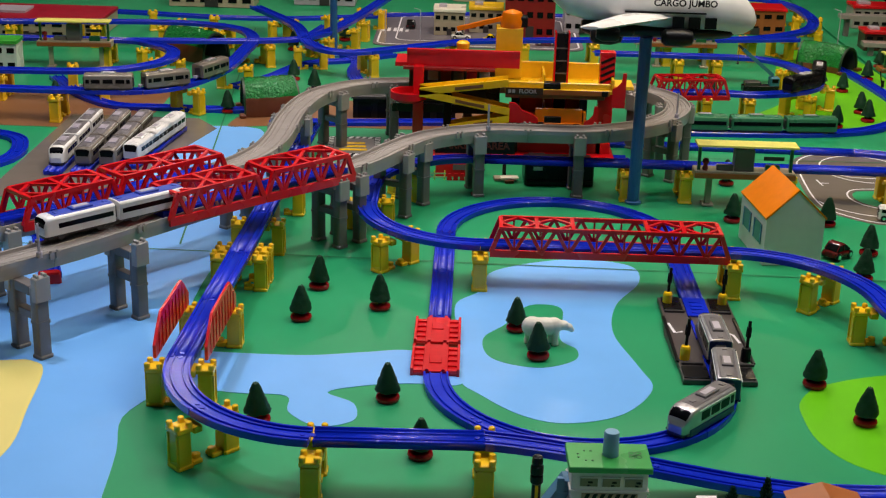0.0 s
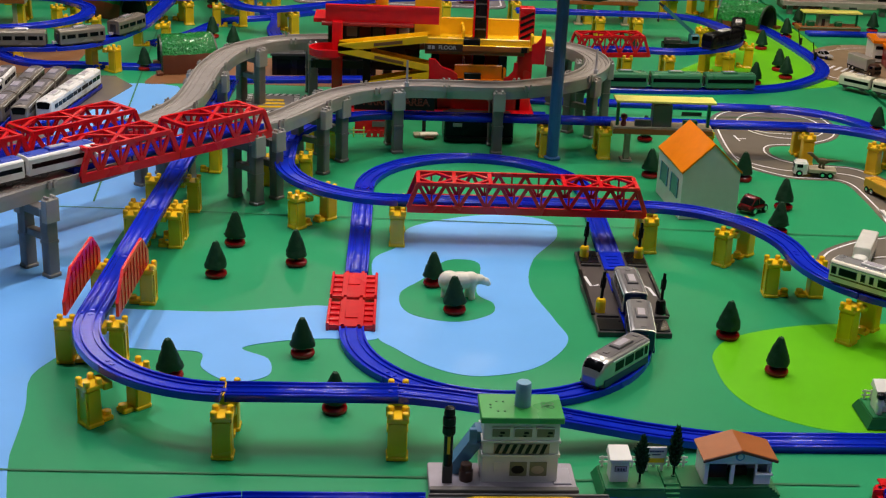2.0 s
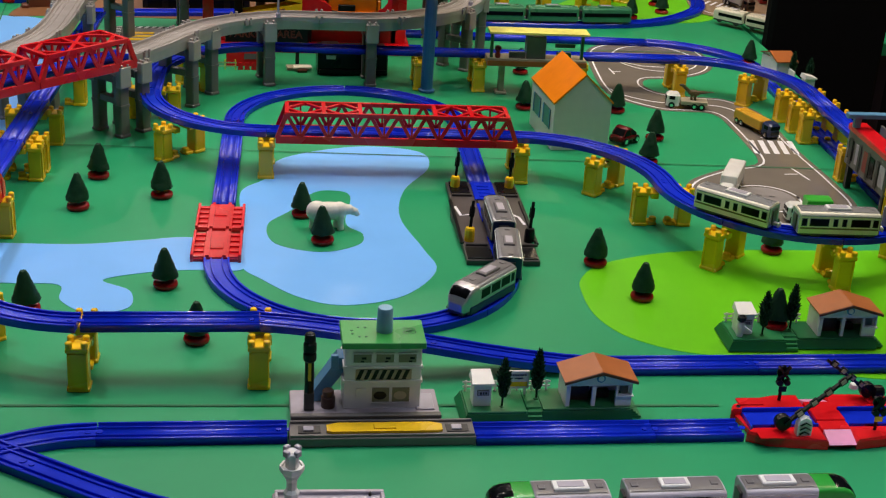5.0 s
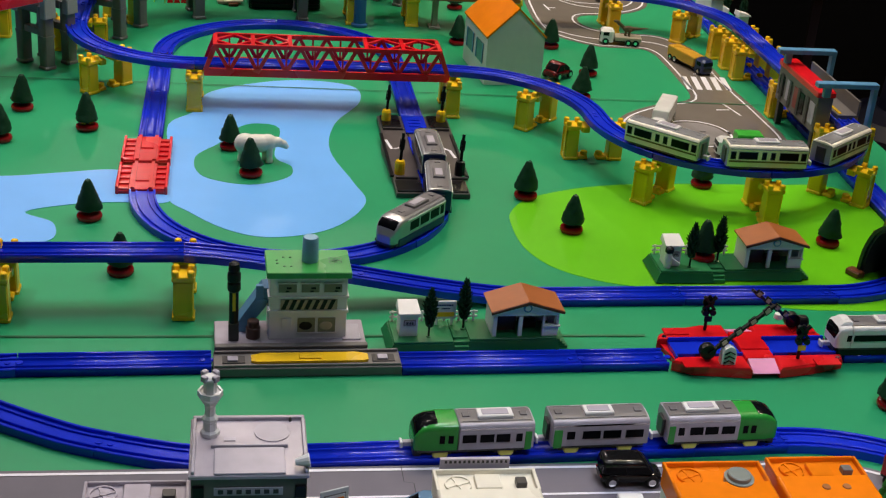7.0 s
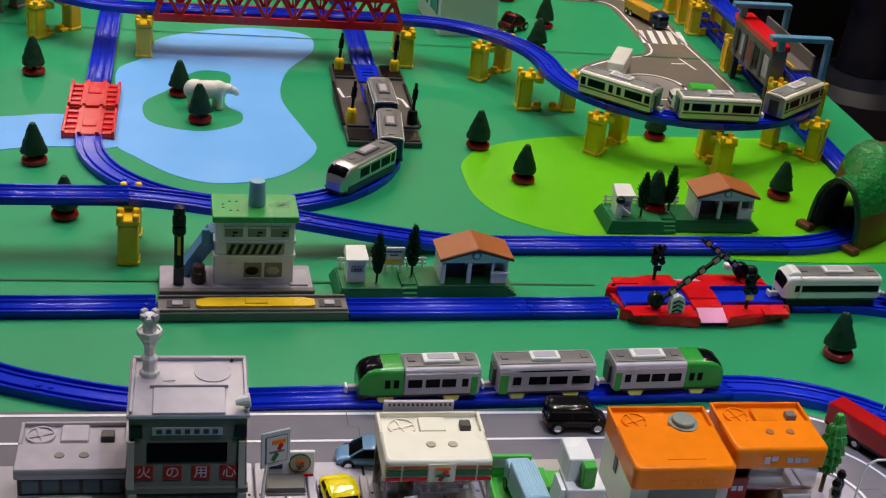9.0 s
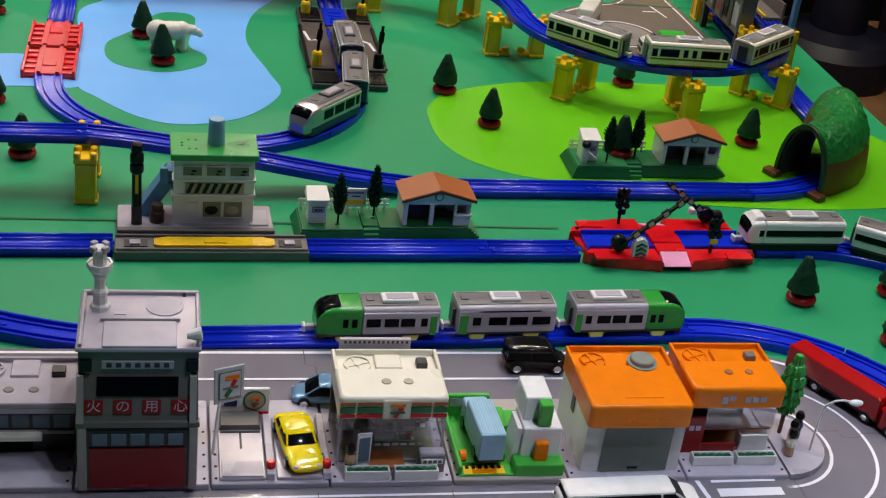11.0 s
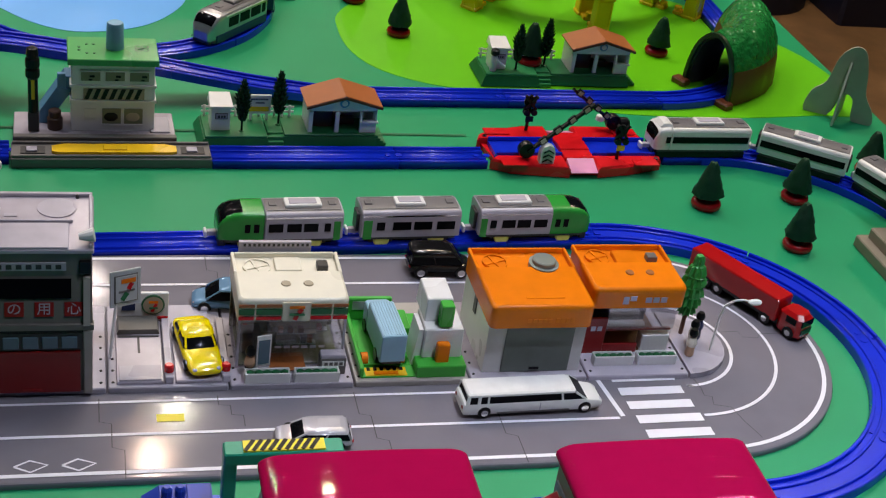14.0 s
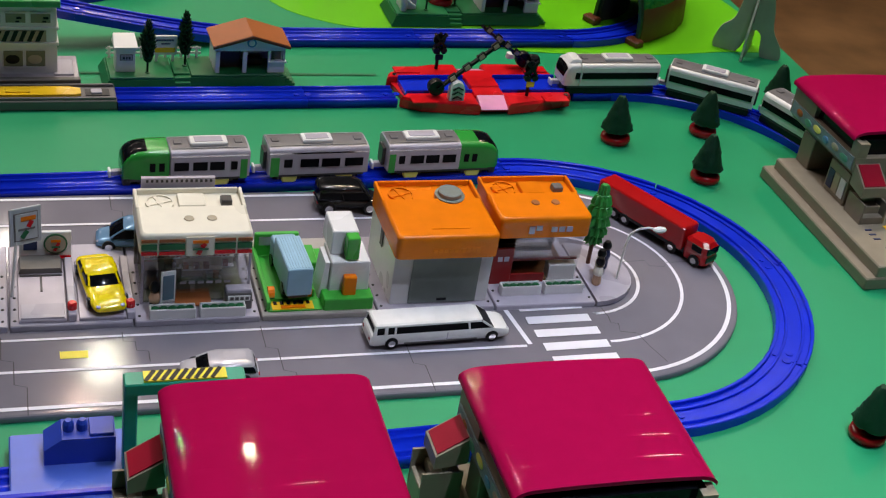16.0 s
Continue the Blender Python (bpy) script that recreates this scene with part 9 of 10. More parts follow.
lift = part("lift_shaft", box(BM(), 0.288, 0.314, 0.03, 0.05, 0.060, 0.285, 0.001), M_BLACK, ct)
for u in (0.284, 0.3145):
    part("lift_rail", box(BM(), u, u + 0.004, 0.026, 0.052, 0.060, 0.288, 0.0006), M_RED, lift)
for i in range(7):
    part("lift_step", box(BM(), 0.2885, 0.3135, 0.0285, 0.0298, 0.075 + i * 0.029, 0.078 + i * 0.029), M_MIDGREY, lift)
rt = part("red_tower", box(BM(), 0.388, 0.422, 0.0, 0.03, 0.012, 0.250, 0.001), M_RED, ct)
for i in range(5):
    b = BM()
    bar(b, (0.390, -0.0004, 0.165 + i * 0.015), (0.420, -0.0004, 0.180 + i * 0.015), 0.006, 0.001, (0, 1, 0))
    part("tower_stripe", b, M_BLACK, rt)
part("red_chute", side_prism(BM(), [(0.183, 0.092), (0.252, 0.092), (0.250, 0.102), (0.238, 0.112), (0.214, 0.120), (0.200, 0.136), (0.184, 0.138)], -0.044, -0.034), M_RED, ct, "red curved chute")
part("yellow_wing", box(BM(), 0.40, 0.47, 0.02, 0.09, 0.160, 0.168, 0.001), M_YEL, ct)
psg = thing("parking_sign", "black parking sign board on a red plastic base under the viaduct", "sign board", "", pose(0.022, 2.800, 0.001, 0, 0, 2))
board_ = part("board", box(BM(), 0.0, 0.176, 0, 0.006, 0.051, 0.086, 0.001), M_BLACK, psg)
words("PARKING AREA", 0.0225, M_ROOFEDGE, board_, pose(0.086, -0.0006, 0.0685, 90), bold=0.0006)
part("base", box(BM(), 0.002, 0.104, -0.010, 0.028, 0.0, 0.046, 0.002), M_RED, psg, "red plastic base")
part("base_lip", box(BM(), 0.000, 0.106, -0.012, 0.030, 0.0462, 0.0505, 0.001), M_BRICKRED, psg)
part("pale_strip", box(BM(), 0.010, 0.098, -0.0112, -0.0103, 0.036, 0.041), M_LTGREY, psg)
part("base_recess", box(BM(), 0.040, 0.072, -0.0112, -0.0103, 0.016, 0.028), M_MIDGREY, psg)
part("stem", box(BM(), 0.150, 0.158, 0.0, 0.006, 0.0, 0.0508), M_BLACK, psg)
sp = thing("spare_parts", "small heap of beige and brown plastic parts under the viaduct", "toy parts", "", pose(0.155, 2.768, 0.001, 0, 0, 8))
part("plate", box(BM(), 0, 0.048, 0, 0.026, 0, 0.006, 0.001), M_BEIGE, sp)
part("plate", box(BM(), 0.012, 0.052, -0.010, 0.010, 0.0062, 0.0100, 0.001), M_CREAM, sp)
part("block", box(BM(), 0.020, 0.040, -0.018, -0.0105, 0.0, 0.0055, 0.001), M_TUNBROWN, sp)
blk = thing("black_train_box", "black plastic engine shed with a small white plate under the viaduct", "toy shed", "", pose(0.219, 2.745, 0.001, 0, 0, 3))
part("shed", box(BM(), 0, 0.150, 0, 0.070, 0, 0.052, 0.003), M_BLACK, blk)
part("roof_hatch", box(BM(), 0.010, 0.046, 0.020, 0.050, 0.0522, 0.060, 0.001), M_BLACK, blk)
part("side_step", box(BM(), 0.004, 0.146, -0.006, -0.0002, 0.004, 0.012, 0.001), M_BLACK, blk)
part("white_plate", box(BM(), 0.018, 0.038, -0.0012, -0.0002, 0.034, 0.042), M_WHITE, blk)
vg = thing("pipe_fence", "small lime and red plastic fence under the viaduct", "toy fence", "", pose(-0.030, 2.758, 0.001, 0, 0, 4))
for u in (0.0, 0.026, 0.052, 0.074):
    part("fence_post", box(BM(), u, u + 0.0025, 0, 0.0025, 0, 0.022), M_LEMON, vg)
for z in (0.006, 0.014):
    part("fence_rail", box(BM(), -0.002, 0.078, -0.0012, -0.0002, z, z + 0.0028), M_PALEGREEN, vg)
for u in (0.080, 0.094, 0.108):
    part("red_gate", side_prism(BM(), [(u, 0.0), (u + 0.012, 0.0), (u + 0.009, 0.015), (u + 0.003, 0.015)], -0.001, 0.003), M_RED, vg)
hm = thing("hazard_mat", "black and white striped loading mat with a yellow sign", "toy mat", "", pose(-0.232, 2.915, 0.0015, 0, 0, 3))
part("mat", box(BM(), 0, 0.125, 0, 0.165, 0, 0.003), M_BLACK, hm)
for k in range(2):
    for i in range(11):
        y0 = 0.002 + i * 0.0148
        x0 = 0.001 + k * 0.1105
        part("stripe", prism(BM(), [(x0, y0), (x0, y0 + 0.0065), (x0 + 0.0125, y0 + 0.0130), (x0 + 0.0125, y0 + 0.0065)], 0.0031, 0.0036), M_WHITE, hm)
    for i in range(6):
        x0 = 0.016 + i * 0.0155
        y0 = 0.002 + k * 0.146
        part("stripe", prism(BM(), [(x0, y0), (x0 + 0.0070, y0), (x0 + 0.0135, y0 + 0.0155), (x0 + 0.0065, y0 + 0.0155)], 0.0031, 0.0036), M_WHITE, hm)
part("field", box(BM(), 0.015, 0.110, 0.020, 0.145, 0.0032, 0.0042), M_MIDGREY, hm)
for y0 in (0.038, 0.066, 0.094):
    part("yellow_writing", box(BM(), 0.026 + y0 * 0.1, 0.098 - y0 * 0.1, y0, y0 + 0.016, 0.0044, 0.0050), M_YEL, hm)

# ---- aeroplane on its pole ----
ap = thing("toy_aeroplane", "large white toy cargo aeroplane held up on a blue pole", "toy aeroplane", "", pose(0.444, 2.647, 0.001))
part("pole", rod(BM(), (0, 0, 0.004), (0.002, 0, 0.350), 0.0125, 14), M_POLE, ap, "blue pole")
part("pole_foot", lathe(BM(), [(0.017, 0), (0.017, 0.004), (0.0135, 0.006)], 20), M_POLE, ap)
b = BM()
loops = []
for x, r, zc in ((-0.20, 0.012, 0.440), (-0.16, 0.030, 0.425), (-0.08, 0.044, 0.418), (0.02, 0.048, 0.413), (0.12, 0.048, 0.410), (0.165, 0.044, 0.406), (0.195, 0.034, 0.400), (0.212, 0.019, 0.394), (0.218, 0.006, 0.391)):
    loops.append([(x, r * math.cos(2 * math.pi * j / 18), zc + r * 1.05 * math.sin(2 * math.pi * j / 18)) for j in range(18)])
loft(b, loops)
part("fuselage", b, M_WHITE, ap, smooth=True, angle=50)
b = BM()
loft(b, [[(x, r * math.cos(2 * math.pi * j / 14), 0.3705 + hh * math.sin(2 * math.pi * j / 14)) for j in range(14)] for x, r, hh in ((-0.13, 0.016, 0.010), (-0.11, 0.036, 0.018), (0.13, 0.038, 0.020), (0.165, 0.030, 0.016), (0.178, 0.012, 0.008))])
part("belly", b, M_BLACK, ap, smooth=True, angle=50)
for u, v in ((-0.085, -0.052), (0.055, -0.054), (-0.085, 0.052), (0.055, 0.054)):
    part("landing_pod", lathe(BM(), [(0.010, -0.030), (0.017, -0.022), (0.019, 0.010), (0.014, 0.030), (0.004, 0.034)], 14), M_BLACK, ap, m=pose(u, v, 0.362, 0, 90, 0), smooth=True)
for i in range(3):
    part("cargo_door", box(BM(), 0.045 + i * 0.032, 0.068 + i * 0.032, -0.0512, -0.046, 0.380, 0.402), M_BLACK, ap)
part("stripe", box(BM(), -0.05, 0.11, -0.0512, -0.046, 0.4085, 0.4115), M_BLACK, ap)
words("CARGO JUMBO", 0.0180, M_BLACK, ap, pose(0.068, -0.0512, 0.4290, 90), bold=0.0005)
for s in (-1, 1):
    b = BM()
    foil = [(0.0, 0.0), (0.15, 0.32), (0.45, 0.5), (0.8, 0.42), (1.0, 0.0), (0.8, -0.42), (0.45, -0.5), (0.15, -0.32)]
    loft(b, [[(x0 + c * u, s * y, z + t * v) for u, v in foil] for x0, c, y, z, t in ((-0.06, 0.115, 0.035, 0.400, 0.016), (-0.115, 0.075, 0.130, 0.402, 0.013), (-0.146, 0.050, 0.180, 0.402, 0.010), (-0.146, 0.036, 0.190, 0.402, 0.006))])
    w = part("wing", b, M_WHITE, ap, smooth=True, angle=60)
    for k, (u, v) in enumerate(((-0.055, 0.085), (-0.09, 0.140))):
        part("engine", lathe(BM(), [(0.009, -0.022), (0.015, -0.010), (0.015, 0.016), (0.011, 0.022)], 14), M_BLACK, w, m=pose(u, s * v, 0.382, 0, 90, 0), smooth=True)
part("tail_fin", side_prism(BM(), [(-0.21, 0.445), (-0.15, 0.450), (-0.185, 0.53), (-0.215, 0.53)], -0.004, 0.004), M_WHITE, ap)
p2 = thing("blue_pole", "blue upright pole at the far side", "pole", "", pose(-0.322, 4.01, 0.001))
part("pole", rod(BM(), (0, 0, 0.004), (0, 0, 0.40), 0.011, 12), M_POLE, p2)
part("pole_foot", lathe(BM(), [(0.030, 0), (0.030, 0.004), (0.013, 0.008)], 20), M_POLE, p2)


# ---- far toy town ----
def far_block(x, y, w, d, h, wall, roof, label, turn=0, floors=2, cols=4, z=0.002):
    f = thing("toy_building", label, "toy building", "far toy buildings", pose(x, y, z, 0, 0, turn))
    part("wall", box(BM(), 0, w, 0, d, 0, h, 0.0008), wall, f)
    part("roof", box(BM(), -0.003, w + 0.003, -0.004, d + 0.002, h + 0.0002, h + 0.010, 0.0015), roof, f)
    for j in range(floors):
        for i in range(cols):
            u = w * (i + 0.2) / cols
            z0 = h * (j + 0.35) / floors
            part("window", box(BM(), u, u + w * 0.6 / cols, -0.0012, -0.0002, z0, z0 + h * 0.35 / floors), M_WIN, f)
    part("door", box(BM(), w * 0.42, w * 0.58, -0.0016, -0.0003, 0, h * 0.28), M_DKGREY, f)
    part("roof_unit", box(BM(), w * 0.15, w * 0.4, d * 0.3, d * 0.7, h + 0.0102, h + 0.018, 0.001), M_LTGREY, f)
    return f


frb = sheet("far_road_board", rrect(-0.22, 0.45, 4.18, 4.75, 0.04), 0.004, M_ROAD, "grey toy road board at the far side", "toy road", thick=0.0035)
part("edge_line", ribbon(BM(), rrect(-0.205, 0.435, 4.195, 4.735, 0.035) + [(0.435, 4.70)], 0.006, 0.0046), M_LINE, frb)
part("lane_line", ribbon(BM(), rrect(-0.15, 0.40, 4.26, 4.68, 0.035) + [(0.40, 4.64)], 0.005, 0.0046), M_LINE, frb)
for i in range(5):
    part("zebra_stripe", ribbon(BM(), [(-0.20 + i * 0.02, 4.40), (-0.20 + i * 0.02, 4.46)], 0.011, 0.0046), M_LINE, frb)
far_block(-0.03, 4.36, 0.10, 0.10, 0.075, M_BEIGE, M_CREAM, "cream toy building at the far side", z=0.005)
far_block(0.085, 4.42, 0.11, 0.10, 0.075, M_BEIGE, M_YEL, "toy building with a yellow roof at the far side", z=0.005)
far_block(0.20, 4.32, 0.16, 0.11, 0.16, M_BRICKRED, M_LTGREY, "dark red toy building of three storeys at the far side", floors=3, cols=5, z=0.005)
far_block(0.40, 4.46, 0.12, 0.10, 0.09, M_LTGREY, M_BRICKRED, "grey toy building with a red roof", z=0.005)
far_block(-1.49, 4.14, 0.42, 0.24, 0.050, M_BEIGE, M_ROOFRED, "wide toy station with a crimson roof", cols=8)
far_block(-1.27, 3.64, 0.10, 0.07, 0.082, M_WHITE, M_GRASS, "white toy signal box with a green roof", turn=3, cols=3)
far_block(0.62, 4.32, 0.26, 0.10, 0.07, M_BEIGE, M_TERRA, "low beige toy station at the far side", cols=6)
far_block(0.95, 4.55, 0.20, 0.10, 0.08, M_TERRA, M_RED, "toy building with a red roof at the far side", cols=5)
far_block(-0.98, 4.75, 0.30, 0.12, 0.09, M_BEIGE, M_GREY, "grey-roofed toy station at the far side", cols=6)
far_block(-0.55, 4.85, 0.22, 0.12, 0.10, M_LTGREY, M_NAVY, "grey toy building with a navy roof", cols=5)
far_block(0.02, 5.02, 0.28, 0.12, 0.10, M_BEIGE, M_RED, "toy building with a red roof at the back", cols=6)
far_block(0.5, 5.1, 0.25, 0.12, 0.12, M_LTGREY, M_BRICKRED, "grey toy building at the back", cols=5)
far_block(-1.5, 5.0, 0.3, 0.12, 0.10, M_BRICKRED, M_LTGREY, "brick red toy building at the back", cols=6)
for x, y, m, lab, tn in ((-0.11, 4.47, M_CARBLACK, "black toy car on the far road", 90), (0.06, 4.30, M_CARWHITE, "white toy car on the far road", 0), (0.16, 4.26, M_CARYEL, "yellow toy car on the far road", 0), (0.33, 4.25, M_CARRED, "red toy car on the far road", 180)):
    car(x, y, tn, 0.064, 0.030, 0.027, m, label=lab, z=0.005)
for x, y, h in ((-0.18, 4.22, 0.10), (-0.07, 4.25, 0.10), (0.62, 4.25, 0.10), (1.28, 4.35, 0.12)):
    fl = thing("street_lamp", "white plastic street lamp at the far side", "street lamp", "far street lamps", pose(x, y, 0.004))
    part("pole", rod(BM(), (0, 0, 0), (0, 0, h), 0.0016, 6), M_LTGREY, fl)
    part("arm", rod(BM(), (0, 0, h), (-0.022, 0, h + 0.006), 0.0013, 6), M_LTGREY, fl)
ctk = thing("crane_lorry", "dark toy crane lorry with a raised blue-green jib", "toy crane", "", pose(0.900, 3.690, 0.002, 0, 0, 4))
M_JIB = material("blue_green_jib_plastic", (0.035, 0.17, 0.24), 0.3)
part("chassis", box(BM(), -0.045, 0.055, -0.016, 0.016, 0.006, 0.022, 0.001), M_BLACK, ctk)
part("engine_cover", box(BM(), -0.040, 0.004, -0.014, 0.014, 0.0222, 0.034, 0.003), M_DKGREY, ctk)
cab = part("cab", box(BM(), 0.030, 0.056, -0.015, 0.015, 0.0222, 0.046, 0.003), M_JIB, ctk)
part("cab_window", box(BM(), 0.034, 0.052, -0.0158, -0.0151, 0.032, 0.042), M_WIN, cab)
jib = part("jib", bar(BM(), (0.038, 0, 0.050), (-0.052, 0, 0.122), 0.012, 0.010), M_JIB, ctk)
part("jib_tip", bar(BM(), (-0.0525, 0, 0.1225), (-0.066, 0, 0.133), 0.007, 0.007), M_DKGREY, jib)
part("hook_cable", rod(BM(), (-0.064, 0, 0.130), (-0.064, 0, 0.088), 0.0008, 6), M_BLACK, jib)
part("hook_block", box(BM(), -0.067, -0.061, -0.003, 0.003, 0.080, 0.088, 0.001), M_DKGREY, jib)
for u in (-0.030, 0.0, 0.040):
    for k in (-1, 1):
        part("wheel", lathe(BM(), [(0.008, -0.003), (0.008, 0.003)], 14), M_BLACK, ctk, m=pose(u, k * 0.014, 0.008, 90))

# right far corner: small road board with an orange building, on a second table
st2 = box(BM(), EDGE_X + 0.01, 1.70, 3.16, 5.40, -0.03, 0.001)
tagged(part("side_table", st2, M_GREEN), "second green table beside the first one", "table", kind="structure")
tagged(part("side_table_skirt", box(BM(), EDGE_X + 0.02, 1.68, 3.18, 5.38, -0.68, -0.031), M_CLOTH), "dark cloth skirt of the second table", "table skirt", kind="structure")
M_TANROAD = material("tan_grey_road_plastic", (0.33, 0.24, 0.16), 0.25, vary=0.08, grain=30)
rb2 = sheet("corner_road_board", smooth_loop([(1.23, 3.45), (1.32, 3.36), (1.50, 3.32), (1.60, 3.45), (1.58, 3.70), (1.46, 3.82), (1.30, 3.74)]), 0.004, M_TANROAD, "grey toy road board in the far corner", "toy road", thick=0.0025)
part("edge_line", ribbon(BM(), smooth_loop([(1.25, 3.455), (1.33, 3.375), (1.49, 3.34), (1.58, 3.46), (1.56, 3.68), (1.46, 3.78), (1.31, 3.69)]), 0.005, 0.0048), M_LINE, rb2)
for i in range(5):
    part("zebra_stripe", ribbon(BM(), [(1.26 + i * 0.015, 3.52 - i * 0.012), (1.29 + i * 0.015, 3.56 - i * 0.012)], 0.008, 0.0048), M_LINE, rb2)
far_block(1.422, 3.600, 0.115, 0.085, 0.052, M_WHITE, M_ORANGE, "white toy building with an orange roof in the far corner", turn=-6, cols=3, z=0.007)
far_block(1.440, 3.530, 0.100, 0.060, 0.046, M_BRICKRED, M_ORANGE, "red toy post office with an orange roof in the far corner", turn=-6, cols=3, z=0.007)
far_block(1.450, 3.462, 0.095, 0.058, 0.040, M_BEIGE, M_CREAM, "cream toy shop in the far corner", turn=-6, cols=3, z=0.007)
lorry(1.362, 3.476, -68, 0.007, M_DKBROWN, M_GREY, "grey toy lorry on the far corner road", 0.11)
train("cream toy bullet train passing the far corner", [(1.285, 3.288, 135), (1.351, 3.222, 135)], M_CREAM, M_CREAM, z=0.0086, length=0.086, height=0.036, ends=(1, 0), roof_unit=M_CREAM, panes=((0.04, 0.96),))
car(1.300, 3.635, -50, 0.050, 0.026, 0.022, M_CARSILVER, label="silver toy car on the far corner road", z=0.005)
tree(1.225, 2.93, 10)

# low station and posts on the second table
lay([[(1.335, 3.945, 0.002), (1.50, 3.95, 0.002)], [(1.50, 3.95, 0.002), (1.69, 3.955, 0.002)]])
lst = thing("low_station", "low terracotta toy platform with a pale yellow canopy", "toy station", "yellow canopy platforms", pose(1.328, 4.000, 0.0015, 0, 0, 4))
part("deck", box(BM(), 0, 0.192, 0, 0.050, 0, 0.014, 0.001), M_TERRA, lst)
part("deck_edge", box(BM(), 0.002, 0.190, -0.0025, -0.0003, 0.0095, 0.0135), M_BEIGE, lst)
part("canopy", side_prism(BM(), [(0.006, 0.056), (0.188, 0.054), (0.188, 0.058), (0.006, 0.060)], -0.006, 0.036), M_PALEYEL, lst, "pale yellow canopy")
for u in (0.012, 0.178):
    part("canopy_post", box(BM(), u, u + 0.006, 0.012, 0.018, 0.0142, 0.0545), M_DKGREEN, lst)
part("waiting_room", box(BM(), 0.060, 0.096, 0.012, 0.036, 0.0142, 0.046, 0.001), M_BEIGE, lst)
part("room_door", box(BM(), 0.070, 0.080, 0.0105, 0.0117, 0.0145, 0.036), M_DKBROWN, lst)
part("planter", box(BM(), 0.024, 0.048, 0.006, 0.018, 0.0142, 0.030, 0.002), M_DKGREEN, lst)
part("planter", box(BM(), 0.112, 0.134, 0.006, 0.018, 0.0142, 0.028, 0.002), M_DKGREEN, lst)
tree(1.345, 4.085, 25)
tree(1.560, 4.030, 70)
for x, y in ((1.267, 3.765), (1.262, 3.592)):
    sp = thing("signal_post", "black plastic signal post beside the far track", "signal", "black signal posts", pose(x, y, 0.0015))
    part("foot", lathe(BM(), [(0.006, 0), (0.006, 0.003), (0.003, 0.005)], 12), M_BLACK, sp)
    part("post", rod(BM(), (0, 0, 0.004), (-0.010, 0.002, 0.056), 0.0018, 8), M_BLACK, sp)
    part("lamp_head", box(BM(), -0.004, 0.004, -0.003, 0.003, 0.010, 0.030, 0.0015), M_BLACK, sp)
far_block(1.36, 4.33, 0.13, 0.08, 0.055, M_DKBROWN, M_RED, "brown toy building with a red roof on the second table", cols=4)
far_block(1.52, 4.36, 0.16, 0.08, 0.050, M_OFFICE, M_BEIGE, "beige toy building on the second table", cols=5)
far_block(1.42, 4.72, 0.16, 0.10, 0.070, M_OFFICE, M_RED, "brown toy building with a red roof on the second table", cols=5)
for ya, za in ((4.24, 0.030), (4.56, 0.060)):
    gd = thing("grey_girder", "long brown-grey toy viaduct deck on the second table", "toy viaduct", "", pose(1.335, ya, 0.0015))
    part("deck", box(BM(), 0, 0.355, 0, 0.040, za, za + 0.014, 0.001), M_GREY, gd)
    for u in (0.02, 0.17, 0.32):
        part("leg", box(BM(), u, u + 0.016, 0.010, 0.030, 0, za - 0.0003, 0.001), M_MIDGREY, gd)

# dark pillar and cable drum beside the table
pil = thing("black_screen", "tall black cloth screen beside the table", "screen", "", pose(1.72, 4.30, -0.70, 0, 0, 0))
part("cloth", box(BM(), 0, 2.6, 0, 0.08, 0, 1.9, 0.01), M_CURTAIN, pil)
part("side_cloth", box(BM(), 0, 0.06, -0.001, 0.5, 0, 1.9, 0.01), M_CURTAIN, pil, m=pose(0, 0.081, 0))
dr = thing("cable_drum", "dark navy round stand on the floor beside the table", "stand", "", pose(2.29, 3.76, -0.70))
part("base", lathe(BM(), [(0.20, 0), (0.20, 0.10), (0.17, 0.14), (0.10, 0.16)], 28), M_CLOTH, dr, smooth=True)
part("column", lathe(BM(), [(0.09, 0.16), (0.075, 0.40), (0.10, 0.62), (0.10, 0.66)], 24), M_CLOTH, dr, smooth=True)

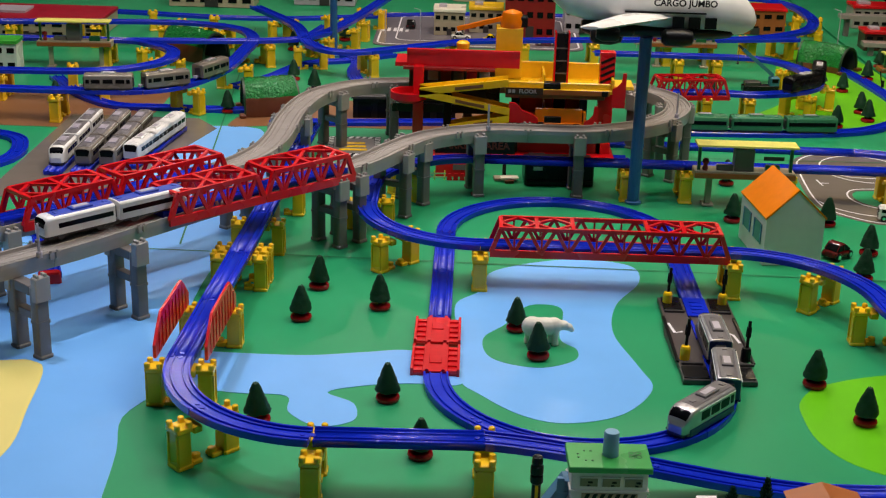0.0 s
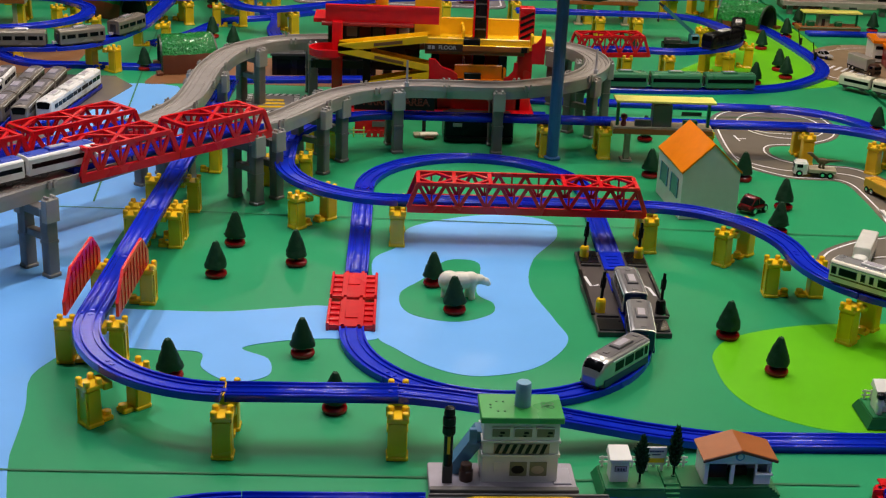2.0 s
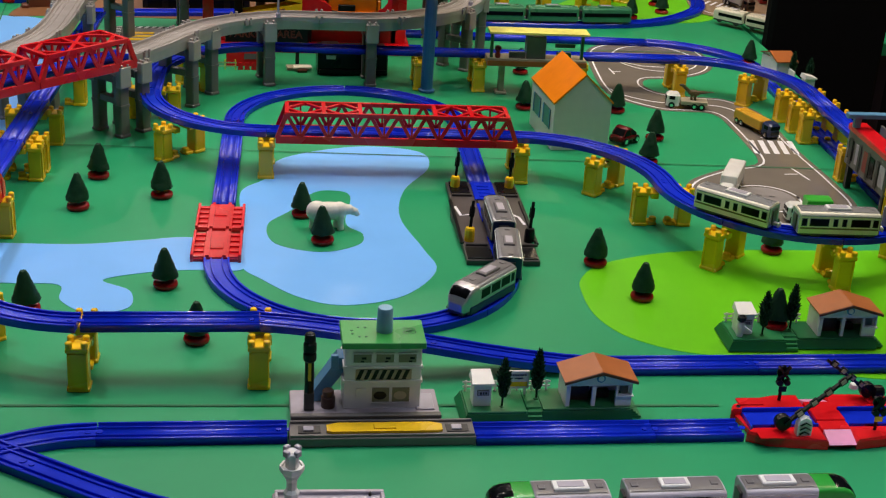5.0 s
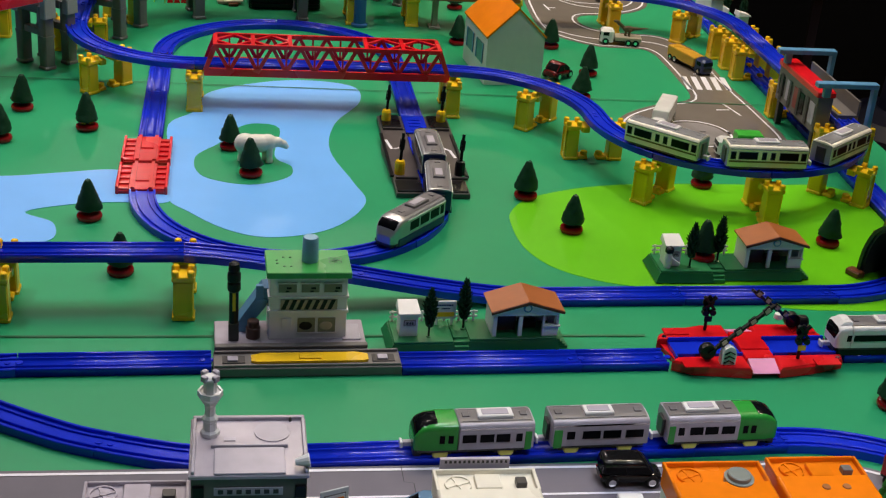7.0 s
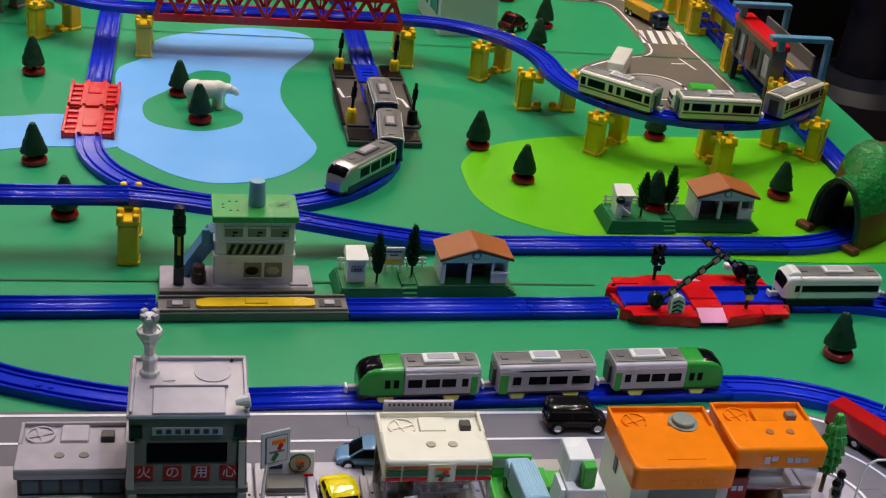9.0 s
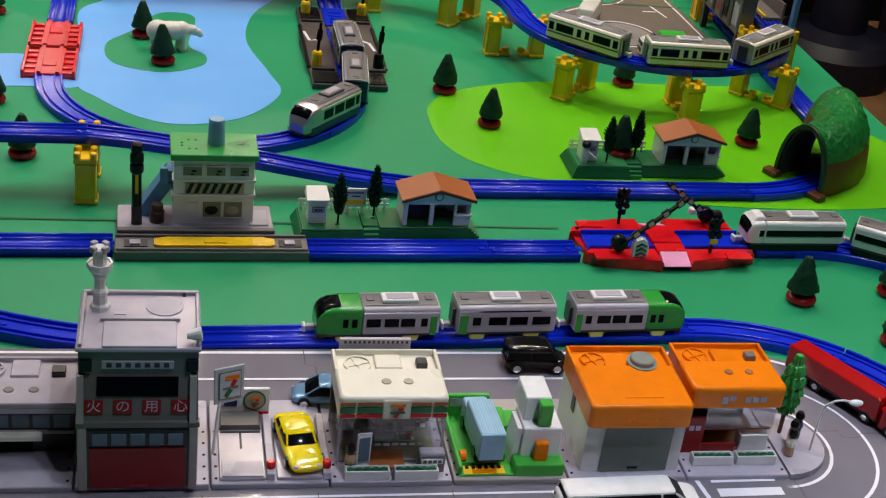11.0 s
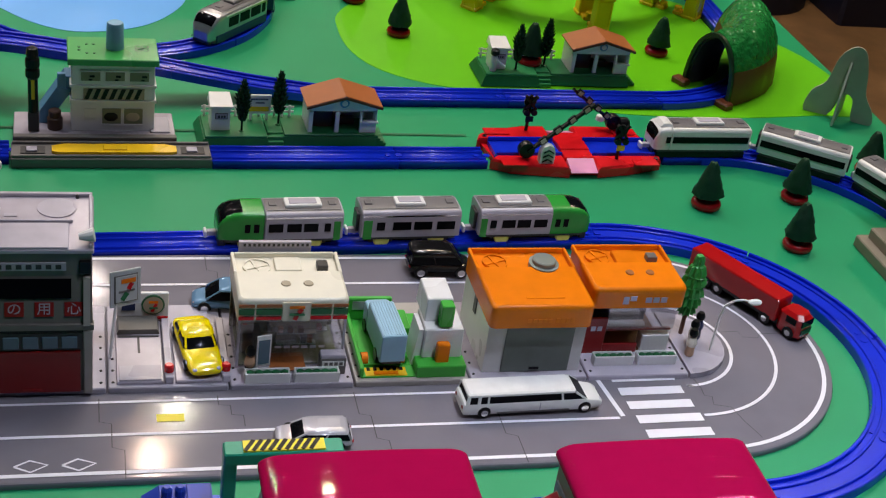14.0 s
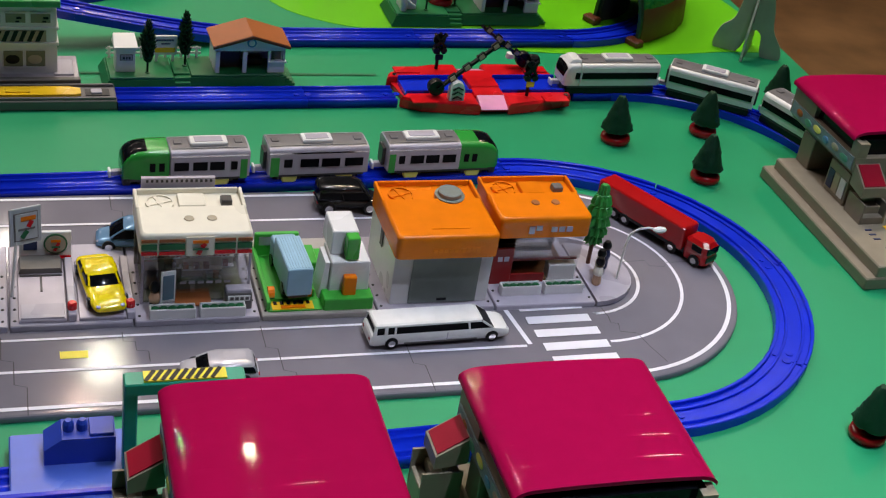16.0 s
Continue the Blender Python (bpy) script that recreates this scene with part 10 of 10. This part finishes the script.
crate = thing("storage_crate", "dark navy cloth covered crate on the hall floor", "crate", "", pose(2.50, 3.50, -0.70))
part("crate_body", box(BM(), 0, 0.75, 0, 0.40, 0, 0.22, 0.01), M_CLOTH, crate)
part("crate_lid", box(BM(), -0.01, 0.76, -0.01, 0.41, 0.2205, 0.26, 0.01), M_CURTAIN, crate)
shed = thing("engine_shed", "long black plastic shed behind the grey viaduct", "toy shed", "", pose(-0.20, 3.275, 0.001, 0, 0, 4))
part("shed_wall", box(BM(), 0, 0.26, 0, 0.06, 0, 0.050, 0.001), M_BLACK, shed)
part("shed_roof", box(BM(), -0.004, 0.264, -0.006, 0.066, 0.0502, 0.058, 0.002), M_DKGREY, shed)
for i in range(5):
    part("shed_door", box(BM(), 0.012 + i * 0.050, 0.046 + i * 0.050, -0.0012, -0.0002, 0.002, 0.040), M_WIN, shed)
# plastic dinosaur on the flatbed lorry
b = BM()
blob(b, (0.0, 0, 0.018), (0.016, 0.008, 0.009))
for i in range(5):
    blob(b, (-0.014 - i * 0.008, 0, 0.020 + i * 0.0008), (0.008, 0.0052 - i * 0.0009, 0.0052 - i * 0.0009), 8, 6)
for i in range(4):
    blob(b, (0.014 + i * 0.005, 0, 0.022 + i * 0.004), (0.006, 0.0042, 0.0046), 8, 6)
blob(b, (0.034, 0, 0.037), (0.008, 0.0042, 0.0040), 8, 6)
for u, v in ((-0.004, 0.006), (-0.004, -0.006), (0.006, 0.004), (0.006, -0.004)):
    lathe(b, [(0.0038, 0.0), (0.0026, 0.006), (0.0042, 0.018)], 8, u, v)
dino = part("toy_dinosaur", b, M_DINO, None, smooth=True, angle=70, m=pose(0.996, 2.578, 0.0195, 0, 0, 170) @ Matrix.Scale(0.78, 4))
mod = dino.modifiers.new("fuse", "REMESH")
mod.mode, mod.voxel_size, mod.use_smooth_shade = "VOXEL", 0.0013, True
tagged(dino, "brown plastic dinosaur riding on the flatbed lorry", "toy dinosaur")
col = thing("black_cloth_column", "tall black cloth covered column beside the table", "column", "", pose(1.322, 3.095, -0.70))
part("column_cloth", box(BM(), 0, 0.30, 0, 0.050, 0, 2.0, 0.01), M_CURTAIN, col)
